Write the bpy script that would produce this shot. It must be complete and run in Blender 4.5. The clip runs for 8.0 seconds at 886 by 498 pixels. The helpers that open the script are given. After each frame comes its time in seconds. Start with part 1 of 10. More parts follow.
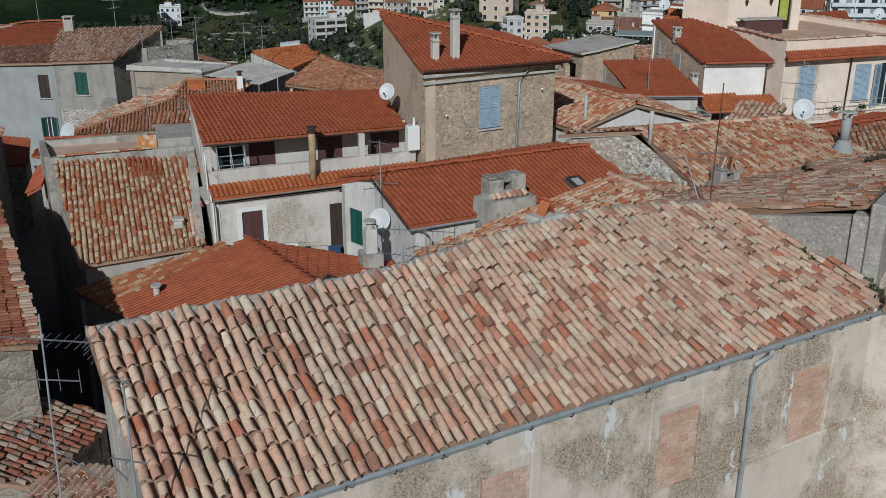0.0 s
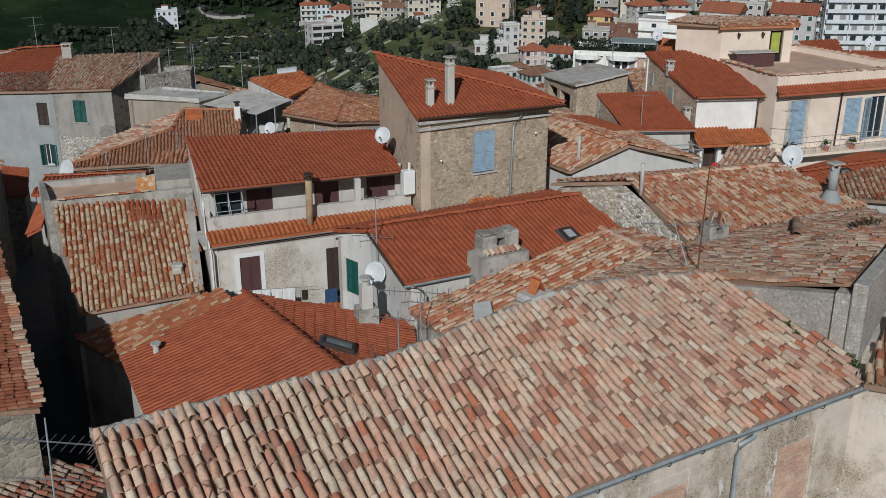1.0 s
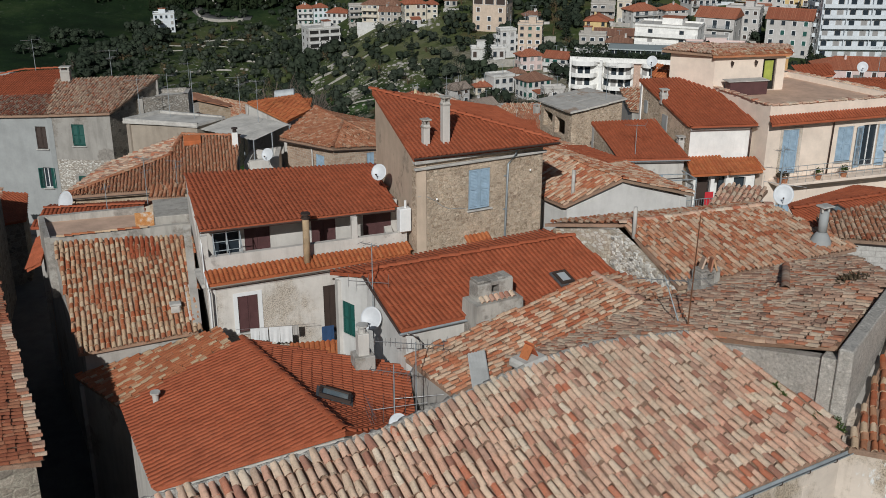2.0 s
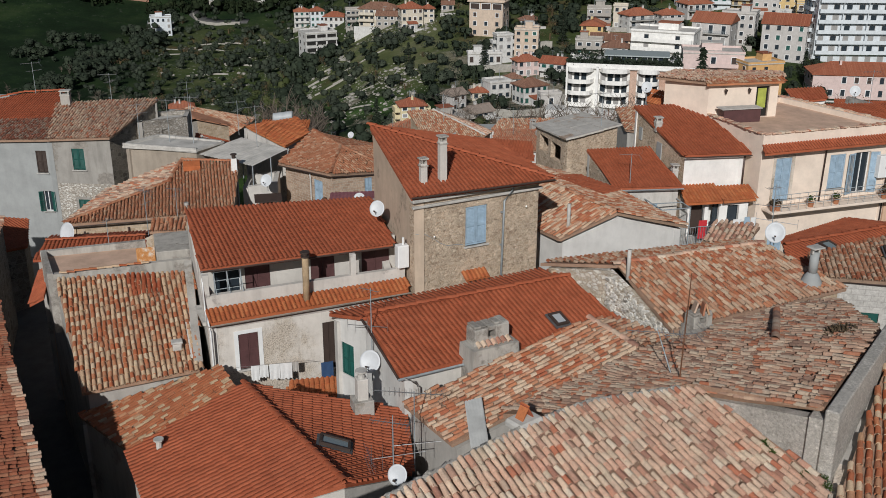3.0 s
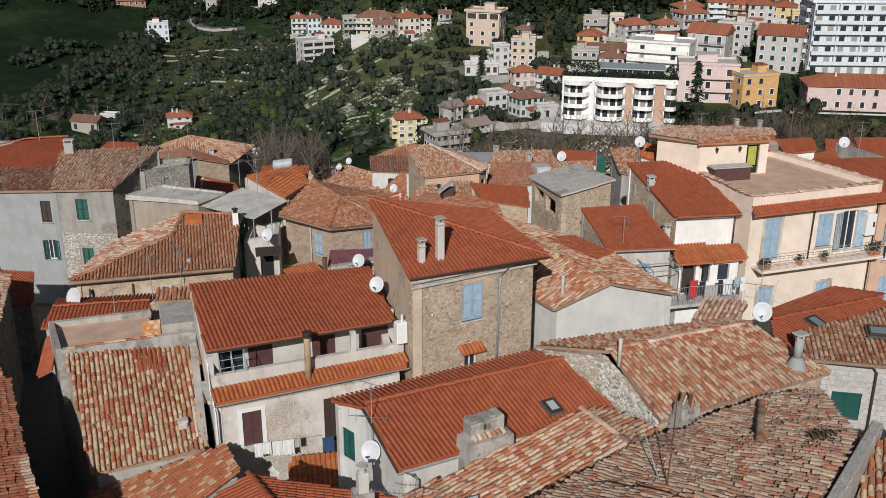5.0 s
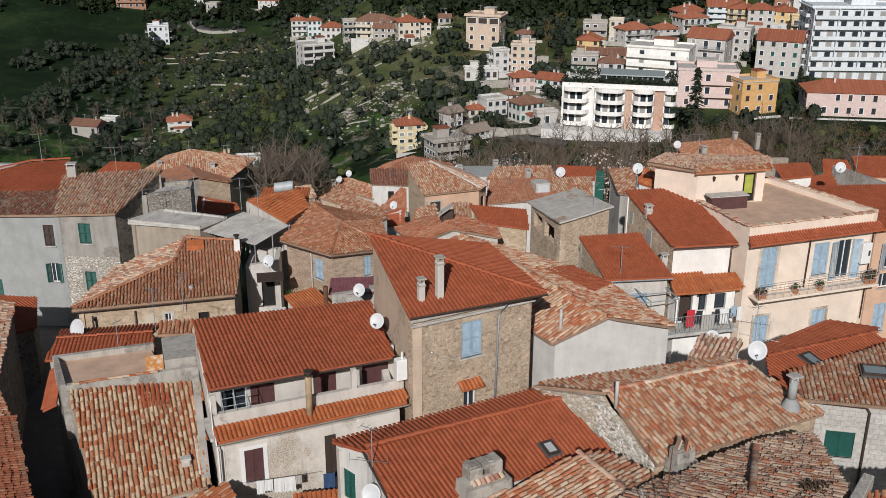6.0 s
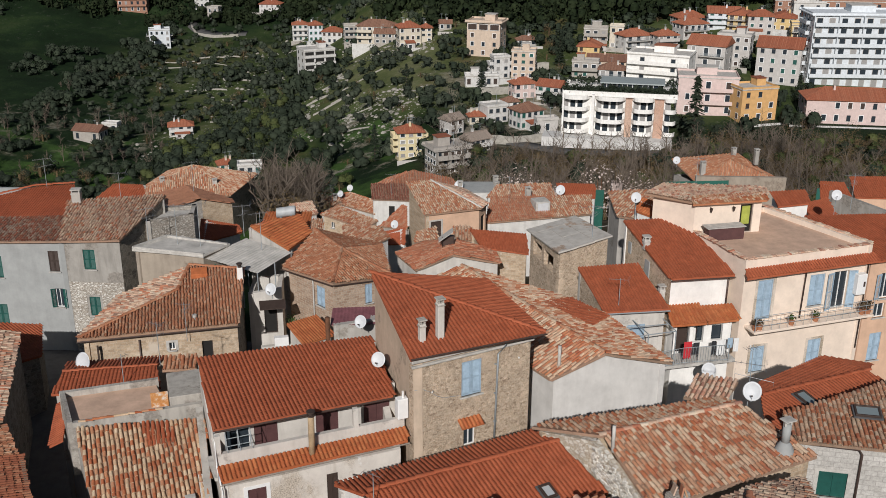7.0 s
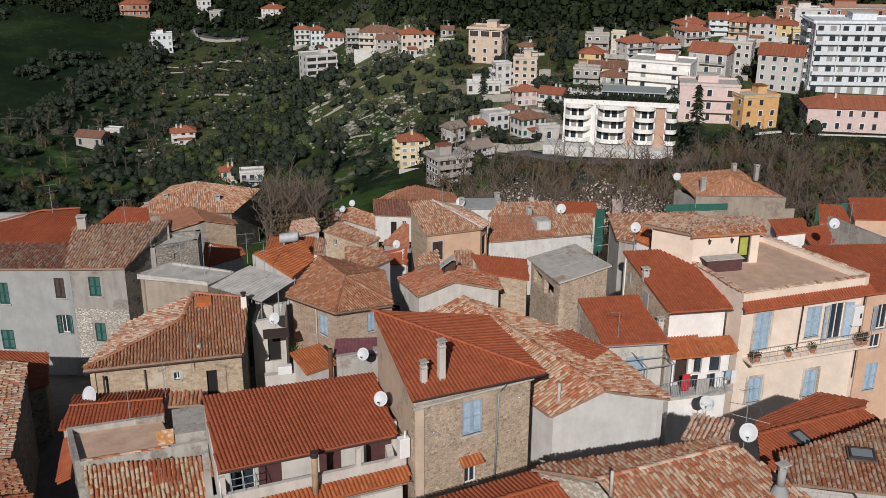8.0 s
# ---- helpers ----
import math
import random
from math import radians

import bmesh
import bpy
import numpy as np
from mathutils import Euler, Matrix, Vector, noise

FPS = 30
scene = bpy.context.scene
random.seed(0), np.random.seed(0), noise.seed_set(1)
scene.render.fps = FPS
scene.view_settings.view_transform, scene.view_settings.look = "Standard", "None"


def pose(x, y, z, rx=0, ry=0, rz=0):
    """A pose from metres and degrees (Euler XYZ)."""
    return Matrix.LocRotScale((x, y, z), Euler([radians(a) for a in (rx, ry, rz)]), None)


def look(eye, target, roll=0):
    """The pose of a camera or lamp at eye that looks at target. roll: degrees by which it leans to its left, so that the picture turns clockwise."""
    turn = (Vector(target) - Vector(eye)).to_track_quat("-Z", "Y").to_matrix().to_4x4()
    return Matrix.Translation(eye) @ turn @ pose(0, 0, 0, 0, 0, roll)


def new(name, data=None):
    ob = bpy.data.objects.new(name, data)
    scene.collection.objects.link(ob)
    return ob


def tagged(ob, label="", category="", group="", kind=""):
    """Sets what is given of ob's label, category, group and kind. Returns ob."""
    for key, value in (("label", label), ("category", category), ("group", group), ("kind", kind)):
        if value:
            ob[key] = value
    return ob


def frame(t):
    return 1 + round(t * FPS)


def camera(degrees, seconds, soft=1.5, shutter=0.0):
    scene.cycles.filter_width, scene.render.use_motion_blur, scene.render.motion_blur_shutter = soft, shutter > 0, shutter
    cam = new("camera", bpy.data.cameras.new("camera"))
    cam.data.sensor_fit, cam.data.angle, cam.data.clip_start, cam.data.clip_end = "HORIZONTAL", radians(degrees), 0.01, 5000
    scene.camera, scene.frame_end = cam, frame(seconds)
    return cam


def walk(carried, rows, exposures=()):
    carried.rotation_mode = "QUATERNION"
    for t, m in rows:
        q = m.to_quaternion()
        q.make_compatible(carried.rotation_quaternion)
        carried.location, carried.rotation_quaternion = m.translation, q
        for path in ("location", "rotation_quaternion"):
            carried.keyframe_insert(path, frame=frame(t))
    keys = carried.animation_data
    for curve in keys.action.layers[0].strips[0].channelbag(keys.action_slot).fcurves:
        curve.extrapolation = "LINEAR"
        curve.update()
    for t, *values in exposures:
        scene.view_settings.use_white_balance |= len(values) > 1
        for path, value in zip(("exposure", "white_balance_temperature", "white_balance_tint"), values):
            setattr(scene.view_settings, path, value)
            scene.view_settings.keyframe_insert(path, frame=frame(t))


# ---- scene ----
cam = camera(47.5, 8.0, 0.7)
METRES, EYE, TILT, LEAN, TURN = 13.5, 16.2, -21.0, 0.0, 0.0
ROWS = [
    (0.0, 0.0, 0.0, 0.0, -0.0, 0.0, -0.0),
    (0.5, 0.0049, -0.022, 0.0596, -0.08, 0.01, -0.0),
    (1.0, 0.0054, -0.0407, 0.1204, -0.18, 0.03, 0.01),
    (1.5, 0.0095, -0.0544, 0.1743, -0.26, 0.04, 0.0),
    (3.0, 0.0081, -0.1192, 0.33, -0.52, 0.07, 0.1),
    (3.5, 0.0065, -0.1436, 0.3841, -0.58, 0.08, 0.12),
    (4.0, 0.0046, -0.1681, 0.4434, -0.65, 0.1, 0.13),
    (4.5, 0.0052, -0.1896, 0.5024, -0.68, 0.09, 0.14),
    (6.0, 0.0061, -0.2495, 0.6786, -0.71, 0.05, 0.07),
    (6.5, 0.0061, -0.2753, 0.7383, -0.69, 0.06, 0.04),
    (7.0, 0.0058, -0.3038, 0.803, -0.68, 0.1, -0.01),
    (7.5, 0.0049, -0.332, 0.8676, -0.65, 0.15, -0.05),
    (8.0, 0.0054, -0.3568, 0.9322, -0.59, 0.17, -0.07),
]
walk(cam, [(t, pose(0, 0, EYE, TILT, LEAN, TURN) @ pose(METRES * x, METRES * y, METRES * z, 90 + pitch, roll, yaw)) for t, x, y, z, yaw, pitch, roll in ROWS],
     [(0.0, -0.40, 5980, 5), (0.5, -0.41, 6030, 6), (1.5, -0.34, 6220, 7), (3.0, -0.22, 6400, 9), (3.5, -0.17, 6430, 10), (4.0, -0.09, 6450, 10), (4.5, -0.04, 6460, 10), (6.0, -0.02, 6540, 11), (7.0, -0.05, 6580, 11), (8.0, -0.11, 6600, 12)])

# ---- daylight: low winter sun from behind and to the left ----
SUN_EL, SUN_AZ = 29.5, -171.0
to_sun = Vector((math.sin(radians(SUN_AZ)) * math.cos(radians(SUN_EL)), math.cos(radians(SUN_AZ)) * math.cos(radians(SUN_EL)), math.sin(radians(SUN_EL))))
world = bpy.data.worlds.new("sky")
scene.world = world
world.use_nodes = True
sky = world.node_tree.nodes.new("ShaderNodeTexSky")
sky.sky_type, sky.sun_disc = "NISHITA", False
sky.sun_elevation, sky.sun_rotation = radians(SUN_EL), radians(SUN_AZ)
back = world.node_tree.nodes["Background"]
back.inputs["Strength"].default_value = 0.04
world.node_tree.links.new(sky.outputs[0], back.inputs["Color"])
sun_data = bpy.data.lights.new("sun", "SUN")
sun_data.energy, sun_data.angle, sun_data.color = 3.85, radians(0.5), (1.0, 0.975, 0.945)
sun = new("sun", sun_data)
sun.matrix_world = look((0, 0, 60), Vector((0, 0, 60)) - to_sun)
scene.view_settings.exposure = 0.0


# ---- materials ----
def nodes_of(name):
    m = bpy.data.materials.new(name)
    m.use_nodes = True
    return m, m.node_tree.nodes, m.node_tree.links, m.node_tree.nodes["Principled BSDF"]


def node(ns, kind, **values):
    n = ns.new(kind)
    for key, value in values.items():
        n.inputs[key.replace("_", " ")].default_value = value
    return n


def ramp(ns, stops, constant=False):
    n = ns.new("ShaderNodeValToRGB")
    n.color_ramp.interpolation = "CONSTANT" if constant else "LINEAR"
    els = n.color_ramp.elements
    while len(els) < len(stops):
        els.new(0.5)
    for el, (p, c) in zip(els, stops):
        el.position, el.color = p, (*c, 1)
    return n


def mix(ns, ls, fac, a, b, blend="MIX"):
    n = ns.new("ShaderNodeMix")
    n.data_type, n.blend_type = "RGBA", blend
    for socket, value in ((n.inputs[0], fac), (n.inputs[6], a), (n.inputs[7], b)):
        if isinstance(value, bpy.types.NodeSocket):
            ls.new(value, socket)
        elif isinstance(value, float):
            socket.default_value = value
        else:
            socket.default_value = (*value, 1)
    return n.outputs[2]


def noise_node(ns, ls, co, scale, detail=4.0, rough=0.6, stretch=None):
    n = node(ns, "ShaderNodeTexNoise", Scale=scale, Detail=detail, Roughness=rough)
    if stretch:
        mp = ns.new("ShaderNodeMapping")
        mp.inputs["Scale"].default_value = stretch
        ls.new(co, mp.inputs[0])
        co = mp.outputs[0]
    ls.new(co, n.inputs["Vector"])
    return n.outputs["Fac"]


def bump(ns, ls, bsdf, height, strength, distance):
    b = node(ns, "ShaderNodeBump", Strength=strength, Distance=distance)
    ls.new(height, b.inputs["Height"])
    ls.new(b.outputs[0], bsdf.inputs["Normal"])


def tile_material(name, palette, stain, stain_amount=0.5, rough=0.85):
    """Fired clay: one colour a tile out of a palette, with lichen and grime over it."""
    m, ns, ls, b = nodes_of(name)
    geo, info, co = ns.new("ShaderNodeNewGeometry"), ns.new("ShaderNodeObjectInfo"), ns.new("ShaderNodeTexCoord").outputs["Object"]
    add = ns.new("ShaderNodeMath")
    ls.new(geo.outputs["Random Per Island"], add.inputs[0])
    ls.new(info.outputs["Random"], add.inputs[1])
    fr = ns.new("ShaderNodeMath")
    fr.operation = "FRACT"
    ls.new(add.outputs[0], fr.inputs[0])
    rp = ramp(ns, [(i / len(palette), c) for i, c in enumerate(palette)], True)
    ls.new(fr.outputs[0], rp.inputs[0])
    place = geo.outputs["Position"]
    big, small = noise_node(ns, ls, place, 0.35, 3), noise_node(ns, ls, place, 9.0, 5, 0.7)
    r1 = ramp(ns, [(0.42, (0, 0, 0)), (0.68, (1, 1, 1))])
    ls.new(big, r1.inputs[0])
    r2 = ramp(ns, [(0.4, (0, 0, 0)), (0.72, (1, 1, 1))])
    ls.new(small, r2.inputs[0])
    sm = mix(ns, ls, 0.5, r1.outputs[0], r2.outputs[0])
    amount = ns.new("ShaderNodeMath")
    amount.operation = "MULTIPLY"
    amount.inputs[1].default_value = stain_amount
    ls.new(sm, amount.inputs[0])
    col = mix(ns, ls, amount.outputs[0], rp.outputs[0], stain)
    tone = ramp(ns, [(0.2, (0.72, 0.72, 0.72)), (0.8, (1.15, 1.15, 1.15))])
    ls.new(noise_node(ns, ls, place, 2.2, 4), tone.inputs[0])
    col = mix(ns, ls, 1.0, col, tone.outputs[0], "MULTIPLY")
    speck = ramp(ns, [(0.30, (0.58, 0.56, 0.54)), (0.48, (1, 1, 1)), (0.70, (1.22, 1.22, 1.2))])
    ls.new(noise_node(ns, ls, place, 21.0, 7, 0.8), speck.inputs[0])
    col = mix(ns, ls, min(1.0, 0.35 + stain_amount), col, speck.outputs[0], "MULTIPLY")
    if rough > 0.8:
        crust = ramp(ns, [(0.60, (0, 0, 0)), (0.68, (0.75, 0.75, 0.75))])
        ls.new(noise_node(ns, ls, place, 5.5, 7, 0.75), crust.inputs[0])
        col = mix(ns, ls, crust.outputs[0], col, tuple(c * 0.55 for c in stain))
        bloom_ = ramp(ns, [(0.63, (0, 0, 0)), (0.70, (0.6, 0.6, 0.6))])
        ls.new(noise_node(ns, ls, place, 14.0, 6, 0.75), bloom_.inputs[0])
        col = mix(ns, ls, bloom_.outputs[0], col, (0.50, 0.47, 0.38))
    ls.new(col, b.inputs["Base Color"])
    b.inputs["Roughness"].default_value = rough
    b.inputs["Specular IOR Level"].default_value = 0.25
    bump(ns, ls, b, noise_node(ns, ls, place, 26.0, 6, 0.75), 0.6, 0.022 if rough > 0.8 else 0.01)
    return m


def plaster(name, base, dirt, patch=None, dirt_amount=0.6, patch_edge=0.58, grit=0.02, rough=0.9):
    """Rendered wall: base coat, rain streaks and, where it has come off, what lies under it."""
    m, ns, ls, b = nodes_of(name)
    co = ns.new("ShaderNodeTexCoord").outputs["Object"]
    streak = ramp(ns, [(0.45, (0, 0, 0)), (0.75, (1, 1, 1))])
    ls.new(noise_node(ns, ls, co, 1.6, 5, 0.65, (1.6, 1.6, 0.28)), streak.inputs[0])
    f = ns.new("ShaderNodeMath")
    f.operation = "MULTIPLY"
    f.inputs[1].default_value = dirt_amount
    ls.new(streak.outputs[0], f.inputs[0])
    col = mix(ns, ls, f.outputs[0], base, dirt)
    tone = ramp(ns, [(0.25, (0.8, 0.8, 0.8)), (0.75, (1.1, 1.1, 1.1))])
    ls.new(noise_node(ns, ls, co, 0.9, 6, 0.7), tone.inputs[0])
    col = mix(ns, ls, 1.0, col, tone.outputs[0], "MULTIPLY")
    height = noise_node(ns, ls, co, 14.0, 6, 0.7)
    if patch:
        edge = ramp(ns, [(patch_edge, (0, 0, 0)), (patch_edge + 0.04, (1, 1, 1))])
        ls.new(noise_node(ns, ls, co, 0.55, 7, 0.62), edge.inputs[0])
        under = ramp(ns, [(0.3, tuple(c * 0.55 for c in patch)), (0.7, tuple(min(1, c * 1.25) for c in patch))])
        ls.new(noise_node(ns, ls, co, 6.0, 5, 0.75), under.inputs[0])
        col = mix(ns, ls, edge.outputs[0], col, under.outputs[0])
    ls.new(col, b.inputs["Base Color"])
    b.inputs["Roughness"].default_value = rough
    b.inputs["Specular IOR Level"].default_value = 0.25
    bump(ns, ls, b, height, 0.6, grit)
    return m


def rubble(name, stones, mortar, scale=7.0, depth=0.03, plaster_colour=None, cover=0.5, flat=1.5):
    """Rubble masonry: small irregular stones half sunk in mortar, in part under plaster."""
    m, ns, ls, b = nodes_of(name)
    co = ns.new("ShaderNodeTexCoord").outputs["Object"]
    mp = ns.new("ShaderNodeMapping")
    mp.inputs["Scale"].default_value = (1, 1, flat)
    ls.new(co, mp.inputs[0])
    v = node(ns, "ShaderNodeTexVoronoi", Scale=scale)
    v.feature = "DISTANCE_TO_EDGE"
    c = node(ns, "ShaderNodeTexVoronoi", Scale=scale)
    wob = node(ns, "ShaderNodeTexNoise", Scale=scale * 0.8, Detail=5.0, Roughness=0.7)
    ls.new(mp.outputs[0], wob.inputs["Vector"])
    warped = mix(ns, ls, 0.22, mp.outputs[0], wob.outputs["Color"])
    ls.new(warped, v.inputs["Vector"])
    ls.new(warped, c.inputs["Vector"])
    sep = ns.new("ShaderNodeSeparateColor")
    ls.new(c.outputs["Color"], sep.inputs[0])
    rp = ramp(ns, [(i / max(1, len(stones) - 1), s) for i, s in enumerate(stones)])
    ls.new(sep.outputs[0], rp.inputs[0])
    joint = ramp(ns, [(0.01, (0, 0, 0)), (0.16, (1, 1, 1))])
    ls.new(v.outputs["Distance"], joint.inputs[0])
    col = mix(ns, ls, joint.outputs[0], mortar, rp.outputs[0])
    grain = ramp(ns, [(0.3, (0.6, 0.6, 0.6)), (0.7, (1.25, 1.25, 1.25))])
    ls.new(noise_node(ns, ls, co, 16.0, 6, 0.75), grain.inputs[0])
    col = mix(ns, ls, 1.0, col, grain.outputs[0], "MULTIPLY")
    tone = ramp(ns, [(0.25, (0.75, 0.75, 0.75)), (0.75, (1.15, 1.15, 1.15))])
    ls.new(noise_node(ns, ls, co, 1.1, 6, 0.7), tone.inputs[0])
    col = mix(ns, ls, 1.0, col, tone.outputs[0], "MULTIPLY")
    high = mix(ns, ls, 0.5, joint.outputs[0], noise_node(ns, ls, co, 16.0, 6, 0.75))
    if plaster_colour:
        edge = ramp(ns, [(cover - 0.03, (0, 0, 0)), (cover + 0.06, (1, 1, 1))])
        ls.new(noise_node(ns, ls, co, 0.7, 8, 0.68), edge.inputs[0])
        coat = mix(ns, ls, 1.0, plaster_colour, tone.outputs[0], "MULTIPLY")
        col = mix(ns, ls, edge.outputs[0], col, coat)
    ls.new(col, b.inputs["Base Color"])
    b.inputs["Roughness"].default_value = 0.92
    b.inputs["Specular IOR Level"].default_value = 0.25
    bump(ns, ls, b, high, 0.7, depth)
    return m


def masonry(name, stones, mortar, wide=0.30, high=0.15, wander=0.06, depth=0.02, coat=None, cover=0.6):
    """Coursed blocks in beds, roughly squared, with worn joints and here and there a smear of plaster."""
    m, ns, ls, b = nodes_of(name)
    co = ns.new("ShaderNodeTexCoord").outputs["Object"]
    sep = ns.new("ShaderNodeSeparateXYZ")
    wob = node(ns, "ShaderNodeTexNoise", Scale=2.6, Detail=5.0, Roughness=0.7)
    ls.new(co, wob.inputs["Vector"])
    ls.new(mix(ns, ls, wander, co, wob.outputs["Color"]), sep.inputs[0])
    along = ns.new("ShaderNodeMath")
    along.operation = "MULTIPLY_ADD"
    ls.new(sep.outputs[1], along.inputs[0])
    along.inputs[1].default_value = 0.17
    ls.new(sep.outputs[0], along.inputs[2])
    flat = ns.new("ShaderNodeCombineXYZ")
    ls.new(along.outputs[0], flat.inputs[0])
    ls.new(sep.outputs[2], flat.inputs[1])
    br = node(ns, "ShaderNodeTexBrick", Scale=1.0, Mortar_Size=0.02, Mortar_Smooth=0.6, Bias=0.0, Brick_Width=wide, Row_Height=high)
    br.inputs["Color1"].default_value, br.inputs["Color2"].default_value = (0, 0, 0, 1), (1, 1, 1, 1)
    br.inputs["Mortar"].default_value = (0.5, 0.5, 0.5, 1)
    ls.new(flat.outputs[0], br.inputs["Vector"])
    rp = ramp(ns, [(i / max(1, len(stones) - 1), s) for i, s in enumerate(stones)])
    ls.new(br.outputs["Color"], rp.inputs[0])
    col = mix(ns, ls, br.outputs["Fac"], rp.outputs[0], mortar)
    grain = ramp(ns, [(0.3, (0.68, 0.68, 0.68)), (0.7, (1.2, 1.2, 1.2))])
    ls.new(noise_node(ns, ls, co, 9.0, 7, 0.75), grain.inputs[0])
    col = mix(ns, ls, 1.0, col, grain.outputs[0], "MULTIPLY")
    tone = ramp(ns, [(0.25, (0.78, 0.78, 0.78)), (0.75, (1.15, 1.15, 1.15))])
    ls.new(noise_node(ns, ls, co, 0.8, 6, 0.7), tone.inputs[0])
    col = mix(ns, ls, 1.0, col, tone.outputs[0], "MULTIPLY")
    if coat:
        edge = ramp(ns, [(cover - 0.03, (0, 0, 0)), (cover + 0.05, (1, 1, 1))])
        ls.new(noise_node(ns, ls, co, 0.6, 8, 0.68), edge.inputs[0])
        col = mix(ns, ls, edge.outputs[0], col, coat)
    ls.new(col, b.inputs["Base Color"])
    b.inputs["Roughness"].default_value = 0.92
    b.inputs["Specular IOR Level"].default_value = 0.25
    bump(ns, ls, b, mix(ns, ls, 0.5, grain.outputs[0], rp.outputs[0]), 0.7, depth)
    return m


def worn_plaster(name, base, bare, dark, pale):
    """Old lime render: a washed base coat, granular bare zones that run down the wall, dark specks, pale flaking islands."""
    m, ns, ls, b = nodes_of(name)
    co = ns.new("ShaderNodeTexCoord").outputs["Object"]
    tone = ramp(ns, [(0.2, (0.78, 0.77, 0.76)), (0.8, (1.12, 1.11, 1.1))])
    ls.new(noise_node(ns, ls, co, 1.3, 8, 0.72), tone.inputs[0])
    col = mix(ns, ls, 1.0, base, tone.outputs[0], "MULTIPLY")
    zone = ramp(ns, [(0.465, (0, 0, 0)), (0.57, (1, 1, 1))])
    ls.new(noise_node(ns, ls, co, 0.5, 9, 0.70, (1.0, 1.0, 0.8)), zone.inputs[0])
    fine = noise_node(ns, ls, co, 22.0, 8, 0.8)
    grit = ramp(ns, [(0.40, dark), (0.52, bare), (0.68, tuple(min(1, v * 1.35) for v in bare))])
    ls.new(fine, grit.inputs[0])
    col = mix(ns, ls, zone.outputs[0], col, grit.outputs[0])
    speck = ramp(ns, [(0.64, (0, 0, 0)), (0.70, (0.75, 0.75, 0.75))])
    ls.new(noise_node(ns, ls, co, 5.0, 9, 0.82, (1, 1, 0.5)), speck.inputs[0])
    col = mix(ns, ls, speck.outputs[0], col, dark)
    isle = ramp(ns, [(0.60, (0, 0, 0)), (0.635, (1, 1, 1))])
    ls.new(noise_node(ns, ls, co, 0.9, 9, 0.72, (1.3, 1.3, 0.6)), isle.inputs[0])
    col = mix(ns, ls, isle.outputs[0], col, pale)
    run = ramp(ns, [(0.55, (1, 1, 1)), (0.78, (0.78, 0.76, 0.73))])
    ls.new(noise_node(ns, ls, co, 2.2, 6, 0.7, (1.8, 1.8, 0.10)), run.inputs[0])
    col = mix(ns, ls, 1.0, col, run.outputs[0], "MULTIPLY")
    ls.new(col, b.inputs["Base Color"])
    b.inputs["Roughness"].default_value = 0.93
    bump(ns, ls, b, mix(ns, ls, 0.35, fine, zone.outputs[0]), 0.6, 0.02)
    return m


def plain(name, colour, rough=0.6, metal=0.0, vary=0.25, scale=3.0, grit=0.004):
    m, ns, ls, b = nodes_of(name)
    co = ns.new("ShaderNodeTexCoord").outputs["Object"]
    tone = ramp(ns, [(0.3, tuple(c * (1 - vary) for c in colour)), (0.7, tuple(min(1, c * (1 + vary * 0.5)) for c in colour))])
    ls.new(noise_node(ns, ls, co, scale, 6, 0.7), tone.inputs[0])
    ls.new(tone.outputs[0], b.inputs["Base Color"])
    b.inputs["Roughness"].default_value, b.inputs["Metallic"].default_value = rough, metal
    bump(ns, ls, b, noise_node(ns, ls, co, scale * 12, 3), 0.3, grit)
    return m


def glass_like(name, colour=(0.03, 0.04, 0.05)):
    m, ns, ls, b = nodes_of(name)
    b.inputs["Base Color"].default_value = (*colour, 1)
    b.inputs["Roughness"].default_value = 0.06
    b.inputs["Specular IOR Level"].default_value = 0.6
    return m


OLD = tile_material("weathered_tile", [(0.69, 0.445, 0.325), (0.72, 0.535, 0.395), (0.65, 0.375, 0.265), (0.70, 0.47, 0.34), (0.56, 0.275, 0.185), (0.67, 0.505, 0.37), (0.73, 0.555, 0.415), (0.67, 0.41, 0.295), (0.70, 0.455, 0.33), (0.48, 0.28, 0.205), (0.65, 0.51, 0.38), (0.71, 0.435, 0.31), (0.68, 0.43, 0.31), (0.52, 0.185, 0.105), (0.70, 0.51, 0.375), (0.69, 0.465, 0.34), (0.64, 0.35, 0.25), (0.39, 0.185, 0.13), (0.59, 0.42, 0.315), (0.76, 0.625, 0.485)], (0.30, 0.25, 0.20), 0.42)
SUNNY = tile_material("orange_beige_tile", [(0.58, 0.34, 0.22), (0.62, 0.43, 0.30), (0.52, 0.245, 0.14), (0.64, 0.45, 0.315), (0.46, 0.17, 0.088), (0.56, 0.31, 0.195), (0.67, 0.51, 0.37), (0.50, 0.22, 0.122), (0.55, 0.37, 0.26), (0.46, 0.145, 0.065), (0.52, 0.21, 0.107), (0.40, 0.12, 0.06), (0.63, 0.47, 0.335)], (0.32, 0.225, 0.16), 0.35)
RUSSET = tile_material("russet_brown_tile", [(0.48, 0.21, 0.115), (0.51, 0.26, 0.155), (0.43, 0.165, 0.085), (0.55, 0.35, 0.23), (0.45, 0.19, 0.10), (0.49, 0.225, 0.125), (0.41, 0.155, 0.08)], (0.30, 0.165, 0.105), 0.4)
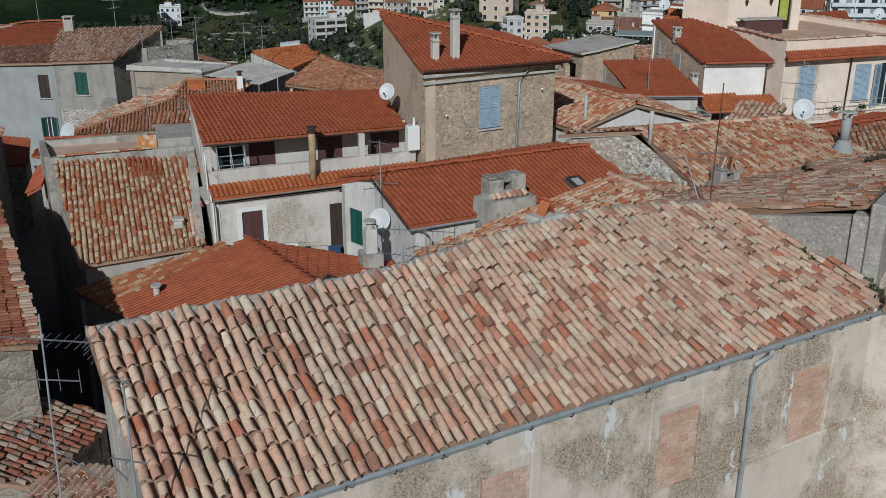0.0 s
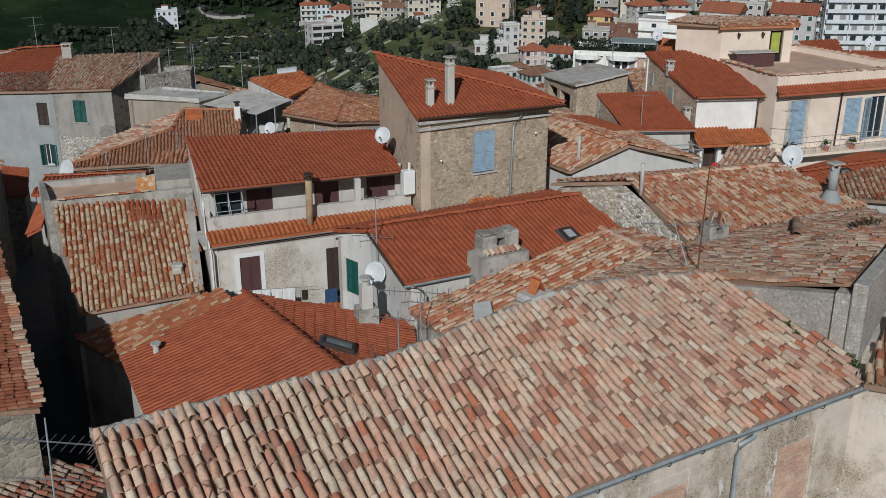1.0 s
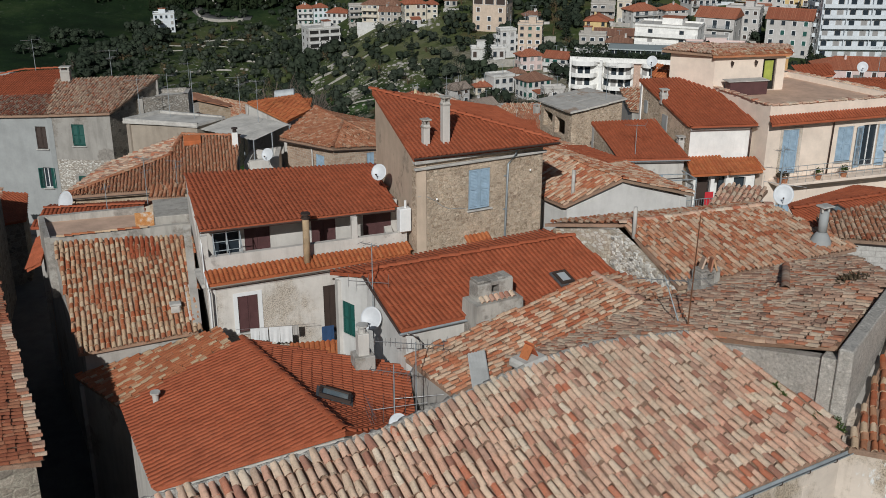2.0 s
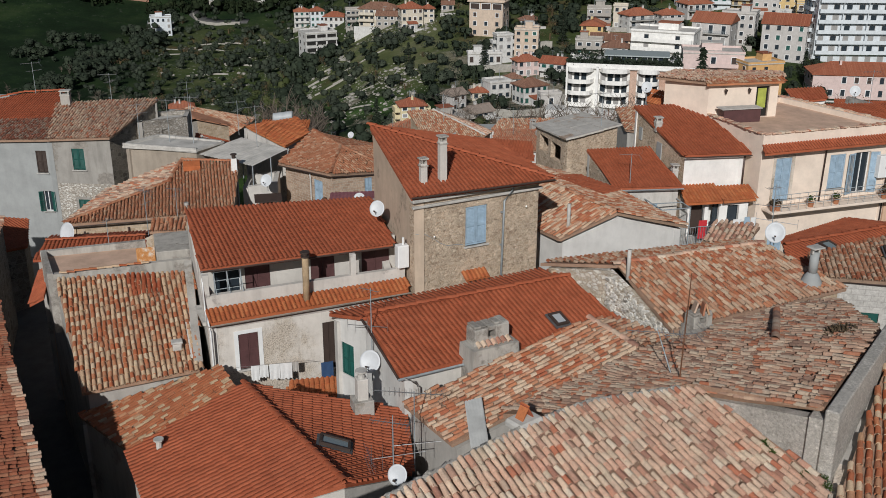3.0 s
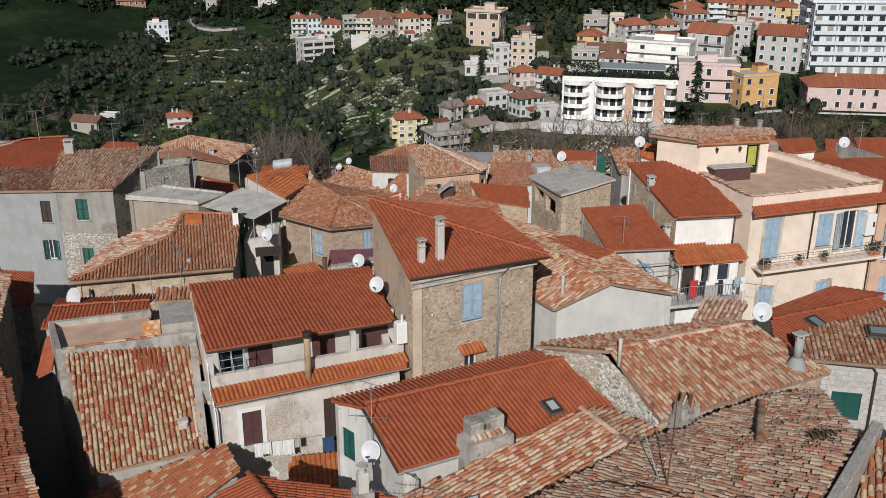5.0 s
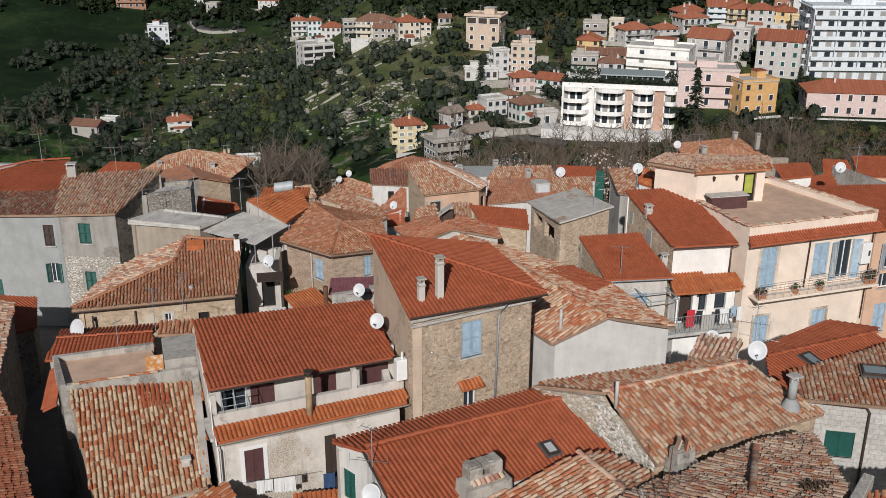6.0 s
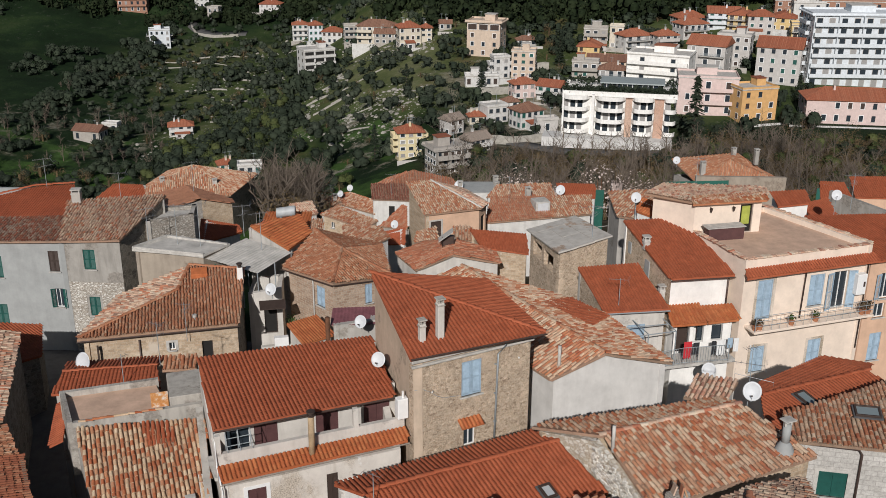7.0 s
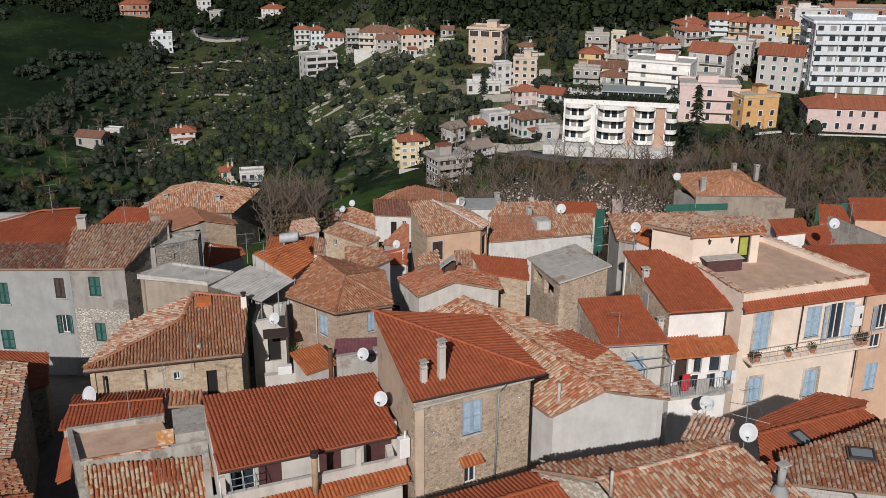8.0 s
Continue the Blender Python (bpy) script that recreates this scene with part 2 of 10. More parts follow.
BROWN = tile_material("brown_tile", [(0.50, 0.325, 0.235), (0.57, 0.42, 0.31), (0.42, 0.235, 0.16), (0.52, 0.40, 0.305), (0.60, 0.41, 0.29), (0.45, 0.165, 0.09), (0.52, 0.33, 0.235), (0.62, 0.48, 0.355), (0.28, 0.165, 0.12), (0.45, 0.285, 0.205), (0.50, 0.21, 0.12)], (0.24, 0.19, 0.15), 0.45)
MIXED = tile_material("red_and_cream_tile", [(0.49, 0.19, 0.09), (0.66, 0.48, 0.32), (0.45, 0.155, 0.072), (0.45, 0.13, 0.053), (0.56, 0.33, 0.195), (0.70, 0.53, 0.37), (0.49, 0.20, 0.10), (0.47, 0.155, 0.065), (0.55, 0.28, 0.16), (0.40, 0.14, 0.07), (0.63, 0.45, 0.295), (0.44, 0.115, 0.047)], (0.33, 0.235, 0.16), 0.3)
CREAMY = tile_material("cream_and_red_tile", [(0.60, 0.42, 0.27), (0.68, 0.51, 0.34), (0.50, 0.22, 0.115), (0.63, 0.45, 0.29), (0.47, 0.15, 0.065), (0.58, 0.37, 0.23), (0.70, 0.54, 0.375), (0.54, 0.27, 0.15), (0.62, 0.43, 0.28), (0.45, 0.13, 0.055), (0.66, 0.48, 0.32), (0.48, 0.16, 0.07), (0.61, 0.41, 0.26), (0.49, 0.19, 0.095), (0.46, 0.14, 0.06)], (0.33, 0.235, 0.16), 0.35)
PATCHED = tile_material("patched_red_tile", [(0.43, 0.14, 0.062), (0.46, 0.165, 0.078), (0.41, 0.125, 0.054), (0.54, 0.39, 0.25), (0.44, 0.15, 0.068), (0.42, 0.135, 0.06), (0.49, 0.25, 0.14)], (0.28, 0.15, 0.095), 0.3)
DARK_MIX = tile_material("dark_mixed_tile", [(0.30, 0.10, 0.06), (0.34, 0.24, 0.18), (0.26, 0.085, 0.05), (0.40, 0.31, 0.24), (0.22, 0.13, 0.095), (0.36, 0.14, 0.085)], (0.17, 0.12, 0.095), 0.5)
WORN_RED = tile_material("worn_red_tile", [(0.43, 0.155, 0.082), (0.46, 0.19, 0.108), (0.39, 0.125, 0.066), (0.47, 0.25, 0.16)], (0.31, 0.165, 0.11), 0.45)
WORN_DARK = tile_material("dark_red_tile", [(0.26, 0.085, 0.055), (0.31, 0.11, 0.07), (0.22, 0.075, 0.05), (0.35, 0.17, 0.12)], (0.17, 0.10, 0.075), 0.4)
FAR_BROWN = tile_material("dull_brown_tile", [(0.24, 0.125, 0.085), (0.28, 0.155, 0.105), (0.20, 0.10, 0.07)], (0.19, 0.11, 0.08), 0.5)
RED = tile_material("new_red_tile", [(0.40, 0.105, 0.047), (0.42, 0.115, 0.053), (0.375, 0.096, 0.043), (0.41, 0.11, 0.05)], (0.27, 0.09, 0.053), 0.4, 0.75)
ALLEY_RED = tile_material("old_dark_red_tile", [(0.29, 0.095, 0.05), (0.32, 0.11, 0.058), (0.26, 0.082, 0.044), (0.35, 0.15, 0.085)], (0.20, 0.095, 0.06), 0.4)
ORANGE = tile_material("orange_tile", [(0.47, 0.14, 0.05), (0.50, 0.17, 0.065), (0.43, 0.12, 0.045)], (0.30, 0.11, 0.06), 0.35, 0.75)

FRONT_WALL = worn_plaster("old_beige_plaster", (0.645, 0.57, 0.495), (0.44, 0.365, 0.28), (0.14, 0.118, 0.09), (0.66, 0.665, 0.655))
PEELING = worn_plaster("peeling_whitewash", (0.44, 0.41, 0.37), (0.34, 0.305, 0.265), (0.15, 0.135, 0.12), (0.80, 0.79, 0.77))
SOOTY = plaster("rough_sooty_cement", (0.48, 0.45, 0.405), (0.25, 0.23, 0.205), (0.34, 0.31, 0.275), 0.85, 0.5, 0.06)
GREY_WALL = plaster("grey_cement_plaster", (0.44, 0.415, 0.38), (0.25, 0.235, 0.21), (0.34, 0.31, 0.27), 0.55, 0.57, 0.03)
PALE_WALL = plaster("pale_grey_plaster", (0.60, 0.57, 0.525), (0.38, 0.355, 0.32), (0.50, 0.47, 0.43), 0.5, 0.62, 0.015)
WHITE_WALL = plaster("white_plaster", (0.85, 0.835, 0.80), (0.5, 0.48, 0.44), None, 0.25, 0.6, 0.01)
LIME_WALL = plaster("greyed_white_plaster", (0.66, 0.645, 0.615), (0.43, 0.415, 0.385), (0.52, 0.49, 0.45), 0.5, 0.62, 0.015)
CREAM_WALL = plaster("cream_paint", (0.80, 0.675, 0.565), (0.65, 0.55, 0.46), None, 0.2, 0.6, 0.006)
PEACH_WALL = plaster("peach_paint", (0.66, 0.44, 0.31), (0.5, 0.34, 0.25), None, 0.25, 0.6, 0.008)
BLUE_GREY_WALL = plaster("grey_blue_paint", (0.35, 0.36, 0.355), (0.27, 0.275, 0.27), None, 0.4, 0.6, 0.006)
DULL_WALL = plaster("dull_grey_plaster", (0.36, 0.34, 0.31), (0.20, 0.185, 0.165), (0.29, 0.265, 0.235), 0.65, 0.55, 0.03)
STONE_WALL = rubble("brown_rubble", [(0.60, 0.465, 0.345), (0.34, 0.245, 0.17), (0.74, 0.605, 0.465), (0.46, 0.335, 0.235), (0.63, 0.49, 0.36)], (0.63, 0.505, 0.38), 8.0, 0.05, (0.66, 0.52, 0.39), 0.57)
TAN_PLASTER = plaster("tan_lime_plaster", (0.56, 0.44, 0.335), (0.40, 0.315, 0.24), (0.44, 0.35, 0.27), 0.5, 0.6, 0.02)
PALE_CEMENT = plain("bleached_cement_roof", (0.53, 0.505, 0.465), 0.92, 0, 0.35, 0.9, 0.01)
CHALK_WALL = plaster("chalky_white_plaster", (0.62, 0.605, 0.58), (0.44, 0.425, 0.40), None, 0.35, 0.6, 0.01)
BROWN_STONE = masonry("reddish_brown_stone", [(0.44, 0.31, 0.225), (0.36, 0.25, 0.18), (0.51, 0.395, 0.30), (0.40, 0.275, 0.20)], (0.46, 0.385, 0.31), 0.30, 0.14, 0.09, 0.02)
WHITE_STONE = rubble("white_rubble", [(0.70, 0.67, 0.61), (0.46, 0.41, 0.35), (0.78, 0.76, 0.71), (0.58, 0.53, 0.46)], (0.31, 0.265, 0.215), 6.4, 0.05, (0.50, 0.465, 0.41), 0.62, 1.9)
GREY_RUBBLE = rubble("grey_rubble", [(0.46, 0.43, 0.385), (0.30, 0.265, 0.225), (0.56, 0.53, 0.48), (0.37, 0.33, 0.285)], (0.26, 0.23, 0.195), 6.5, 0.05, (0.42, 0.39, 0.35), 0.64, 1.8)
SLAB_TOP = plaster("patched_slab", (0.56, 0.53, 0.485), (0.38, 0.345, 0.30), (0.47, 0.36, 0.28), 0.6, 0.55, 0.03)
TAN_CEMENT = plaster("bare_tan_cement", (0.37, 0.315, 0.255), (0.25, 0.21, 0.17), (0.30, 0.245, 0.195), 0.6, 0.55, 0.03)
DARK_STONE = rubble("dark_rubble", [(0.27, 0.235, 0.195), (0.36, 0.31, 0.25), (0.18, 0.155, 0.13), (0.43, 0.375, 0.31)], (0.36, 0.325, 0.265), 3.4, 0.05)
TUFF_WALL = masonry("tan_tuff", [(0.52, 0.40, 0.28), (0.42, 0.31, 0.21), (0.57, 0.45, 0.33), (0.47, 0.34, 0.23)], (0.50, 0.41, 0.31), 0.34, 0.17, 0.05, 0.015, (0.56, 0.48, 0.39), 0.62)
WHITE_RUBBLE = rubble("white_and_tan_rubble", [(0.70, 0.67, 0.60), (0.50, 0.43, 0.33), (0.76, 0.73, 0.67), (0.44, 0.37, 0.28)], (0.46, 0.38, 0.29), 6.0, 0.04)
BLOCK_WALL = masonry("concrete_blockwork", [(0.52, 0.50, 0.47), (0.47, 0.45, 0.42), (0.56, 0.54, 0.51)], (0.40, 0.38, 0.355), 0.44, 0.22, 0.012, 0.01)
ROUGH_CEMENT = rubble("pebbly_cement_render", [(0.600, 0.558, 0.504), (0.456, 0.420, 0.372), (0.696, 0.654, 0.600), (0.528, 0.486, 0.432)], (0.552, 0.516, 0.462), 17.0, 0.03, (0.600, 0.564, 0.516), 0.6)
STAINED_WALL = worn_plaster("stained_lime_plaster", (0.66, 0.62, 0.57), (0.52, 0.455, 0.38), (0.22, 0.19, 0.16), (0.72, 0.70, 0.67))
BRICK_FILL = tile_material("salmon_brick", [(0.58, 0.37, 0.275), (0.54, 0.32, 0.23), (0.62, 0.43, 0.33), (0.56, 0.35, 0.255)], (0.52, 0.43, 0.36), 0.7, 0.92)
MORTAR = plain("pale_mortar", (0.52, 0.46, 0.405), 0.95, 0, 0.35, 6.0, 0.012)
CONCRETE = plain("weathered_concrete", (0.50, 0.48, 0.445), 0.9, 0, 0.35, 2.5, 0.01)
# near-black colour that stands for the shade inside open rooms
DARK_GAP = plain("painted_room_shade", (0.015, 0.014, 0.013), 0.9)
BLUE_PAINT = plain("blue_painted_wood", (0.32, 0.43, 0.53), 0.6)
GREEN_PAINT = plain("dark_green_painted_wood", (0.012, 0.085, 0.07), 0.5)
BROWN_PAINT = plain("maroon_brown_shutter", (0.10, 0.045, 0.045), 0.55)
DARK_WOOD = plain("dark_wood", (0.05, 0.032, 0.025), 0.7)
DISH_PAINT = plain("dish_grey_white", (0.58, 0.60, 0.62), 0.5, 0, 0.12)
WHITE_PAINT = plain("white_paint", (0.78, 0.78, 0.77), 0.45, 0, 0.08)
GALVANISED = plain("galvanised_metal", (0.36, 0.40, 0.42), 0.55, 0.25, 0.3)
COPPER_PIPE = plain("brown_metal_gutter", (0.09, 0.06, 0.05), 0.5, 0.3)
RUST = plain("rusty_iron", (0.16, 0.07, 0.035), 0.85, 0.2, 0.5)
ALUMINIUM = plain("antenna_aluminium", (0.5, 0.5, 0.5), 0.4, 0.8, 0.2)
FLOOR_CLAY = plain("terrace_clay_floor", (0.60, 0.41, 0.30), 0.85, 0, 0.25, 1.2)
METAL_SHEET = plain("grey_metal_sheet", (0.52, 0.52, 0.50), 0.75, 0.0, 0.3, 1.0)
PANE = glass_like("window_glass")
YELLOW_WALL = plaster("yellow_paint", (0.66, 0.49, 0.24), (0.52, 0.39, 0.20), None, 0.2)
YELLOW_PALE = plaster("pale_yellow_paint", (0.66, 0.57, 0.36), (0.5, 0.43, 0.3), None, 0.2)
PINK_WALL = plaster("pink_paint", (0.66, 0.52, 0.485), (0.52, 0.42, 0.39), None, 0.2)
ORANGE_WALL = plaster("orange_paint", (0.66, 0.395, 0.17), (0.54, 0.32, 0.15), None, 0.2)
GREY_LIGHT = plaster("light_grey_paint", (0.53, 0.505, 0.48), (0.38, 0.36, 0.34), None, 0.3)


# ---- building blocks ----
place_of = {}


def thing(name, at, label, category, group="", kind=""):
    ob = new(name)
    ob.location = at
    ob.empty_display_size = 0.3
    place_of[ob] = Vector(at)
    return tagged(ob, label, category, group, kind)


def under(ob, parent):
    """Parents ob, which is built in world places, to a thing or a part."""
    if parent is not None:
        ob.parent = parent
        ob.matrix_parent_inverse = Matrix.Translation(-place_of[parent]) if parent in place_of else Matrix()
    return ob


def part(name, bm, material, parent, label="", smooth=False):
    me = bpy.data.meshes.new(name)
    bm.to_mesh(me)
    bm.free()
    me.materials.append(material)
    if smooth:
        me.polygons.foreach_set("use_smooth", [True] * len(me.polygons))
    ob = under(new(name, me), parent)
    if label:
        ob["label"] = label
    return ob


def quads(name, verts, faces, material, parent=None, smooth=None):
    me = bpy.data.meshes.new(name)
    verts, faces = np.asarray(verts, np.float32), np.asarray(faces, np.int32)
    me.vertices.add(len(verts))
    me.vertices.foreach_set("co", verts.ravel())
    me.loops.add(faces.size)
    me.loops.foreach_set("vertex_index", faces.ravel())
    me.polygons.add(len(faces))
    me.polygons.foreach_set("loop_start", np.arange(0, faces.size, faces.shape[1], dtype=np.int32))
    if smooth is not None:
        me.polygons.foreach_set("use_smooth", np.asarray(smooth, bool))
    me.update(calc_edges=True)
    me.materials.append(material)
    return under(new(name, me), parent)


def box(bm, o, sx, sy, sz, x=(1, 0, 0), y=(0, 1, 0), z=(0, 0, 1), bevel=0.0):
    """A box with o in the middle of its foot, along the axes x, y, z."""
    x, y, z, o = Vector(x), Vector(y), Vector(z), Vector(o)
    vs = [bm.verts.new(o + x * (sx * a / 2) + y * (sy * b / 2) + z * (sz * c)) for c in (0, 1) for a, b in ((-1, -1), (1, -1), (1, 1), (-1, 1))]
    fs = [bm.faces.new([vs[i] for i in f]) for f in ((3, 2, 1, 0), (4, 5, 6, 7), (0, 1, 5, 4), (1, 2, 6, 5), (2, 3, 7, 6), (3, 0, 4, 7))]
    if bevel:
        bmesh.ops.bevel(bm, geom=list({e for f in fs for e in f.edges}), offset=bevel, segments=1, affect="EDGES")


def tube(bm, pts, r, sides=8, r_end=None):
    """A pipe along points."""
    pts = [Vector(p) for p in pts]
    rings = []
    for i, p in enumerate(pts):
        d = (pts[min(i + 1, len(pts) - 1)] - pts[max(i - 1, 0)]).normalized()
        a = d.orthogonal().normalized() if abs(d.z) < 0.95 else Vector((1, 0, 0))
        b = d.cross(a).normalized()
        a = b.cross(d)
        rad = r if r_end is None else r + (r_end - r) * i / (len(pts) - 1)
        rings.append([bm.verts.new(p + a * (rad * math.cos(6.28319 * k / sides)) + b * (rad * math.sin(6.28319 * k / sides))) for k in range(sides)])
    for r0, r1 in zip(rings, rings[1:]):
        for k in range(sides):
            bm.faces.new((r0[k], r0[(k + 1) % sides], r1[(k + 1) % sides], r1[k]))
    bm.faces.new(rings[0][::-1])
    bm.faces.new(rings[-1])


def arch(k, r0, r1, h0, h1, length, thick):
    """A half-round tile: its lower end at 0, its upper end at length. Returns its points and faces."""
    vs, fs, sm = [], [], []
    for r, h, y in ((r0, h0, 0), (r1, h1, length), (r0 - thick, h0 - thick, 0.0), (r0, h0, 0)):
        for i in range(k + 1):
            a = math.pi * (1 - i / k)
            vs.append((r * math.cos(a), y, h * math.sin(a)))
    n = k + 1
    for i in range(k):
        fs.append((i, i + 1, n + i + 1, n + i))
        sm.append(True)
        fs.append((3 * n + i + 1, 3 * n + i, 2 * n + i, 2 * n + i + 1))
        sm.append(False)
    return np.array(vs), np.array(fs), np.array(sm)


# channel clay: dirt, plus the shade between cover tiles put into its colour
CHANNEL = tile_material("dirty_shaded_channel_tile", [(0.37, 0.235, 0.165), (0.30, 0.20, 0.14), (0.40, 0.25, 0.17)], (0.18, 0.145, 0.11), 0.45)
STYLE = {
    # spacing, exposed length, radius, height, jitter, segments
    "old": (0.184, 0.275, 0.076, 0.080, 1.6, 5),
    "wild": (0.180, 0.265, 0.072, 0.076, 2.0, 4),
    "far_old": (0.20, 0.33, 0.078, 0.080, 1.5, 3),
    "fine": (0.182, 0.27, 0.077, 0.072, 1.3, 5),
    "new": (0.176, 0.30, 0.070, 0.038, 0.15, 4),
    "sheet": (0.42, 0.5, 0.20, 0.012, 0.1, 3),
    "far_new": (0.20, 0.34, 0.078, 0.045, 0.15, 3),
}


def spans(poly, style):
    """The tile columns of a roof, and the lines between them: each from its foot to its head. The first edge of poly is the eave."""
    pts = [Vector(p) for p in poly]
    e = (pts[1] - pts[0]).xy.normalized()
    up = Vector((-e.y, e.x))
    mid = sum((p.xy for p in pts), Vector((0, 0))) / len(pts)
    if (mid - pts[0].xy).dot(up) < 0:
        up = -up
    st = [((p - pts[0]).xy.dot(e), (p - pts[0]).xy.dot(up), p.z) for p in pts]
    lo, hi = min(s[0] for s in st), max(s[0] for s in st)
    n = max(1, int((hi - lo) / STYLE[style][0]))

    def line(s):
        cross = []
        for a, b in zip(st, st[1:] + st[:1]):
            if (a[0] - s) * (b[0] - s) < 0:
                f = (s - a[0]) / (b[0] - a[0])
                cross.append((a[1] + (b[1] - a[1]) * f, a[2] + (b[2] - a[2]) * f))
        if len(cross) < 2:
            return None
        cross.sort()
        return [Vector((*(pts[0].xy + e * s + up * t), z)) for t, z in (cross[0], cross[-1])]

    w = (hi - lo) / n
    cols = [c for c in (line(lo + (i + 0.5) * w) for i in range(n)) if c and (c[1] - c[0]).length > 0.15]
    seams = [c for c in (line(lo + min(max(i * w, 1e-3), hi - lo - 1e-3)) for i in range(n + 1)) if c]
    return cols, seams, Vector((e.x, e.y, 0))


def roof(parent, poly, style, material, singles=0, near=None, label="", seed=1, overhang=0.06, sag=0.03, thick=0.12):
    """A tiled slope: deck, channels and rows of cover tiles; the tiles nearest to near are objects of their own."""
    rng = np.random.RandomState(seed)
    spacing, step, rad, high, jit, seg = STYLE[style]
    cols, seams, e = spans(poly, style)
    bm = bmesh.new()
    rows = [[bm.verts.new(p + Vector((0, 0, dz))) for p, dz in ((f, 0), (h, 0), (h, -thick), (f, -thick))] for f, h in seams]
    for a, b in zip(rows, rows[1:]):
        for i in range(4):
            bm.faces.new((a[i], b[i], b[(i + 1) % 4], a[(i + 1) % 4]))
    bm.faces.new(rows[0]), bm.faces.new(rows[-1][::-1])
    bmesh.ops.recalc_face_normals(bm, faces=bm.faces[:])
    deck = part("roof", bm, CHANNEL if jit > 1 else material, parent, label)
    P, X, Y, Zs = [], [], [], []
    for foot, head in cols:
        d = head - foot
        length = d.length
        d.normalize()
        z = e.cross(d)
        if z.z < 0:
            z = -z
        n = max(1, int(math.ceil(length / step)))
        for i in range(n):
            p = foot + d * (min(i * step, max(0.0, length - step * 1.1)) - (overhang if i < n - 1 or n == 1 else 0.0))
            lift = sag * (noise.noise((p.x * 0.45, p.y * 0.45, 3.1)) + 0.5 * noise.noise((p.x * 1.3, p.y * 1.3, 7.7)))
            P.append(p + z * ((0.022 if style == "fine" else 0.034 if jit > 1 else 0.012) + lift))
            X.append(e), Y.append(d), Zs.append(z)
    P, X, Y, Zs = (np.array([tuple(v) for v in a]) for a in (P, X, Y, Zs))
    N = len(P)
    yaw = rng.normal(0, 0.028 * jit, N)[:, None]
    X, Y = X * np.cos(yaw) + Y * np.sin(yaw), Y * np.cos(yaw) - X * np.sin(yaw)
    tilt = (0.055 + rng.normal(0, 0.012 * jit, N))[:, None]
    Y, Zs = Y * np.cos(tilt) - Zs * np.sin(tilt), Zs * np.cos(tilt) + Y * np.sin(tilt)
    P = P + X * rng.normal(0, 0.006 * jit, N)[:, None] + Y * rng.normal(0, 0.02 * jit, N)[:, None] + Zs * (0.022 + np.abs(rng.normal(0, 0.006 * jit, N)))[:, None]
    chosen = np.zeros(N, bool)
    if singles:
        chosen[np.argsort(((P - np.array(near)) ** 2).sum(1))[:singles]] = True
    vs, fs, sm = arch(seg, rad, rad * 0.86, high, high * 0.88, step * 1.12, 0.016)
    rest = np.flatnonzero(~chosen)
    if len(rest):
        s = (1 + rng.normal(0, 0.035 * jit, len(rest)))[:, None, None]
        V = P[rest][:, None] + s * (vs[None, :, :1] * X[rest][:, None] + vs[None, :, 1:2] * Y[rest][:, None] + vs[None, :, 2:] * Zs[rest][:, None])
        if jit > 1:
            V = V + rng.normal(0, 0.0036 * jit, V.shape)
        F = fs[None] + (np.arange(len(rest)) * len(vs))[:, None, None]
        ob = quads("roof_tiles", V.reshape(-1, 3), F.reshape(-1, 4), material, deck, np.tile(sm, len(rest)))
        ob["kind"] = "stuff"
    if singles:
        shapes = []
        for i in range(6):
            vs, fs, sm = arch(seg + 1, rad * (0.97 + 0.015 * i), rad * (0.83 + 0.01 * i), high * (1.04 - 0.02 * i), high * 0.88, step * 1.12, 0.016)
            if jit > 1:
                vs = vs + rng.normal(0, 0.0036 * jit, vs.shape)
            ob = quads("roof_tile", vs, fs, material, deck, sm)
            shapes.append(ob.data)
            bpy.data.objects.remove(ob)
        for i in np.flatnonzero(chosen):
            ob = under(new("roof_tile", shapes[i % 6]), deck)
            ob.matrix_basis = Matrix((
                (X[i][0], Y[i][0], Zs[i][0], P[i][0]), (X[i][1], Y[i][1], Zs[i][1], P[i][1]), (X[i][2], Y[i][2], Zs[i][2], P[i][2]), (0, 0, 0, 1)))
    return deck


def crust(parent, pts, width=0.2, height=0.1, seed=4, material=None):
    """An uneven bed of old mortar along the head of a roof."""
    rng = np.random.RandomState(seed)
    line_ = [Vector(a).lerp(Vector(b), k / n) for a, b in zip(pts, pts[1:]) for n in [max(1, int((Vector(b) - Vector(a)).length / 0.07))] for k in range(n)] + [Vector(pts[-1])]
    V, F = [], []
    for i, p in enumerate(line_):
        d = line_[min(i + 1, len(line_) - 1)] - line_[max(i - 1, 0)]
        n = Vector((d.y, -d.x, 0)).normalized()
        for s, h in ((-1, -0.12), (-0.6, 0.5 * height), (0, height), (0.6, 0.6 * height), (1, -0.12)):
            V.append(p + n * (s * width / 2 + rng.normal(0, 0.018)) + Vector((0, 0, h + rng.normal(0, 0.02))))
    for i in range(len(line_) - 1):
        F += [(5 * i + k, 5 * i + k + 1, 5 * i + k + 6, 5 * i + k + 5) for k in range(4)]
    return quads("ridge_mortar", V, F, material or MORTAR, parent)


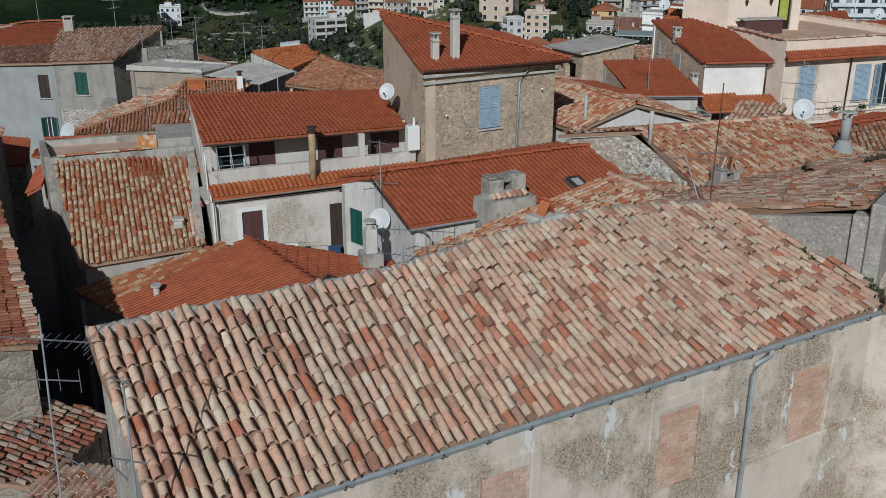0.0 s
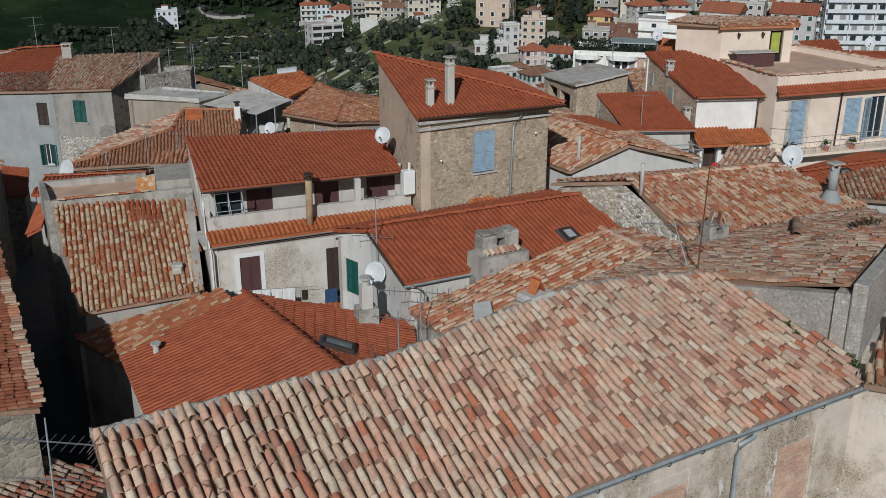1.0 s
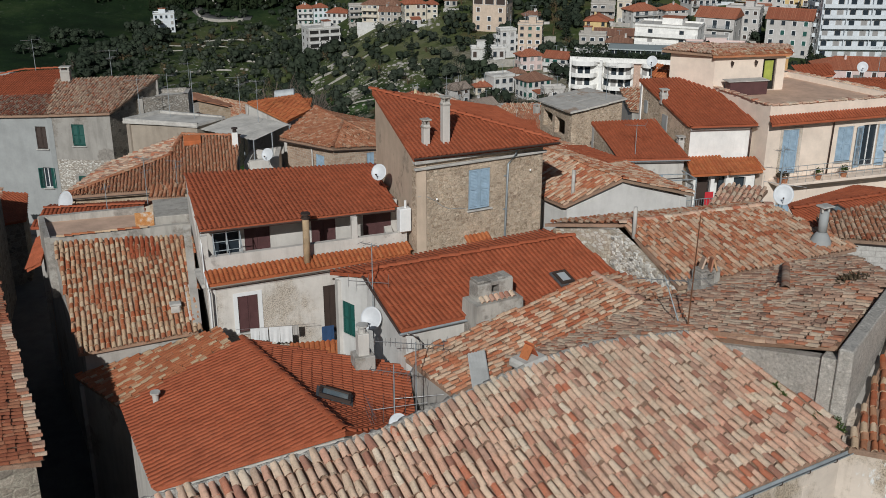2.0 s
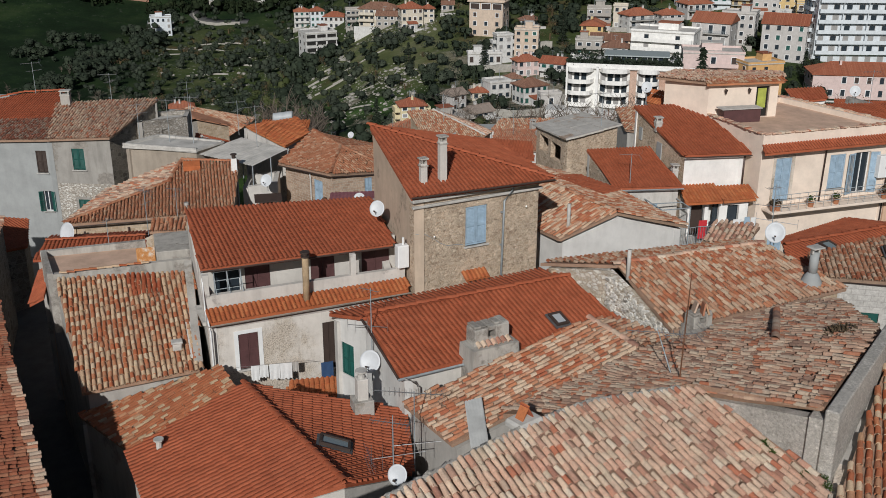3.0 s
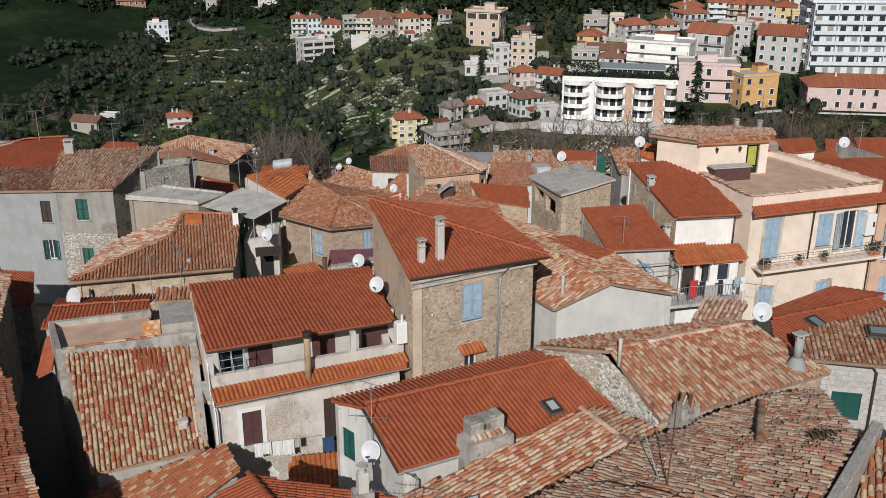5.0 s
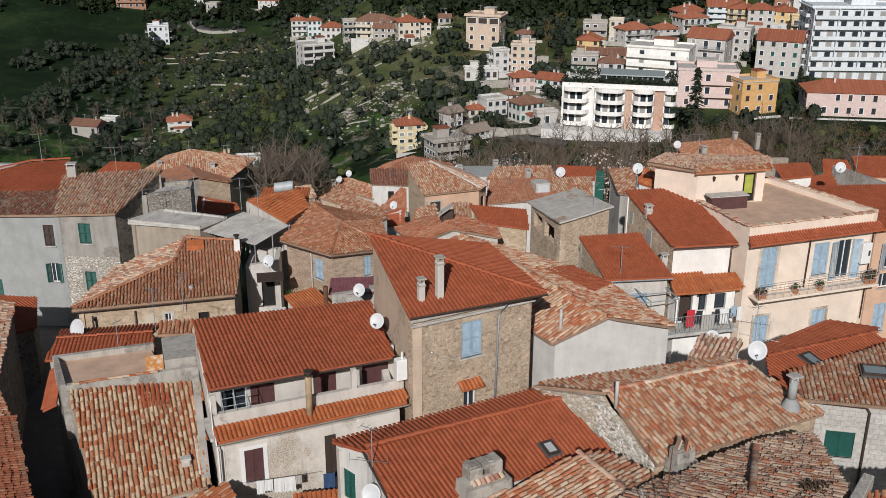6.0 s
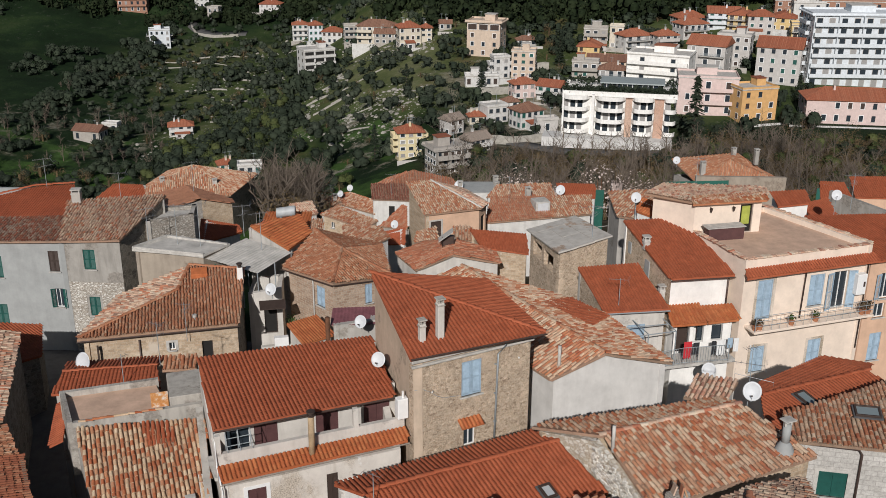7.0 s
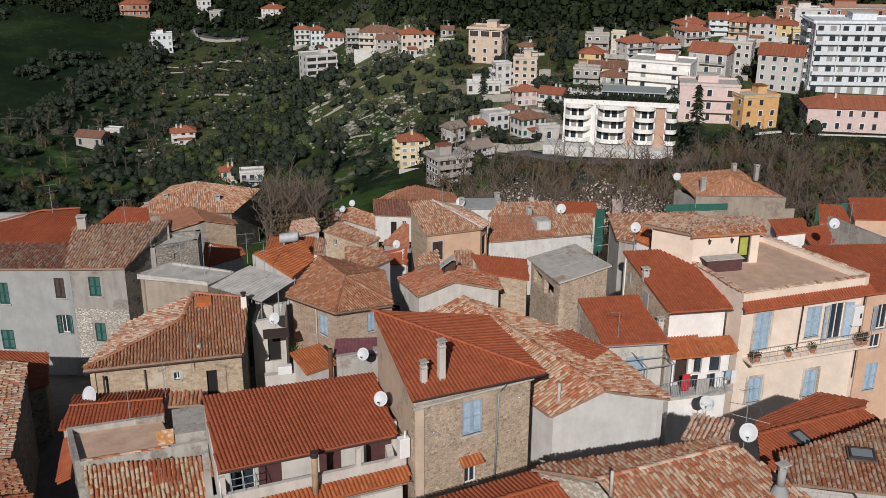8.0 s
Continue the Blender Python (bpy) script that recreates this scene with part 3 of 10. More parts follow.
def caps(parent, pts, material, rad=0.12, seed=2, jit=0.6, step=0.37, mortar=True):
    """A row of ridge tiles along a line."""
    rng = np.random.RandomState(seed)
    vs, fs, sm = arch(6, rad, rad * 0.88, rad * 0.75, rad * 0.68, step * 1.15, 0.02)
    V, F = [], []
    for a, b in zip(pts, pts[1:]):
        a, b = Vector(a), Vector(b)
        d = (b - a).normalized()
        n = max(1, int((b - a).length / step))
        for i in range(n):
            y = (d + Vector(rng.normal(0, 0.02 * jit, 3))).normalized()
            x = y.cross(Vector((0, 0, 1))).normalized()
            z = x.cross(y)
            p = a + (b - a) * (i / n) + Vector((0, 0, 0.05 + rng.normal(0, 0.006)))
            F += [tuple(v + len(V) for v in f) for f in fs]
            V += [p + x * v[0] + y * v[1] + z * (v[2] + 0.03 * (1 - v[1] / step)) for v in vs]
    return quads("ridge_tiles", V, F, material, parent, np.tile(sm, len(V) // len(vs)))


def gutter(parent, p, q, r=0.07, material=None, out=0.08):
    p, q = Vector(p), Vector(q)
    d = (q - p).normalized()
    side = Vector((d.y, -d.x, 0)).normalized()
    bm = bmesh.new()
    ends = []
    for c in (p, q):
        ring = []
        for rr, order in ((r, range(7)), (r - 0.012, range(6, -1, -1))):
            for i in order:
                a = math.pi * (1 + i / 6)
                ring.append(bm.verts.new(c + side * (out + rr * math.cos(a)) + Vector((0, 0, rr * math.sin(a)))))
        ends.append(ring)
    for i in range(14):
        bm.faces.new((ends[0][i], ends[0][(i + 1) % 14], ends[1][(i + 1) % 14], ends[1][i]))
    return part("gutter", bm, material or GALVANISED, parent)


def pipe(parent, pts, r=0.045, material=None, name="downpipe"):
    bm = bmesh.new()
    tube(bm, pts, r, 8)
    return part(name, bm, material or GALVANISED, parent, smooth=True)


class Wall:
    """A wall from p to q, seen from its right-hand side as one goes; u runs along it from p, w outwards."""

    def __init__(self, p, q):
        self.p = Vector((p[0], p[1], 0))
        self.d = Vector((q[0] - p[0], q[1] - p[1], 0))
        self.length = self.d.length
        self.d.normalize()
        self.n = Vector((self.d.y, -self.d.x, 0))

    def at(self, u, z, w=0.0):
        return self.p + self.d * u + self.n * w + Vector((0, 0, z))


def wall(parent, p, q, z0, zp, zq, material, openings=(), thick=0.3, label="", name="wall"):
    """A wall with thickness; openings (u0, u1, z0, z1) go right through it."""
    wl = Wall(p, q)
    L = wl.length
    cuts = sorted({0.0, L, *[o[0] for o in openings], *[o[1] for o in openings]})
    top = lambda u: zp + (zq - zp) * u / L
    bm = bmesh.new()

    def slab(ua, ub, a0, b0, a1, b1):
        c = [wl.at(u, z, w) for w in (0, -thick) for u, z in ((ua, a0), (ub, b0), (ub, b1), (ua, a1))]
        vs = [bm.verts.new(v) for v in c]
        for f in ((0, 1, 2, 3), (7, 6, 5, 4), (1, 0, 4, 5), (3, 2, 6, 7), (0, 3, 7, 4), (2, 1, 5, 6)):
            bm.faces.new([vs[i] for i in f])

    for ua, ub in zip(cuts, cuts[1:]):
        if ub - ua < 1e-4:
            continue
        holes = sorted((o[2], o[3]) for o in openings if o[0] <= ua + 1e-4 and o[1] >= ub - 1e-4)
        z = z0
        for h0, h1 in holes:
            slab(ua, ub, z, z, h0, h0)
            z = h1
        slab(ua, ub, z, z, top(ua), top(ub))
    bmesh.ops.remove_doubles(bm, verts=bm.verts[:], dist=0.0005)
    part(name, bm, material, parent, label)
    return wl


def leaf(parent, wl, u0, u1, z0, z1, w, material, louvred=True, swing=0.0, hinge=0):
    """One shutter leaf; swing: degrees by which it stands open about its hinge (0: at u0, 1: at u1)."""
    bm = bmesh.new()
    width, t = u1 - u0, 0.035
    a = radians(swing)
    if hinge == 0:
        o, x = wl.at(u0, 0, w), wl.d * math.cos(a) + wl.n * math.sin(a)
    else:
        o, x = wl.at(u1, 0, w), -wl.d * math.cos(a) + wl.n * math.sin(a)
    y = x.cross(Vector((0, 0, 1)))
    rail = min(0.07, width * 0.16)
    for c in (rail / 2, width - rail / 2):
        box(bm, o + x * c + Vector((0, 0, z0)), rail, t, z1 - z0, x, y)
    for zz in (z0, (z0 + z1) / 2 - rail / 2, z1 - rail):
        box(bm, o + x * (width / 2) + Vector((0, 0, zz)), width - 2 * rail, t, rail, x, y)
    if louvred:
        n = int((z1 - z0) / 0.065)
        tilted = (Vector((0, 0, 1)) * 0.8 - y * 0.6)
        for i in range(n):
            zz = z0 + rail + (z1 - z0 - 2 * rail) * (i + 0.2) / n
            box(bm, o + x * (width / 2) + Vector((0, 0, zz)), width - 2 * rail, 0.008, 0.06, x, tilted.cross(x), tilted)
    else:
        box(bm, o + x * (width / 2) + Vector((0, 0, z0 + rail)), width - 2 * rail, t * 0.5, z1 - z0 - 2 * rail, x, y)
    part("shutter", bm, material, parent)


def window(parent, wl, o, kind="closed", colour=None, sill=True, surround=None, name="window", thick=0.3):
    """A window or door in the opening o: a frame, panes or shutters, a sill."""
    u0, u1, z0, z1 = o[:4]
    colour = colour or BROWN_PAINT
    bm = bmesh.new()
    f = 0.05
    wmid = -0.16
    y = wl.n
    for u in (u0 + f / 2, u1 - f / 2):
        box(bm, wl.at(u, z0, wmid), f, 0.06, z1 - z0, wl.d, y)
    for z in (z0, z1 - f):
        box(bm, wl.at((u0 + u1) / 2, z, wmid), u1 - u0 - 2 * f, 0.06, f, wl.d, y)
    if kind in ("glass", "open"):
        box(bm, wl.at((u0 + u1) / 2, z0 + f, wmid), f, 0.05, z1 - z0 - 2 * f, wl.d, y)
    frame_ob = part(name, bm, WHITE_PAINT if kind in ("glass", "open") else colour, parent)
    bm = bmesh.new()
    box(bm, wl.at((u0 + u1) / 2, z0 + f, wmid - 0.02), u1 - u0 - 2 * f, 0.012, z1 - z0 - 2 * f, wl.d, y)
    # kind dark: the pane is a black sheet painted as unlit interior
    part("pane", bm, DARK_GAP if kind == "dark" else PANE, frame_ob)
    mid = (u0 + u1) / 2
    if kind == "closed":
        leaf(frame_ob, wl, u0 + 0.01, mid - 0.005, z0 + 0.02, z1 - 0.02, -0.05, colour)
        leaf(frame_ob, wl, mid + 0.005, u1 - 0.01, z0 + 0.02, z1 - 0.02, -0.05, colour)
    elif kind == "panel":
        leaf(frame_ob, wl, u0 + 0.01, mid - 0.005, z0 + 0.02, z1 - 0.02, -0.05, colour, False)
        leaf(frame_ob, wl, mid + 0.005, u1 - 0.01, z0 + 0.02, z1 - 0.02, -0.05, colour, False)
    elif kind == "open":
        leaf(frame_ob, wl, u0, mid, z0 + 0.02, z1 - 0.02, 0.02, colour, True, 165, 0)
        leaf(frame_ob, wl, mid, u1, z0 + 0.02, z1 - 0.02, 0.02, colour, True, 165, 1)
    if sill:
        bm = bmesh.new()
        box(bm, wl.at(mid, z0 - 0.06, 0.02), u1 - u0 + 0.16, 0.16, 0.06, wl.d, y, bevel=0.008)
        part("sill", bm, CONCRETE, frame_ob)
    if surround:
        bm = bmesh.new()
        for u in (u0 - 0.08, u1 + 0.08):
            box(bm, wl.at(u, z0 - 0.02, 0.012), 0.16, 0.025, z1 - z0 + 0.16, wl.d, y)
        box(bm, wl.at(mid, z1 + 0.0, 0.012), u1 - u0, 0.025, 0.14, wl.d, y)
        part("surround", bm, surround, frame_ob)
    return frame_ob


def house(name, foot, z0, materials, label, openings=None, category="house", group="houses of the old town", skip=(), thick=0.3):
    """Walls along foot, a ring of (x, y, top) that runs anticlockwise from the front left corner. Returns the thing and its walls."""
    xs, ys = [p[0] for p in foot], [p[1] for p in foot]
    th = thing(name, (sum(xs) / len(xs), sum(ys) / len(ys), z0), label, category, group)
    walls = []
    for i, (a, b) in enumerate(zip(foot, foot[1:] + foot[:1])):
        if i in skip:
            walls.append(None)
            continue
        m = materials[i % len(materials)] if isinstance(materials, (list, tuple)) else materials
        ops = (openings or {}).get(i, ())
        wl = wall(th, a, b, z0, a[2], b[2], m, [o[:4] for o in ops], thick)
        for o in ops:
            if len(o) > 4:
                window(th, wl, o, **o[4])
        walls.append(wl)
    return th, walls


def chimney(parent, at, w, d, h, material, turn=0.0, cap="slab", top=None, name="chimney"):
    x, y = Vector((math.cos(radians(turn)), math.sin(radians(turn)), 0)), Vector((-math.sin(radians(turn)), math.cos(radians(turn)), 0))
    o = Vector(at)
    bm = bmesh.new()
    box(bm, o, w, d, h, x, y, bevel=0.015)
    body = part(name, bm, material, parent)
    bm = bmesh.new()
    if cap == "slab":
        for a, b in ((-1, -1), (1, -1), (1, 1), (-1, 1)):
            box(bm, o + x * (a * (w / 2 - 0.05)) + y * (b * (d / 2 - 0.05)) + Vector((0, 0, h)), 0.07, 0.07, 0.16, x, y)
        box(bm, o + Vector((0, 0, h + 0.16)), w + 0.1, d + 0.1, 0.06, x, y, bevel=0.01)
        box(bm, o + Vector((0, 0, h - 0.12)), w + 0.05, d + 0.05, 0.05, x, y)
    elif cap == "round":
        tube(bm, [o + Vector((0, 0, h + k)) for k in (0, 0.14)], min(w, d) * 0.35, 10)
        tube(bm, [o + Vector((0, 0, h + k)) for k in (0.2, 0.26)], min(w, d) * 0.55, 10)
        tube(bm, [o + Vector((0, 0, h + k)) for k in (0.14, 0.2)], min(w, d) * 0.2, 6)
    part("cowl", bm, top or CONCRETE, body)
    return body


def dish(at, r, facing, label, drop=0.6, group="satellite dishes"):
    """A satellite dish on a bracket; at is the middle of the bowl, facing the way it looks."""
    r *= 0.88
    o, f = Vector(at), Vector(facing).normalized()
    side = f.cross(Vector((0, 0, 1))).normalized()
    up = side.cross(f)
    th = thing("satellite_dish", at, label, "satellite dish", group)
    bm = bmesh.new()
    n, rings = 28, 5
    prev = None
    for layer in (0, 1):
        ringset = []
        for k in range(rings + 1):
            rr = r * k / rings
            depth = 0.22 * r * ((k / rings) ** 2) - 0.22 * r - 0.012 * layer
            ringset.append([bm.verts.new(o + f * depth + side * (rr * math.cos(6.28319 * i / n)) + up * (1.06 * rr * math.sin(6.28319 * i / n))) for i in range(n)] if k else [bm.verts.new(o + f * depth)])
        for k in range(rings):
            for i in range(n):
                j = (i + 1) % n
                face = (ringset[0][0], ringset[1][i], ringset[1][j]) if k == 0 else (ringset[k][i], ringset[k + 1][i], ringset[k + 1][j], ringset[k][j])
                bm.faces.new(face if layer == 0 else face[::-1])
        if prev:
            for i in range(n):
                bm.faces.new((prev[i], ringset[-1][i], ringset[-1][(i + 1) % n], prev[(i + 1) % n]))
        prev = ringset[-1]
    part("bowl", bm, DISH_PAINT, th, smooth=True)
    bm = bmesh.new()
    tube(bm, [o + f * (-0.22 * r) - up * (r * 0.95), o + f * (r * 0.75) - up * (r * 0.55)], 0.012, 6)
    part("feed_arm", bm, ALUMINIUM, th)
    bm = bmesh.new()
    box(bm, o + f * (r * 0.75) - up * (r * 0.55), 0.06, 0.1, 0.06, side, f)
    part("feed_head", bm, DARK_WOOD, th)
    bm = bmesh.new()
    tube(bm, [o - f * (0.25 * r + 0.02), o - f * (0.25 * r + 0.12) - Vector((0, 0, 0.05)), o - f * (0.25 * r + 0.12) - Vector((0, 0, drop))], 0.022, 6)
    part("bracket", bm, GALVANISED, th)
    return th


def antenna(foot, height, heads, label, lean=(0, 0), group="television antennas", metal=None):
    """A mast with yagi heads: (height up the mast, turn, boom, number of rods, rod length, upright rods)."""
    o = Vector(foot)
    tip = o + Vector((lean[0], lean[1], height))
    th = thing("antenna", foot, label, "antenna", group)
    bm = bmesh.new()
    tube(bm, [o, o.lerp(tip, 0.5), tip], 0.02, 6, 0.014)
    part("mast", bm, metal or GALVANISED, th)
    for f, turn, boom, n, rod, upright in heads:
        c = o.lerp(tip, f)
        d = Vector((math.cos(radians(turn)), math.sin(radians(turn)), 0))
        s = Vector((0, 0, 1)) if upright else Vector((-d.y, d.x, 0))
        bm = bmesh.new()
        tube(bm, [c - d * boom * 0.4, c + d * boom * 0.6], 0.012, 5)
        for i in range(n):
            p = c + d * (boom * (i / max(1, n - 1) - 0.4))
            ll = rod * (1 - 0.35 * i / n)
            tube(bm, [p - s * ll / 2, p + s * ll / 2], 0.006, 4)
        if n > 5:
            p = c - d * boom * 0.4
            for k in (-1, 1):
                for j in range(3):
                    tube(bm, [p + Vector((0, 0, k * (0.06 + 0.07 * j))) - d * 0.05 * j - Vector((-d.y, d.x, 0)) * rod * 0.6, p + Vector((0, 0, k * (0.06 + 0.07 * j))) - d * 0.05 * j + Vector((-d.y, d.x, 0)) * rod * 0.6], 0.005, 4)
        part("yagi", bm, ALUMINIUM, th)["kind"] = "stuff"
    return th


# ---- ground: the town's spur, the valley behind it and the far slopes, one sheet ----
def smooth_step(a, b, v):
    v = min(1.0, max(0.0, (v - a) / (b - a)))
    return v * v * (3 - 2 * v)


def ground_z(x, y):
    town = -3 - 10 * smooth_step(55, 110, y)
    left = -65 + 150 * smooth_step(540, 1000, y) + 60 * smooth_step(-150, -420, x) * smooth_step(350, 700, y)
    right = -36 - 6 * smooth_step(180, 285, y) + 0.1 * max(0.0, y - 285) + 150 * smooth_step(440, 950, y) + 10 * smooth_step(60, 160, x) * smooth_step(300, 420, y)
    k = smooth_step(-80, 15, x)
    far = left * (1 - k) + right * k
    e = smooth_step(108, 185 + 60 * (1 - k), y)
    rough = (3.0 * noise.noise((x * 0.013, y * 0.013, 1.0)) + 1.2 * noise.noise((x * 0.04, y * 0.04, 5.0))) * e * smooth_step(230, 330, y) * (1.6 - k)
    return town * (1 - e) + far * e + rough


def hill_material():
    """Grass, stony pasture, red soil and woodland floor, by where they lie on the slopes."""
    m, ns, ls, b = nodes_of("hillside")
    place = ns.new("ShaderNodeNewGeometry").outputs["Position"]
    sep = ns.new("ShaderNodeSeparateXYZ")
    ls.new(place, sep.inputs[0])

    def calc(kind, a, c):
        n = ns.new("ShaderNodeMath")
        n.operation = kind
        for socket, value in zip(n.inputs, (a, c)):
            if isinstance(value, float):
                socket.default_value = value
            else:
                ls.new(value, socket)
        return n.outputs[0]

    def rise(value, lo, hi):
        n = ns.new("ShaderNodeMapRange")
        n.interpolation_type = "SMOOTHSTEP"
        ls.new(value, n.inputs[0])
        n.inputs[1].default_value, n.inputs[2].default_value = lo, hi
        return n.outputs[0]

    wide = noise_node(ns, ls, place, 0.02, 6, 0.65)
    bearing = calc("ADD", calc("DIVIDE", sep.outputs[0], sep.outputs[1]), calc("MULTIPLY", calc("SUBTRACT", wide, 0.5), 0.22))
    depth = calc("ADD", sep.outputs[1], calc("MULTIPLY", calc("SUBTRACT", wide, 0.5), 160.0))
    open_land = calc("MULTIPLY", rise(bearing, -0.31, -0.22), calc("MULTIPLY", rise(depth, 265.0, 320.0), rise(depth, 585.0, 540.0)))
    # base grass very dark: cloud shade over the upper meadow put into its colour
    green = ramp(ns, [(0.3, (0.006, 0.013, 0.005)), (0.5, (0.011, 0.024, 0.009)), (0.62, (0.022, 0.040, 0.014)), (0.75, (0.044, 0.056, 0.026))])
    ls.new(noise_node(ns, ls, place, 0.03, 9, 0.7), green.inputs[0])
    pasture = ramp(ns, [(0.3, (0.026, 0.042, 0.014)), (0.46, (0.050, 0.072, 0.023)), (0.58, (0.084, 0.100, 0.039)), (0.70, (0.15, 0.14, 0.08))])
    ls.new(noise_node(ns, ls, place, 0.05, 9, 0.72), pasture.inputs[0])
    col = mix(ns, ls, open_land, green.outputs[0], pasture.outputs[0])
    lush = calc("MULTIPLY", rise(depth, 375.0, 335.0), rise(noise_node(ns, ls, place, 0.05, 5, 0.6), 0.45, 0.58))
    col = mix(ns, ls, calc("MULTIPLY", lush, rise(bearing, 0.0, -0.08)), col, (0.050, 0.098, 0.024))
    dry = calc("MULTIPLY", calc("MULTIPLY", rise(bearing, -0.15, -0.09), rise(bearing, 0.05, 0.0)), calc("MULTIPLY", rise(depth, 290.0, 330.0), rise(depth, 455.0, 420.0)))
    straw = ramp(ns, [(0.35, (0.068, 0.085, 0.032)), (0.5, (0.125, 0.14, 0.058)), (0.65, (0.21, 0.20, 0.118))])
    ls.new(noise_node(ns, ls, place, 0.09, 9, 0.75), straw.inputs[0])
    col = mix(ns, ls, calc("MULTIPLY", dry, 0.7), col, straw.outputs[0])
    soil = ramp(ns, [(0.57, (0, 0, 0)), (0.68, (0.6, 0.6, 0.6))])
    ls.new(noise_node(ns, ls, place, 0.028, 7, 0.65), soil.inputs[0])
    col = mix(ns, ls, calc("MULTIPLY", soil.outputs[0], open_land), col, (0.135, 0.075, 0.042))
    scar = calc("MULTIPLY", calc("MULTIPLY", rise(bearing, -0.15, -0.11), rise(bearing, 0.0, -0.035)), calc("MULTIPLY", rise(depth, 240.0, 262.0), rise(depth, 345.0, 305.0)))
    yards = calc("MULTIPLY", calc("MULTIPLY", rise(bearing, -0.47, -0.43), rise(bearing, -0.27, -0.31)), calc("MULTIPLY", rise(depth, 322.0, 345.0), rise(depth, 425.0, 400.0)))
    paved = calc("MULTIPLY", calc("MULTIPLY", rise(bearing, 0.0, 0.03), rise(bearing, 0.17, 0.14)), calc("MULTIPLY", rise(sep.outputs[1], 244.0, 262.0), rise(sep.outputs[1], 348.0, 330.0)))
    lanes = ramp(ns, [(0.46, (0, 0, 0)), (0.53, (0.85, 0.85, 0.85))])
    ls.new(noise_node(ns, ls, place, 0.07, 6, 0.6), lanes.inputs[0])
    terraces = ramp(ns, [(0.53, (0, 0, 0)), (0.60, (0.8, 0.8, 0.8))])
    ls.new(noise_node(ns, ls, place, 0.085, 9, 0.75), terraces.inputs[0])
    stone = ramp(ns, [(0.35, (0.13, 0.115, 0.075)), (0.5, (0.25, 0.22, 0.17)), (0.64, (0.42, 0.39, 0.335))])
    ls.new(noise_node(ns, ls, place, 0.45, 8, 0.78), stone.inputs[0])
    col = mix(ns, ls, calc("MULTIPLY", terraces.outputs[0], calc("MAXIMUM", scar, calc("MULTIPLY", yards, 0.7))), col, stone.outputs[0])
    litter = calc("MULTIPLY", rise(sep.outputs[0], -6.0, 6.0), rise(sep.outputs[1], 262.0, 245.0))
    leafy = ramp(ns, [(0.35, (0.035, 0.030, 0.018)), (0.6, (0.085, 0.066, 0.042)), (0.75, (0.05, 0.062, 0.024))])
    ls.new(noise_node(ns, ls, place, 0.2, 6, 0.7), leafy.inputs[0])
    col = mix(ns, ls, litter, col, leafy.outputs[0])
    col = mix(ns, ls, calc("MULTIPLY", lanes.outputs[0], paved), col, stone.outputs[0])
    rock = ramp(ns, [(0.585, (0, 0, 0)), (0.64, (1, 1, 1))])
    ls.new(noise_node(ns, ls, place, 0.28, 8, 0.78), rock.inputs[0])
    where = ramp(ns, [(0.42, (0.1, 0.1, 0.1)), (0.6, (1, 1, 1))])
    ls.new(noise_node(ns, ls, place, 0.024, 5, 0.65), where.inputs[0])
    stony = mix(ns, ls, 1.0, rock.outputs[0], where.outputs[0], "MULTIPLY")
    stony = calc("MULTIPLY", stony, calc("ADD", calc("MULTIPLY", open_land, 0.8), 0.12))
    ls.new(mix(ns, ls, stony, col, (0.42, 0.395, 0.345)), b.inputs["Base Color"])
    b.inputs["Roughness"].default_value = 0.95
    b.inputs["Specular IOR Level"].default_value = 0.1
    bump(ns, ls, b, noise_node(ns, ls, place, 0.5, 8, 0.7), 0.8, 0.6)
    return m


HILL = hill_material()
xs = np.concatenate([np.linspace(-2600, -420, 14), np.linspace(-400, 400, 161), np.linspace(420, 2600, 14)])
ys = np.concatenate([np.linspace(-1500, -60, 12), np.linspace(-40, 720, 153), np.linspace(740, 3200, 34)])
gv = [(x, y, ground_z(x, y)) for y in ys for x in xs]
nx = len(xs)
gf = [(j * nx + i, j * nx + i + 1, (j + 1) * nx + i + 1, (j + 1) * nx + i) for j in range(len(ys) - 1) for i in range(nx - 1)]
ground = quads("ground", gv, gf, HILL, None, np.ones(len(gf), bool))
tagged(ground, "green and stony hillside with terraces round the town's spur", "ground", "", "structure")

PAVING = plain("grey_street_paving", (0.13, 0.12, 0.11), 0.9, 0, 0.3, 1.5, 0.01)
bm = bmesh.new()
bmesh.ops.create_grid(bm, x_segments=30, y_segments=24, size=1)
for v in bm.verts:
    v.co = Vector((v.co.x * 45, 24 + v.co.y * 40, 0))
    v.co.z = ground_z(v.co.x, v.co.y) + 0.12
street = part("pavement", bm, PAVING, None, smooth=True)
tagged(street, "worn grey paving of the alleys between houses", "pavement", "", "structure")

W = lambda kind="closed", colour=None, **more: dict(kind=kind, colour=colour, **more)

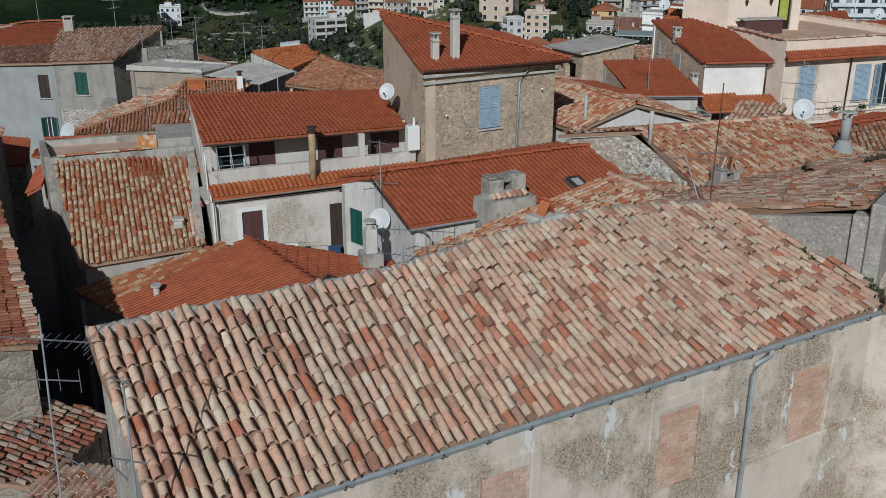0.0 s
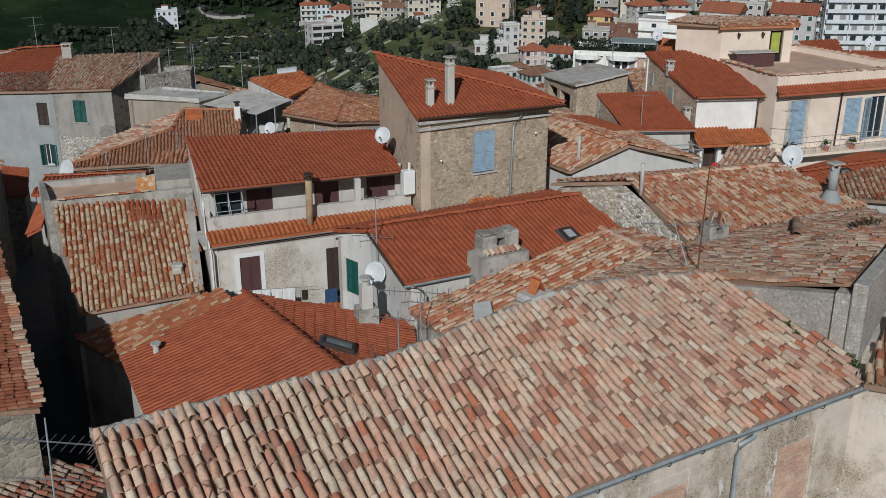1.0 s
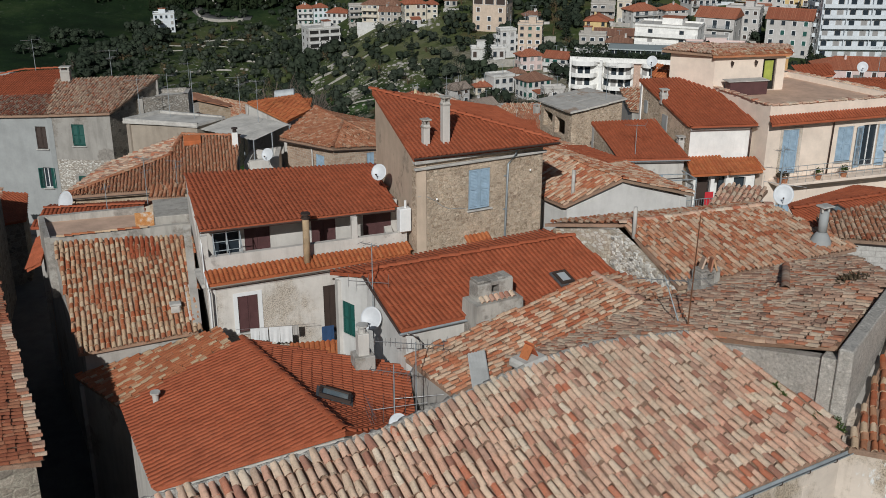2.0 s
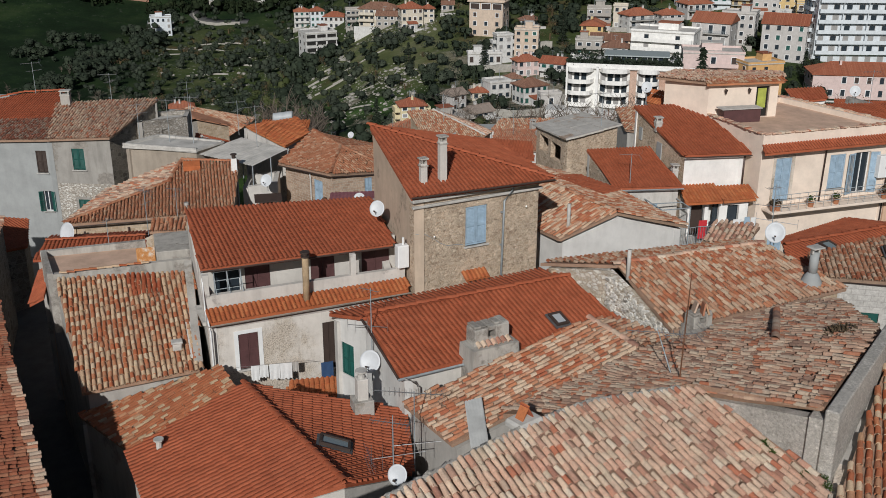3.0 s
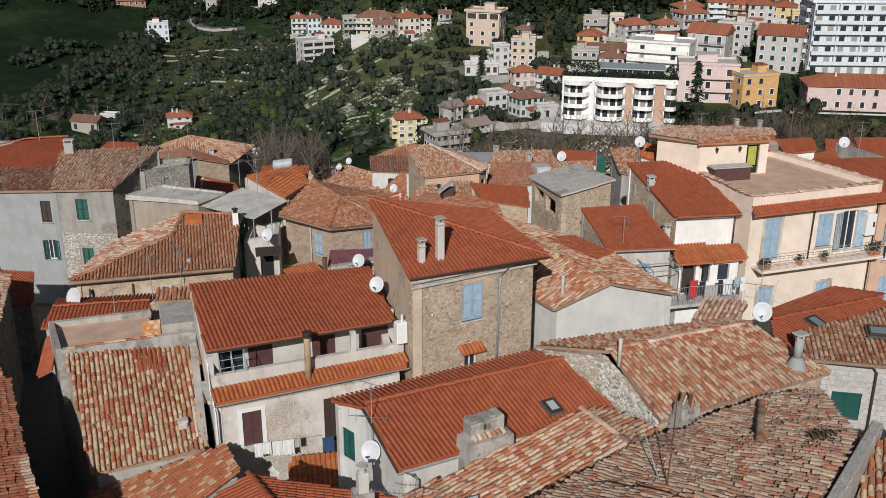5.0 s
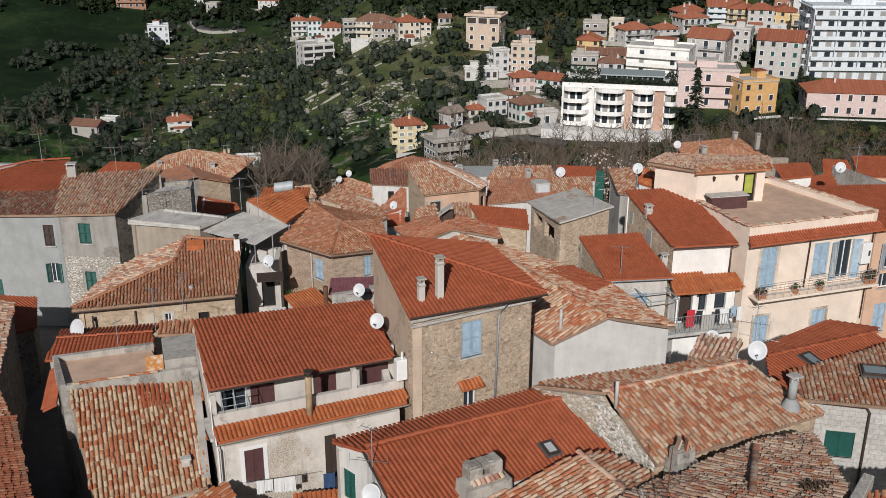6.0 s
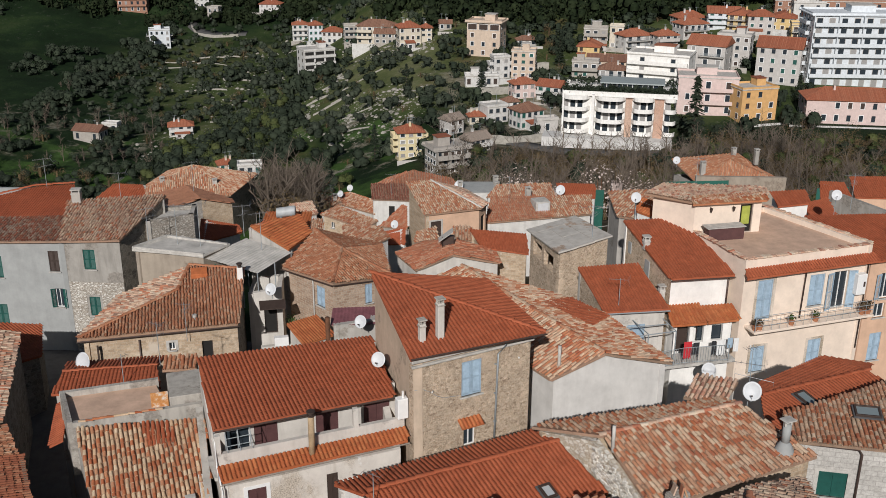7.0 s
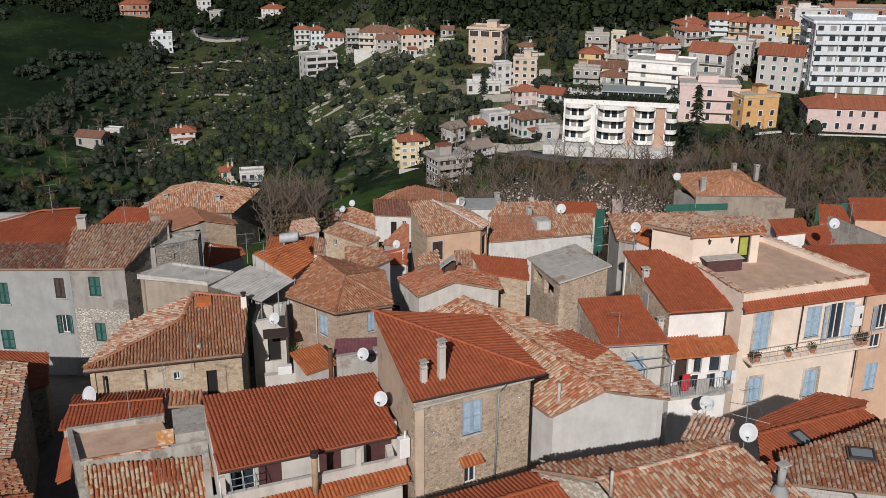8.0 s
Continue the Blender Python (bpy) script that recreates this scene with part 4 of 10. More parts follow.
# ---- the long house in front: old hand-made tiles over a beige wall with bricked-up windows ----
A_ROOF = [(-3.83, 11.12, 7.83), (8.75, 18.52, 7.83), (8.83, 19.3, 8.07), (6.75, 22.15, 8.72), (6.2, 22.1, 8.8), (3.76, 20.9, 9.1), (2.16, 19.5, 9.3), (-1.04, 16.4, 9.45), (-5.4, 13.78, 9.55)]
front, fw = house("long_house", [(-3.65, 11.45, 7.65), (8.87, 18.85, 7.65), (6.9, 22.2, 8.5), (2.2, 19.5, 9.1), (-1.0, 16.5, 9.3), (-5.3, 13.85, 9.35)], -3,
    [FRONT_WALL, GREY_WALL, GREY_WALL, GREY_WALL, GREY_WALL, PEELING], "long beige plastered house with bricked-up windows and old clay roof",
    {0: [(8.8, 9.82, 5.19, 6.92), (12.3, 13.4, 5.11, 6.8), (4.95, 5.95, 5.0, 6.8)]})
for o in ((8.8, 9.82, 5.19, 6.92), (12.3, 13.4, 5.11, 6.8), (4.95, 5.95, 5.0, 6.8)):
    bm = bmesh.new()
    box(bm, fw[0].at((o[0] + o[1]) / 2, o[2], -0.15), o[1] - o[0], 0.2, o[3] - o[2], fw[0].d, fw[0].n)
    part("infill", bm, MORTAR, front, "mortared filling of a closed window")
    for u in (o[0] - 0.11, o[1] + 0.11):
        bm = bmesh.new()
        box(bm, fw[0].at(u, o[2] - 0.05, 0.008), 0.22, 0.04, o[3] - o[2] + 0.30, fw[0].d, fw[0].n, bevel=0.012)
        part("jamb", bm, FRONT_WALL, front, "pale worn plaster surround")
    bm = bmesh.new()
    box(bm, fw[0].at((o[0] + o[1]) / 2, o[3], 0.008), o[1] - o[0], 0.04, 0.25, fw[0].d, fw[0].n, bevel=0.012)
    part("lintel", bm, FRONT_WALL, front, "pale worn plaster surround")
roof(front, A_ROOF, "old", OLD, 300, (0.5, 14.2, 8.0), "weathered pink and beige barrel tiles", 11, 0.09, 0.05)
crust(front, A_ROOF[4:], 0.2, 0.10, 4, ROUGH_CEMENT)
gutter(front, (-3.83, 11.12, 7.76), (8.9, 18.6, 7.76), 0.068)
pipe(front, [(6.18, 16.98, 7.68), (6.2, 17.05, 7.5), (5.95, 17.05, 7.3), (5.9, 17.02, 7.1), (5.9, 17.02, -3)], 0.055)
bm = bmesh.new()
box(bm, fw[0].at(12.2, 5.02, 0.02), 4.6, 0.09, 0.13, fw[0].d, fw[0].n, bevel=0.02)
part("string_course", bm, FRONT_WALL, front)

# ---- roofs behind it that drain to the left and the back ----
mid, mw = house("stepped_house", [(6.6, 22.3, 8.5), (8.75, 19.55, 9.4), (11.9, 24.1, 9.1), (13.2, 30.2, 7.4), (8.6, 28.4, 7.0), (7.3, 27.7, 6.9), (2.1, 23.4, 7.1)], -3, ROUGH_CEMENT, "grey plastered house under a brown tiled roof")
roof(mid, [(1.94, 23.4, 7.35), (7.35, 27.8, 7.3), (8.6, 28.4, 7.3), (11.05, 29.85, 7.35), (13.3, 30.3, 7.6), (12.0, 24.2, 9.4), (8.75, 19.65, 9.62), (6.74, 22.3, 8.85), (6.3, 22.3, 8.8), (4.12, 20.9, 8.75)], "wild", BROWN, 150, (7, 23, 8.6), "brown weathered barrel tiles", 12, 0.05, 0.12)
low, lw = house("low_house", [(-0.6, 26.6, 5.6), (0.75, 24.3, 5.7), (6.2, 27.4, 7.0), (7.6, 29.1, 6.6), (5.1, 29.5, 6.9)], -3, GREY_WALL, "low house under pink and beige barrel tiles")
roof(low, [(-0.8, 26.7, 5.78), (0.65, 24.2, 5.9), (6.3, 27.35, 7.25), (5.1, 29.55, 7.2)], "wild", SUNNY, 150, (3, 26, 6.4), "pink and beige barrel tiles", 13, 0.05, 0.04)
roof(low, [(7.45, 28.4, 7.1), (6.1, 29.7, 7.1), (5.1, 29.6, 7.22), (6.4, 27.4, 7.27)], "wild", SUNNY, 0, None, "", 14)
caps(low, [(5.1, 29.6, 7.22), (6.3, 27.35, 7.27)], OLD)

# ---- the house on the right edge of the yard ----
edge, ew = house("corner_house", [(8.82, 18.86, 7.7), (15, 16.2, 7.7), (17, 24.5, 9.2), (12.2, 24.3, 9.2), (9.45, 20.0, 8.0)], -3, [FRONT_WALL, PALE_WALL, PALE_WALL, GREY_WALL, FRONT_WALL], "pale plastered corner house with a green-shuttered window",
    {0: [(1.2, 2.1, 5.2, 6.6, W("closed", GREEN_PAINT, surround=WHITE_PAINT))]})
roof(edge, [(8.85, 18.5, 7.85), (15.2, 16.1, 7.85), (17, 24.0, 9.4), (12.4, 24.1, 9.4)], "old", MIXED, 100, (11, 20, 8.6), "red and beige barrel tiles", 15)
bm = bmesh.new()
dd = Vector((12.31 - 9.16, 24.13 - 19.77, 0)).normalized()
box(bm, (10.75, 22.0, 7.5), 6.4, 0.32, 2.2, dd, (-dd.y, dd.x, 0), bevel=0.03)
part("parapet", bm, ROUGH_CEMENT, edge, "grey cement parapet wall")

# ---- red house with the big chimney ----
dh, dw = house("red_roofed_house", [(-0.8, 27.45, 6.3), (6.5, 31.3, 6.1), (4.9, 33.6, 6.9), (4.0, 34.5, 6.75), (-3.3, 31.35, 6.42), (-2.15, 30.2, 6.95)], -3,
    [PALE_WALL, PALE_WALL, PALE_WALL, PALE_WALL, LIME_WALL, LIME_WALL], "white plastered house with a new red tiled roof",
    {4: [(0.34, 0.98, 4.5, 5.72, W("closed", GREEN_PAINT, sill=False))]})
roof(dh, [(-0.96, 27.27, 6.45), (6.6, 31.4, 6.25), (4.95, 33.5, 7.1), (-2.2, 30.2, 7.1)], "new", RED, 100, (1, 28.6, 6.6), "new red interlocking tiles", 16, 0.05, 0.008)
roof(dh, [(4.1, 34.6, 6.95), (-3.47, 31.45, 6.6), (-2.2, 30.0, 7.1), (4.95, 33.5, 7.1)], "new", RED, 0, None, "", 17, 0.05, 0.008)
caps(dh, [(-2.2, 30.2, 7.12), (4.95, 33.5, 7.12)], RED, 0.11, 3, 0.2)

# ---- red hipped roof beside the alley ----
eh, ehw = house("hipped_house", [(-8.7, 25.4, 4.75), (-6.8, 21.5, 4.75), (-2.2, 22.1, 5.9), (-0.7, 24.4, 4.7), (-1.0, 27.8, 4.7), (-5.8, 28.0, 5.5)], -3, [PALE_WALL], "pale house under a new red hipped roof")
roof(eh, [(-8.9, 25.5, 4.9), (-6.9, 21.4, 4.9), (-2.15, 21.9, 6.2), (-5.85, 28.05, 5.75)], "new", RED, 100, (-6, 23, 5.2), "new red tiles", 18, 0.05, 0.008)
roof(eh, [(-0.5, 24.4, 4.9), (-0.8, 27.95, 4.9), (-5.85, 28.05, 5.75), (-2.15, 21.9, 6.2)], "new", RED, 0, None, "", 19, 0.05, 0.008)
caps(eh, [(-2.15, 21.9, 6.22), (-5.85, 28.05, 5.78)], RED, 0.11, 4, 0.2)

# ---- small old roof at the alley's end ----
sh, shw = house("low_shed", [(-12.5, 31.8, 2.2), (-9.7, 28.6, 2.7), (-6.9, 31.1, 3.6), (-7.8, 33.1, 3.4)], -3, GREY_WALL, "low building under patched old tiles", category="shed")
roof(sh, [(-12.65, 31.9, 2.4), (-9.6, 28.5, 2.8), (-6.8, 31.1, 3.85), (-7.7, 33.2, 3.7)], "fine", PATCHED, 0, None, "patched red and beige tiles", 20)

# ---- house with the red and cream roof and a roof terrace ----
fh, fhw = house("tile_and_terrace_house", [(-12.25, 31.95, 3.2), (-8.55, 33.3, 3.4), (-9.7, 38.2, 5.2), (-10.2, 40.0, 4.4), (-13.0, 42.9, 4.1), (-16.9, 41.0, 4.0), (-15.0, 37.4, 4.4)], -3, [GREY_WALL, GREY_WALL, GREY_WALL, GREY_WALL, TUFF_WALL, GREY_WALL, GREY_WALL], "old grey house with a mottled tile roof and a terrace")
roof(fh, [(-12.38, 31.7, 3.4), (-8.4, 33.1, 3.62), (-9.65, 38.1, 5.45), (-14.95, 37.3, 5.45)], "fine", CREAMY, 150, (-11, 34, 4.3), "mottled red and cream barrel tiles", 21, 0.08, 0.04)
roof(fh, [(-11.74, 36.45, 5.03), (-10.63, 36.77, 5.08), (-11.12, 37.82, 5.48), (-12.28, 37.65, 5.48)], "fine", RED, 0, None, "patch of replaced red tiles", 121, 0.0, 0.02, 0.04)

# ---- house with the loggia ----
gh, ghw = house("loggia_house", [(-8.2, 33.75, 4.85), (-1.2, 36.6, 4.85), (-2.65, 42.6, 6.85), (-10.1, 39.5, 7.3)], -3, [STAINED_WALL, PALE_WALL, PALE_WALL, PALE_WALL], "pale plastered house with a loggia under a new red roof",
    {0: [(1.06, 1.81, 3.03, 4.5, W("panel", BROWN_PAINT, surround=WHITE_PAINT)), (4.32, 4.8, 2.4, 4.4, W("panel", DARK_WOOD))]})
roof(gh, [(-8.55, 34.75, 6.9), (-1.42, 37.8, 6.75), (-2.72, 42.8, 7.1), (-10.18, 39.64, 7.58)], "new", RED, 150, (-5, 36.5, 7.2), "new red tiles", 22, 0.08, 0.008)
roof(gh, [(-8.18, 33.68, 5.17), (-0.83, 36.68, 5.24), (-1.0, 37.4, 5.45), (-8.45, 34.4, 5.4)], "new", ORANGE, 60, (-5, 35, 5.2), "short lean-to strip of orange tiles", 23, 0.04, 0.008)
wall(gh, (-8.42, 33.4), (-9.85, 38.6), 0, 3.85, 5.75, GREY_WALL, thick=0.3, name="flashing_wall")
gutter(gh, (-8.18, 33.64, 5.09), (-0.83, 36.64, 5.15), 0.045, plain("dull_beige_gutter", (0.30, 0.26, 0.22), 0.6, 0.1, 0.3))
gutter(gh, (-8.55, 34.75, 6.82), (-1.42, 37.8, 6.67), 0.06, COPPER_PIPE)
gp = wall(gh, (-8.45, 34.45), (-1.05, 37.45), 4.9, 5.9, 5.85, PALE_WALL, thick=0.2, name="parapet")
gb = wall(gh, (-8.9, 35.9), (-1.5, 38.95), 4.6, 6.92, 6.7, PALE_WALL, [(0.55, 1.6, 4.75, 6.58), (1.75, 2.75, 4.75, 6.58), (4.4, 5.4, 4.75, 6.58), (6.55, 7.75, 4.75, 6.58)], thick=0.25)
window(gh, gb, (0.55, 1.6, 4.75, 6.58), "glass", sill=False)
for o in ((1.75, 2.75), (4.4, 5.4), (6.55, 7.75)):
    window(gh, gb, (*o, 4.75, 6.58), "panel", BROWN_PAINT, sill=False)
bm = bmesh.new()
box(bm, gp.at(3.7, 4.7, -0.9), 7.6, 1.7, 0.15, gp.d, gp.n)
part("terrace_floor", bm, CONCRETE, gh)
for u, w in ((0.12, 0.24), (5.85, 0.22), (7.75, 0.25)):
    bm = bmesh.new()
    box(bm, gp.at(u, 5.85, -0.1), w, 0.2, 0.88, gp.d, gp.n, bevel=0.01)
    part("pillar", bm, PALE_WALL, gh)

# ---- the tower house ----
th, tw = house("tower_house", [(-0.65, 36.8, 8.95), (4.4, 39.4, 8.95), (2.5, 44.4, 9.0), (-2.5, 42.3, 10.25)], -3, [STONE_WALL, STONE_WALL, STONE_WALL, TAN_PLASTER], "tall rubble-stone house with a blue shuttered window",
    {0: [(2.27, 3.25, 6.6, 8.25, W("closed", BLUE_PAINT)), (2.4, 3.0, 4.1, 5.25, W("glass"))]}, thick=0.4)
H4, H3, H2, H1 = (-0.75, 36.5, 9.1), (5.0, 38.95, 9.1), (2.75, 44.7, 9.2), (-2.7, 42.5, 10.45)
roof(th, [H4, H3, H1], "new", RED, 120, (1.5, 38.5, 9.3), "new red tiles", 24, 0.05, 0.008)
roof(th, [H3, H2, H1], "new", RED, 0, None, "", 25, 0.05, 0.008)
caps(th, [H3, H1], RED, 0.11, 5, 0.2)
bm = bmesh.new()
box(bm, tw[0].at(2.85, 8.55, 0.06), 5.9, 0.16, 0.10, tw[0].d, tw[0].n, bevel=0.02)
box(bm, tw[0].at(2.85, 8.82, 0.10), 6.0, 0.26, 0.14, tw[0].d, tw[0].n, bevel=0.02)
part("cornice", bm, CONCRETE, th, "grey moulded cornice")
gutter(th, H4, H3, 0.06, COPPER_PIPE)
pipe(th, [tw[0].at(4.35, 9.0, 0.25), tw[0].at(4.3, 8.7, 0.2), tw[0].at(4.0, 8.3, 0.08), tw[0].at(3.9, 4.0, 0.08)], 0.045, GALVANISED)
chimney(th, (-0.3, 37.75, 9.1), 0.26, 0.26, 1.0, PALE_WALL, 25, "slab", SOOTY)
chimney(th, (0.45, 38.1, 9.1), 0.29, 0.29, 1.8, PALE_WALL, 25, "slab", SOOTY)

# ---- white gabled house behind the tower ----
jh, jw = house("gabled_house", [(5.75, 41.35, 5.5), (8.14, 42.05, 6.5), (11.3, 43.0, 5.5), (8.6, 49.4, 5.3), (2.1, 52.6, 6.3), (-1.0, 51.5, 5.3)], -3, [CHALK_WALL], "white gabled house with a mottled tile roof")
roof(jh, [(-1.1, 51.8, 5.75), (5.59, 41.05, 5.7), (8.14, 41.75, 6.68), (1.84, 52.78, 6.62)], "fine", SUNNY, 80, (5, 44, 6), "mottled orange and beige tiles", 26, 0.05, 0.05)
roof(jh, [(11.55, 42.7, 5.72), (9.2, 48.3, 5.72), (7.3, 50.0, 5.9), (1.84, 52.78, 6.62), (8.14, 41.75, 6.68)], "fine", SUNNY, 0, None, "", 27, 0.05, 0.05)
roof(jh, [(9.35, 47.7, 5.80), (7.6, 49.8, 5.95), (5.9, 48.3, 6.35), (8.1, 45.6, 6.27)], "fine", RED, 0, None, "patch of newer red tiles", 127, 0.02, 0.02)
caps(jh, [(8.14, 41.75, 6.7), (1.84, 52.78, 6.64)], SUNNY)

# ---- stone-gabled house on the right ----
ih, iw = house("stone_gable_house", [(7.75, 29.5, 6.75), (14.4, 32.7, 6.85), (12.4, 35.4, 7.35), (11.9, 36.2, 7.2), (4.3, 34.2, 7.15), (6.1, 32.55, 7.7)], -3, [TUFF_WALL, TUFF_WALL, TUFF_WALL, TUFF_WALL, WHITE_RUBBLE, WHITE_RUBBLE], "rubble-stone house with old barrel tiles")
roof(ih, [(7.75, 29.35, 6.92), (14.65, 32.6, 7.0), (12.5, 35.5, 7.58), (6.5, 32.7, 7.85)], "old", SUNNY, 150, (11, 31.5, 7.1), "pink and beige barrel tiles", 28, 0.06, 0.05)
roof(ih, [(12.0, 36.3, 7.36), (4.0, 34.2, 7.34), (6.5, 32.7, 7.85), (12.5, 35.5, 7.58)], "old", SUNNY, 0, None, "", 29)
caps(ih, [(6.3, 32.6, 7.87), (12.5, 35.5, 7.6)], OLD)

# ---- red roof with skylights, and the block-walled house before it ----
wh, ww = house("skylight_house", [(13.8, 35.7, 6.1), (20.2, 39.5, 6.1), (19.8, 40.2, 6.4), (20.5, 41.6, 5.95), (18.6, 42.3, 5.95), (15.0, 39.8, 5.95), (14.2, 37.9, 6.4)], -3, PALE_WALL, "house under a new red roof with skylights")
roof(wh, [(13.72, 35.45, 6.3), (20.4, 39.5, 6.3), (19.8, 40.2, 6.6), (14.2, 37.9, 6.6)], "new", RED, 0, None, "new red tiles", 30, 0.05, 0.008)
roof(wh, [(18.6, 42.5, 6.15), (14.8, 39.9, 6.15), (14.2, 37.9, 6.6), (19.8, 40.2, 6.6), (20.6, 41.7, 6.15)], "new", RED, 0, None, "", 31, 0.05, 0.008)
caps(wh, [(14.2, 37.9, 6.62), (19.8, 40.2, 6.62)], RED, 0.11, 6, 0.2)
bh, bw = house("block_house", [(14.35, 34.05, 6.7), (18.4, 33.2, 6.7), (21.5, 38.5, 7.3), (14.4, 35.4, 6.9)], -3, [BLOCK_WALL], "pale concrete-block house with a green shutter",
    {0: [(1.04, 2.13, 4.4, 5.55, W("panel", GREEN_PAINT, surround=CONCRETE))]})
roof(bh, [(14.3, 33.85, 6.88), (18.8, 32.95, 6.88), (21.8, 38.8, 7.5), (14.3, 35.6, 7.1)], "fine", SUNNY, 0, None, "mottled tiles", 32)

# ---- hipped house and its neighbours on the left ----
lh, lhw = house("hipped_tuff_house", [(-19.5, 51.4, 2.65), (-11.2, 53.35, 2.7), (-11.6, 57.7, 4.2), (-15.0, 58.7, 3.98), (-18.75, 56.8, 2.82)], -6, [TUFF_WALL, DARK_STONE, PALE_WALL, PALE_WALL, TUFF_WALL], "tan tuff house under an old hipped roof",
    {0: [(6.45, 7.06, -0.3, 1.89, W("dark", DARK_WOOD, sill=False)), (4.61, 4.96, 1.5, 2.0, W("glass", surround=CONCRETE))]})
roof(lh, [(-19.75, 51.1, 2.85), (-11.0, 53.1, 2.92), (-11.4, 57.7, 4.42), (-15.1, 58.9, 4.18), (-15.24, 56.15, 3.64)], "old", RUSSET, 100, (-14, 54, 3), "weathered barrel tiles", 33)
roof(lh, [(-19.05, 56.9, 3.0), (-19.75, 51.1, 2.85), (-15.24, 56.15, 3.64), (-15.1, 58.9, 4.18)], "old", BROWN, 0, None, "paler beige tiles", 34)
caps(lh, [(-19.75, 51.1, 2.9), (-15.24, 56.15, 3.7), (-15.1, 58.9, 4.22), (-11.4, 57.7, 4.44)], RUSSET)
mh, mhw = house("stone_house", [(-24.0, 62.1, 4.55), (-20.25, 61.75, 4.75), (-18.6, 67.4, 5.85), (-24.8, 66.3, 5.85)], -8, [DULL_WALL, DARK_STONE, DULL_WALL, DULL_WALL], "grey house of plaster over rubble with green shutters",
    {0: [(1.2, 2.0, 2.71, 4.1, W("closed", GREEN_PAINT)), (1.26, 2.0, -0.63, 0.73, W("closed", GREEN_PAINT))]})
bm = bmesh.new()
for u0_, u1_, za_, zb_ in ((0.02, 1.1, -4.5, 1.8), (2.16, 3.74, -4.5, 1.8), (1.1, 2.16, -4.5, -0.79), (1.1, 2.16, 0.89, 1.8)):
    box(bm, mhw[0].at((u0_ + u1_) / 2, za_, 0.012), u1_ - u0_, 0.03, zb_ - za_, mhw[0].d, mhw[0].n)
roof(mh, [(-24.2, 61.85, 4.72), (-20.1, 61.5, 4.92), (-18.5, 67.6, 6.05), (-25.0, 66.4, 6.0)], "old", BROWN, 0, None, "old barrel tiles", 35)
part("bare_stone_face", bm, WHITE_STONE, mh, "lower wall of bare white rubble")
nh, nhw = house("blue_grey_house", [(-36, 63.0, 4.2), (-24.05, 62.2, 4.5), (-25.9, 70.0, 5.8), (-36, 70.5, 5.8)], -8, [BLUE_GREY_WALL], "smooth blue-grey house with green and brown shutters",
    {0: [(10.82, 11.5, 2.44, 3.89, W("closed", DARK_WOOD)), (10.95, 11.5, -0.16, 1.21, W("open", GREEN_PAINT)), (6.9, 7.6, 1.9, 3.45, W("closed", GREEN_PAINT)), (6.6, 7.5, -1.5, -0.05, W("closed", GREEN_PAINT))]})
roof(nh, [(-36.2, 62.7, 4.35), (-23.9, 61.95, 4.68), (-24.7, 65.4, 5.17), (-36.2, 66.1, 4.84)], "old", DARK_MIX, 0, None, "old barrel tiles, newer red ones above", 36)
roof(nh, [(-36.2, 66.1, 4.86), (-24.7, 65.4, 5.19), (-25.85, 70.5, 5.92), (-28.5, 70.0, 5.87)], "new", RED, 0, None, "", 136)
caps(nh, [(-36.2, 66.1, 4.95), (-28.5, 70.0, 5.95), (-25.85, 70.5, 6.0)], RED)

# ---- grey terrace, canopy and the octagonal-roofed house ----
ph, phw = house("terrace_block", [(-19.0, 60.9, 4.5), (-14.35, 59.6, 4.6), (-13.2, 61.4, 4.6), (-17.4, 62.9, 4.5)], -6, [TAN_CEMENT], "tan block with a flat grey roof terrace")
bm = bmesh.new()
bm.faces.new([bm.verts.new(p) for p in ((-19.15, 60.7, 4.62), (-14.3, 59.4, 4.72), (-13.0, 61.5, 4.72), (-17.4, 63.1, 4.62))])
bm.normal_update()
bmesh.ops.solidify(bm, geom=bm.faces[:], thickness=0.14)
part("roof", bm, PALE_CEMENT, ph, "bleached cement roof deck")
for a, b in (((-19.1, 60.75), (-14.3, 59.45)), ((-13.1, 61.4), (-17.4, 63.0)), ((-17.45, 63.0), (-19.15, 60.8))):
    wall(ph, a, b, 4.5, 4.79, 4.79, CONCRETE, thick=0.16, name="parapet")
kh, kw = house("stone_hipped_house", [(-9.0, 59.8, 3.5), (-5.8, 56.4, 3.95), (-2.5, 58.4, 3.5), (-3.4, 63.5, 3.6), (-7.5, 64.5, 4.0)], -6, [BROWN_STONE], "tan stone house under a hipped roof of brown tiles",
    {0: [(2.85, 3.7, 2.06, 3.4, W("closed", BLUE_PAINT))], 1: [(2.1, 2.6, 2.21, 3.5, W("closed", BLUE_PAINT))]})
KA, KB = (-7.7, 64.0, 4.75), (-5.7, 61.1, 4.48)
roof(kh, [(-9.4, 59.5, 3.85), (-5.87, 56.2, 4.1), KB, KA], "old", RUSSET, 0, None, "brown and beige tiles", 37)
roof(kh, [(-5.87, 56.2, 4.1), (-2.4, 58.5, 3.62), (-3.2, 64.2, 3.6), KB], "old", RUSSET, 0, None, "", 38)
roof(kh, [(-3.2, 64.2, 3.6), (-7.7, 65.6, 4.1), KA, KB], "old", RUSSET, 0, None, "", 39)
caps(kh, [(-5.87, 56.2, 4.12), KB, KA], RUSSET)
caps(kh, [(-2.4, 58.5, 3.75), KB], RUSSET)
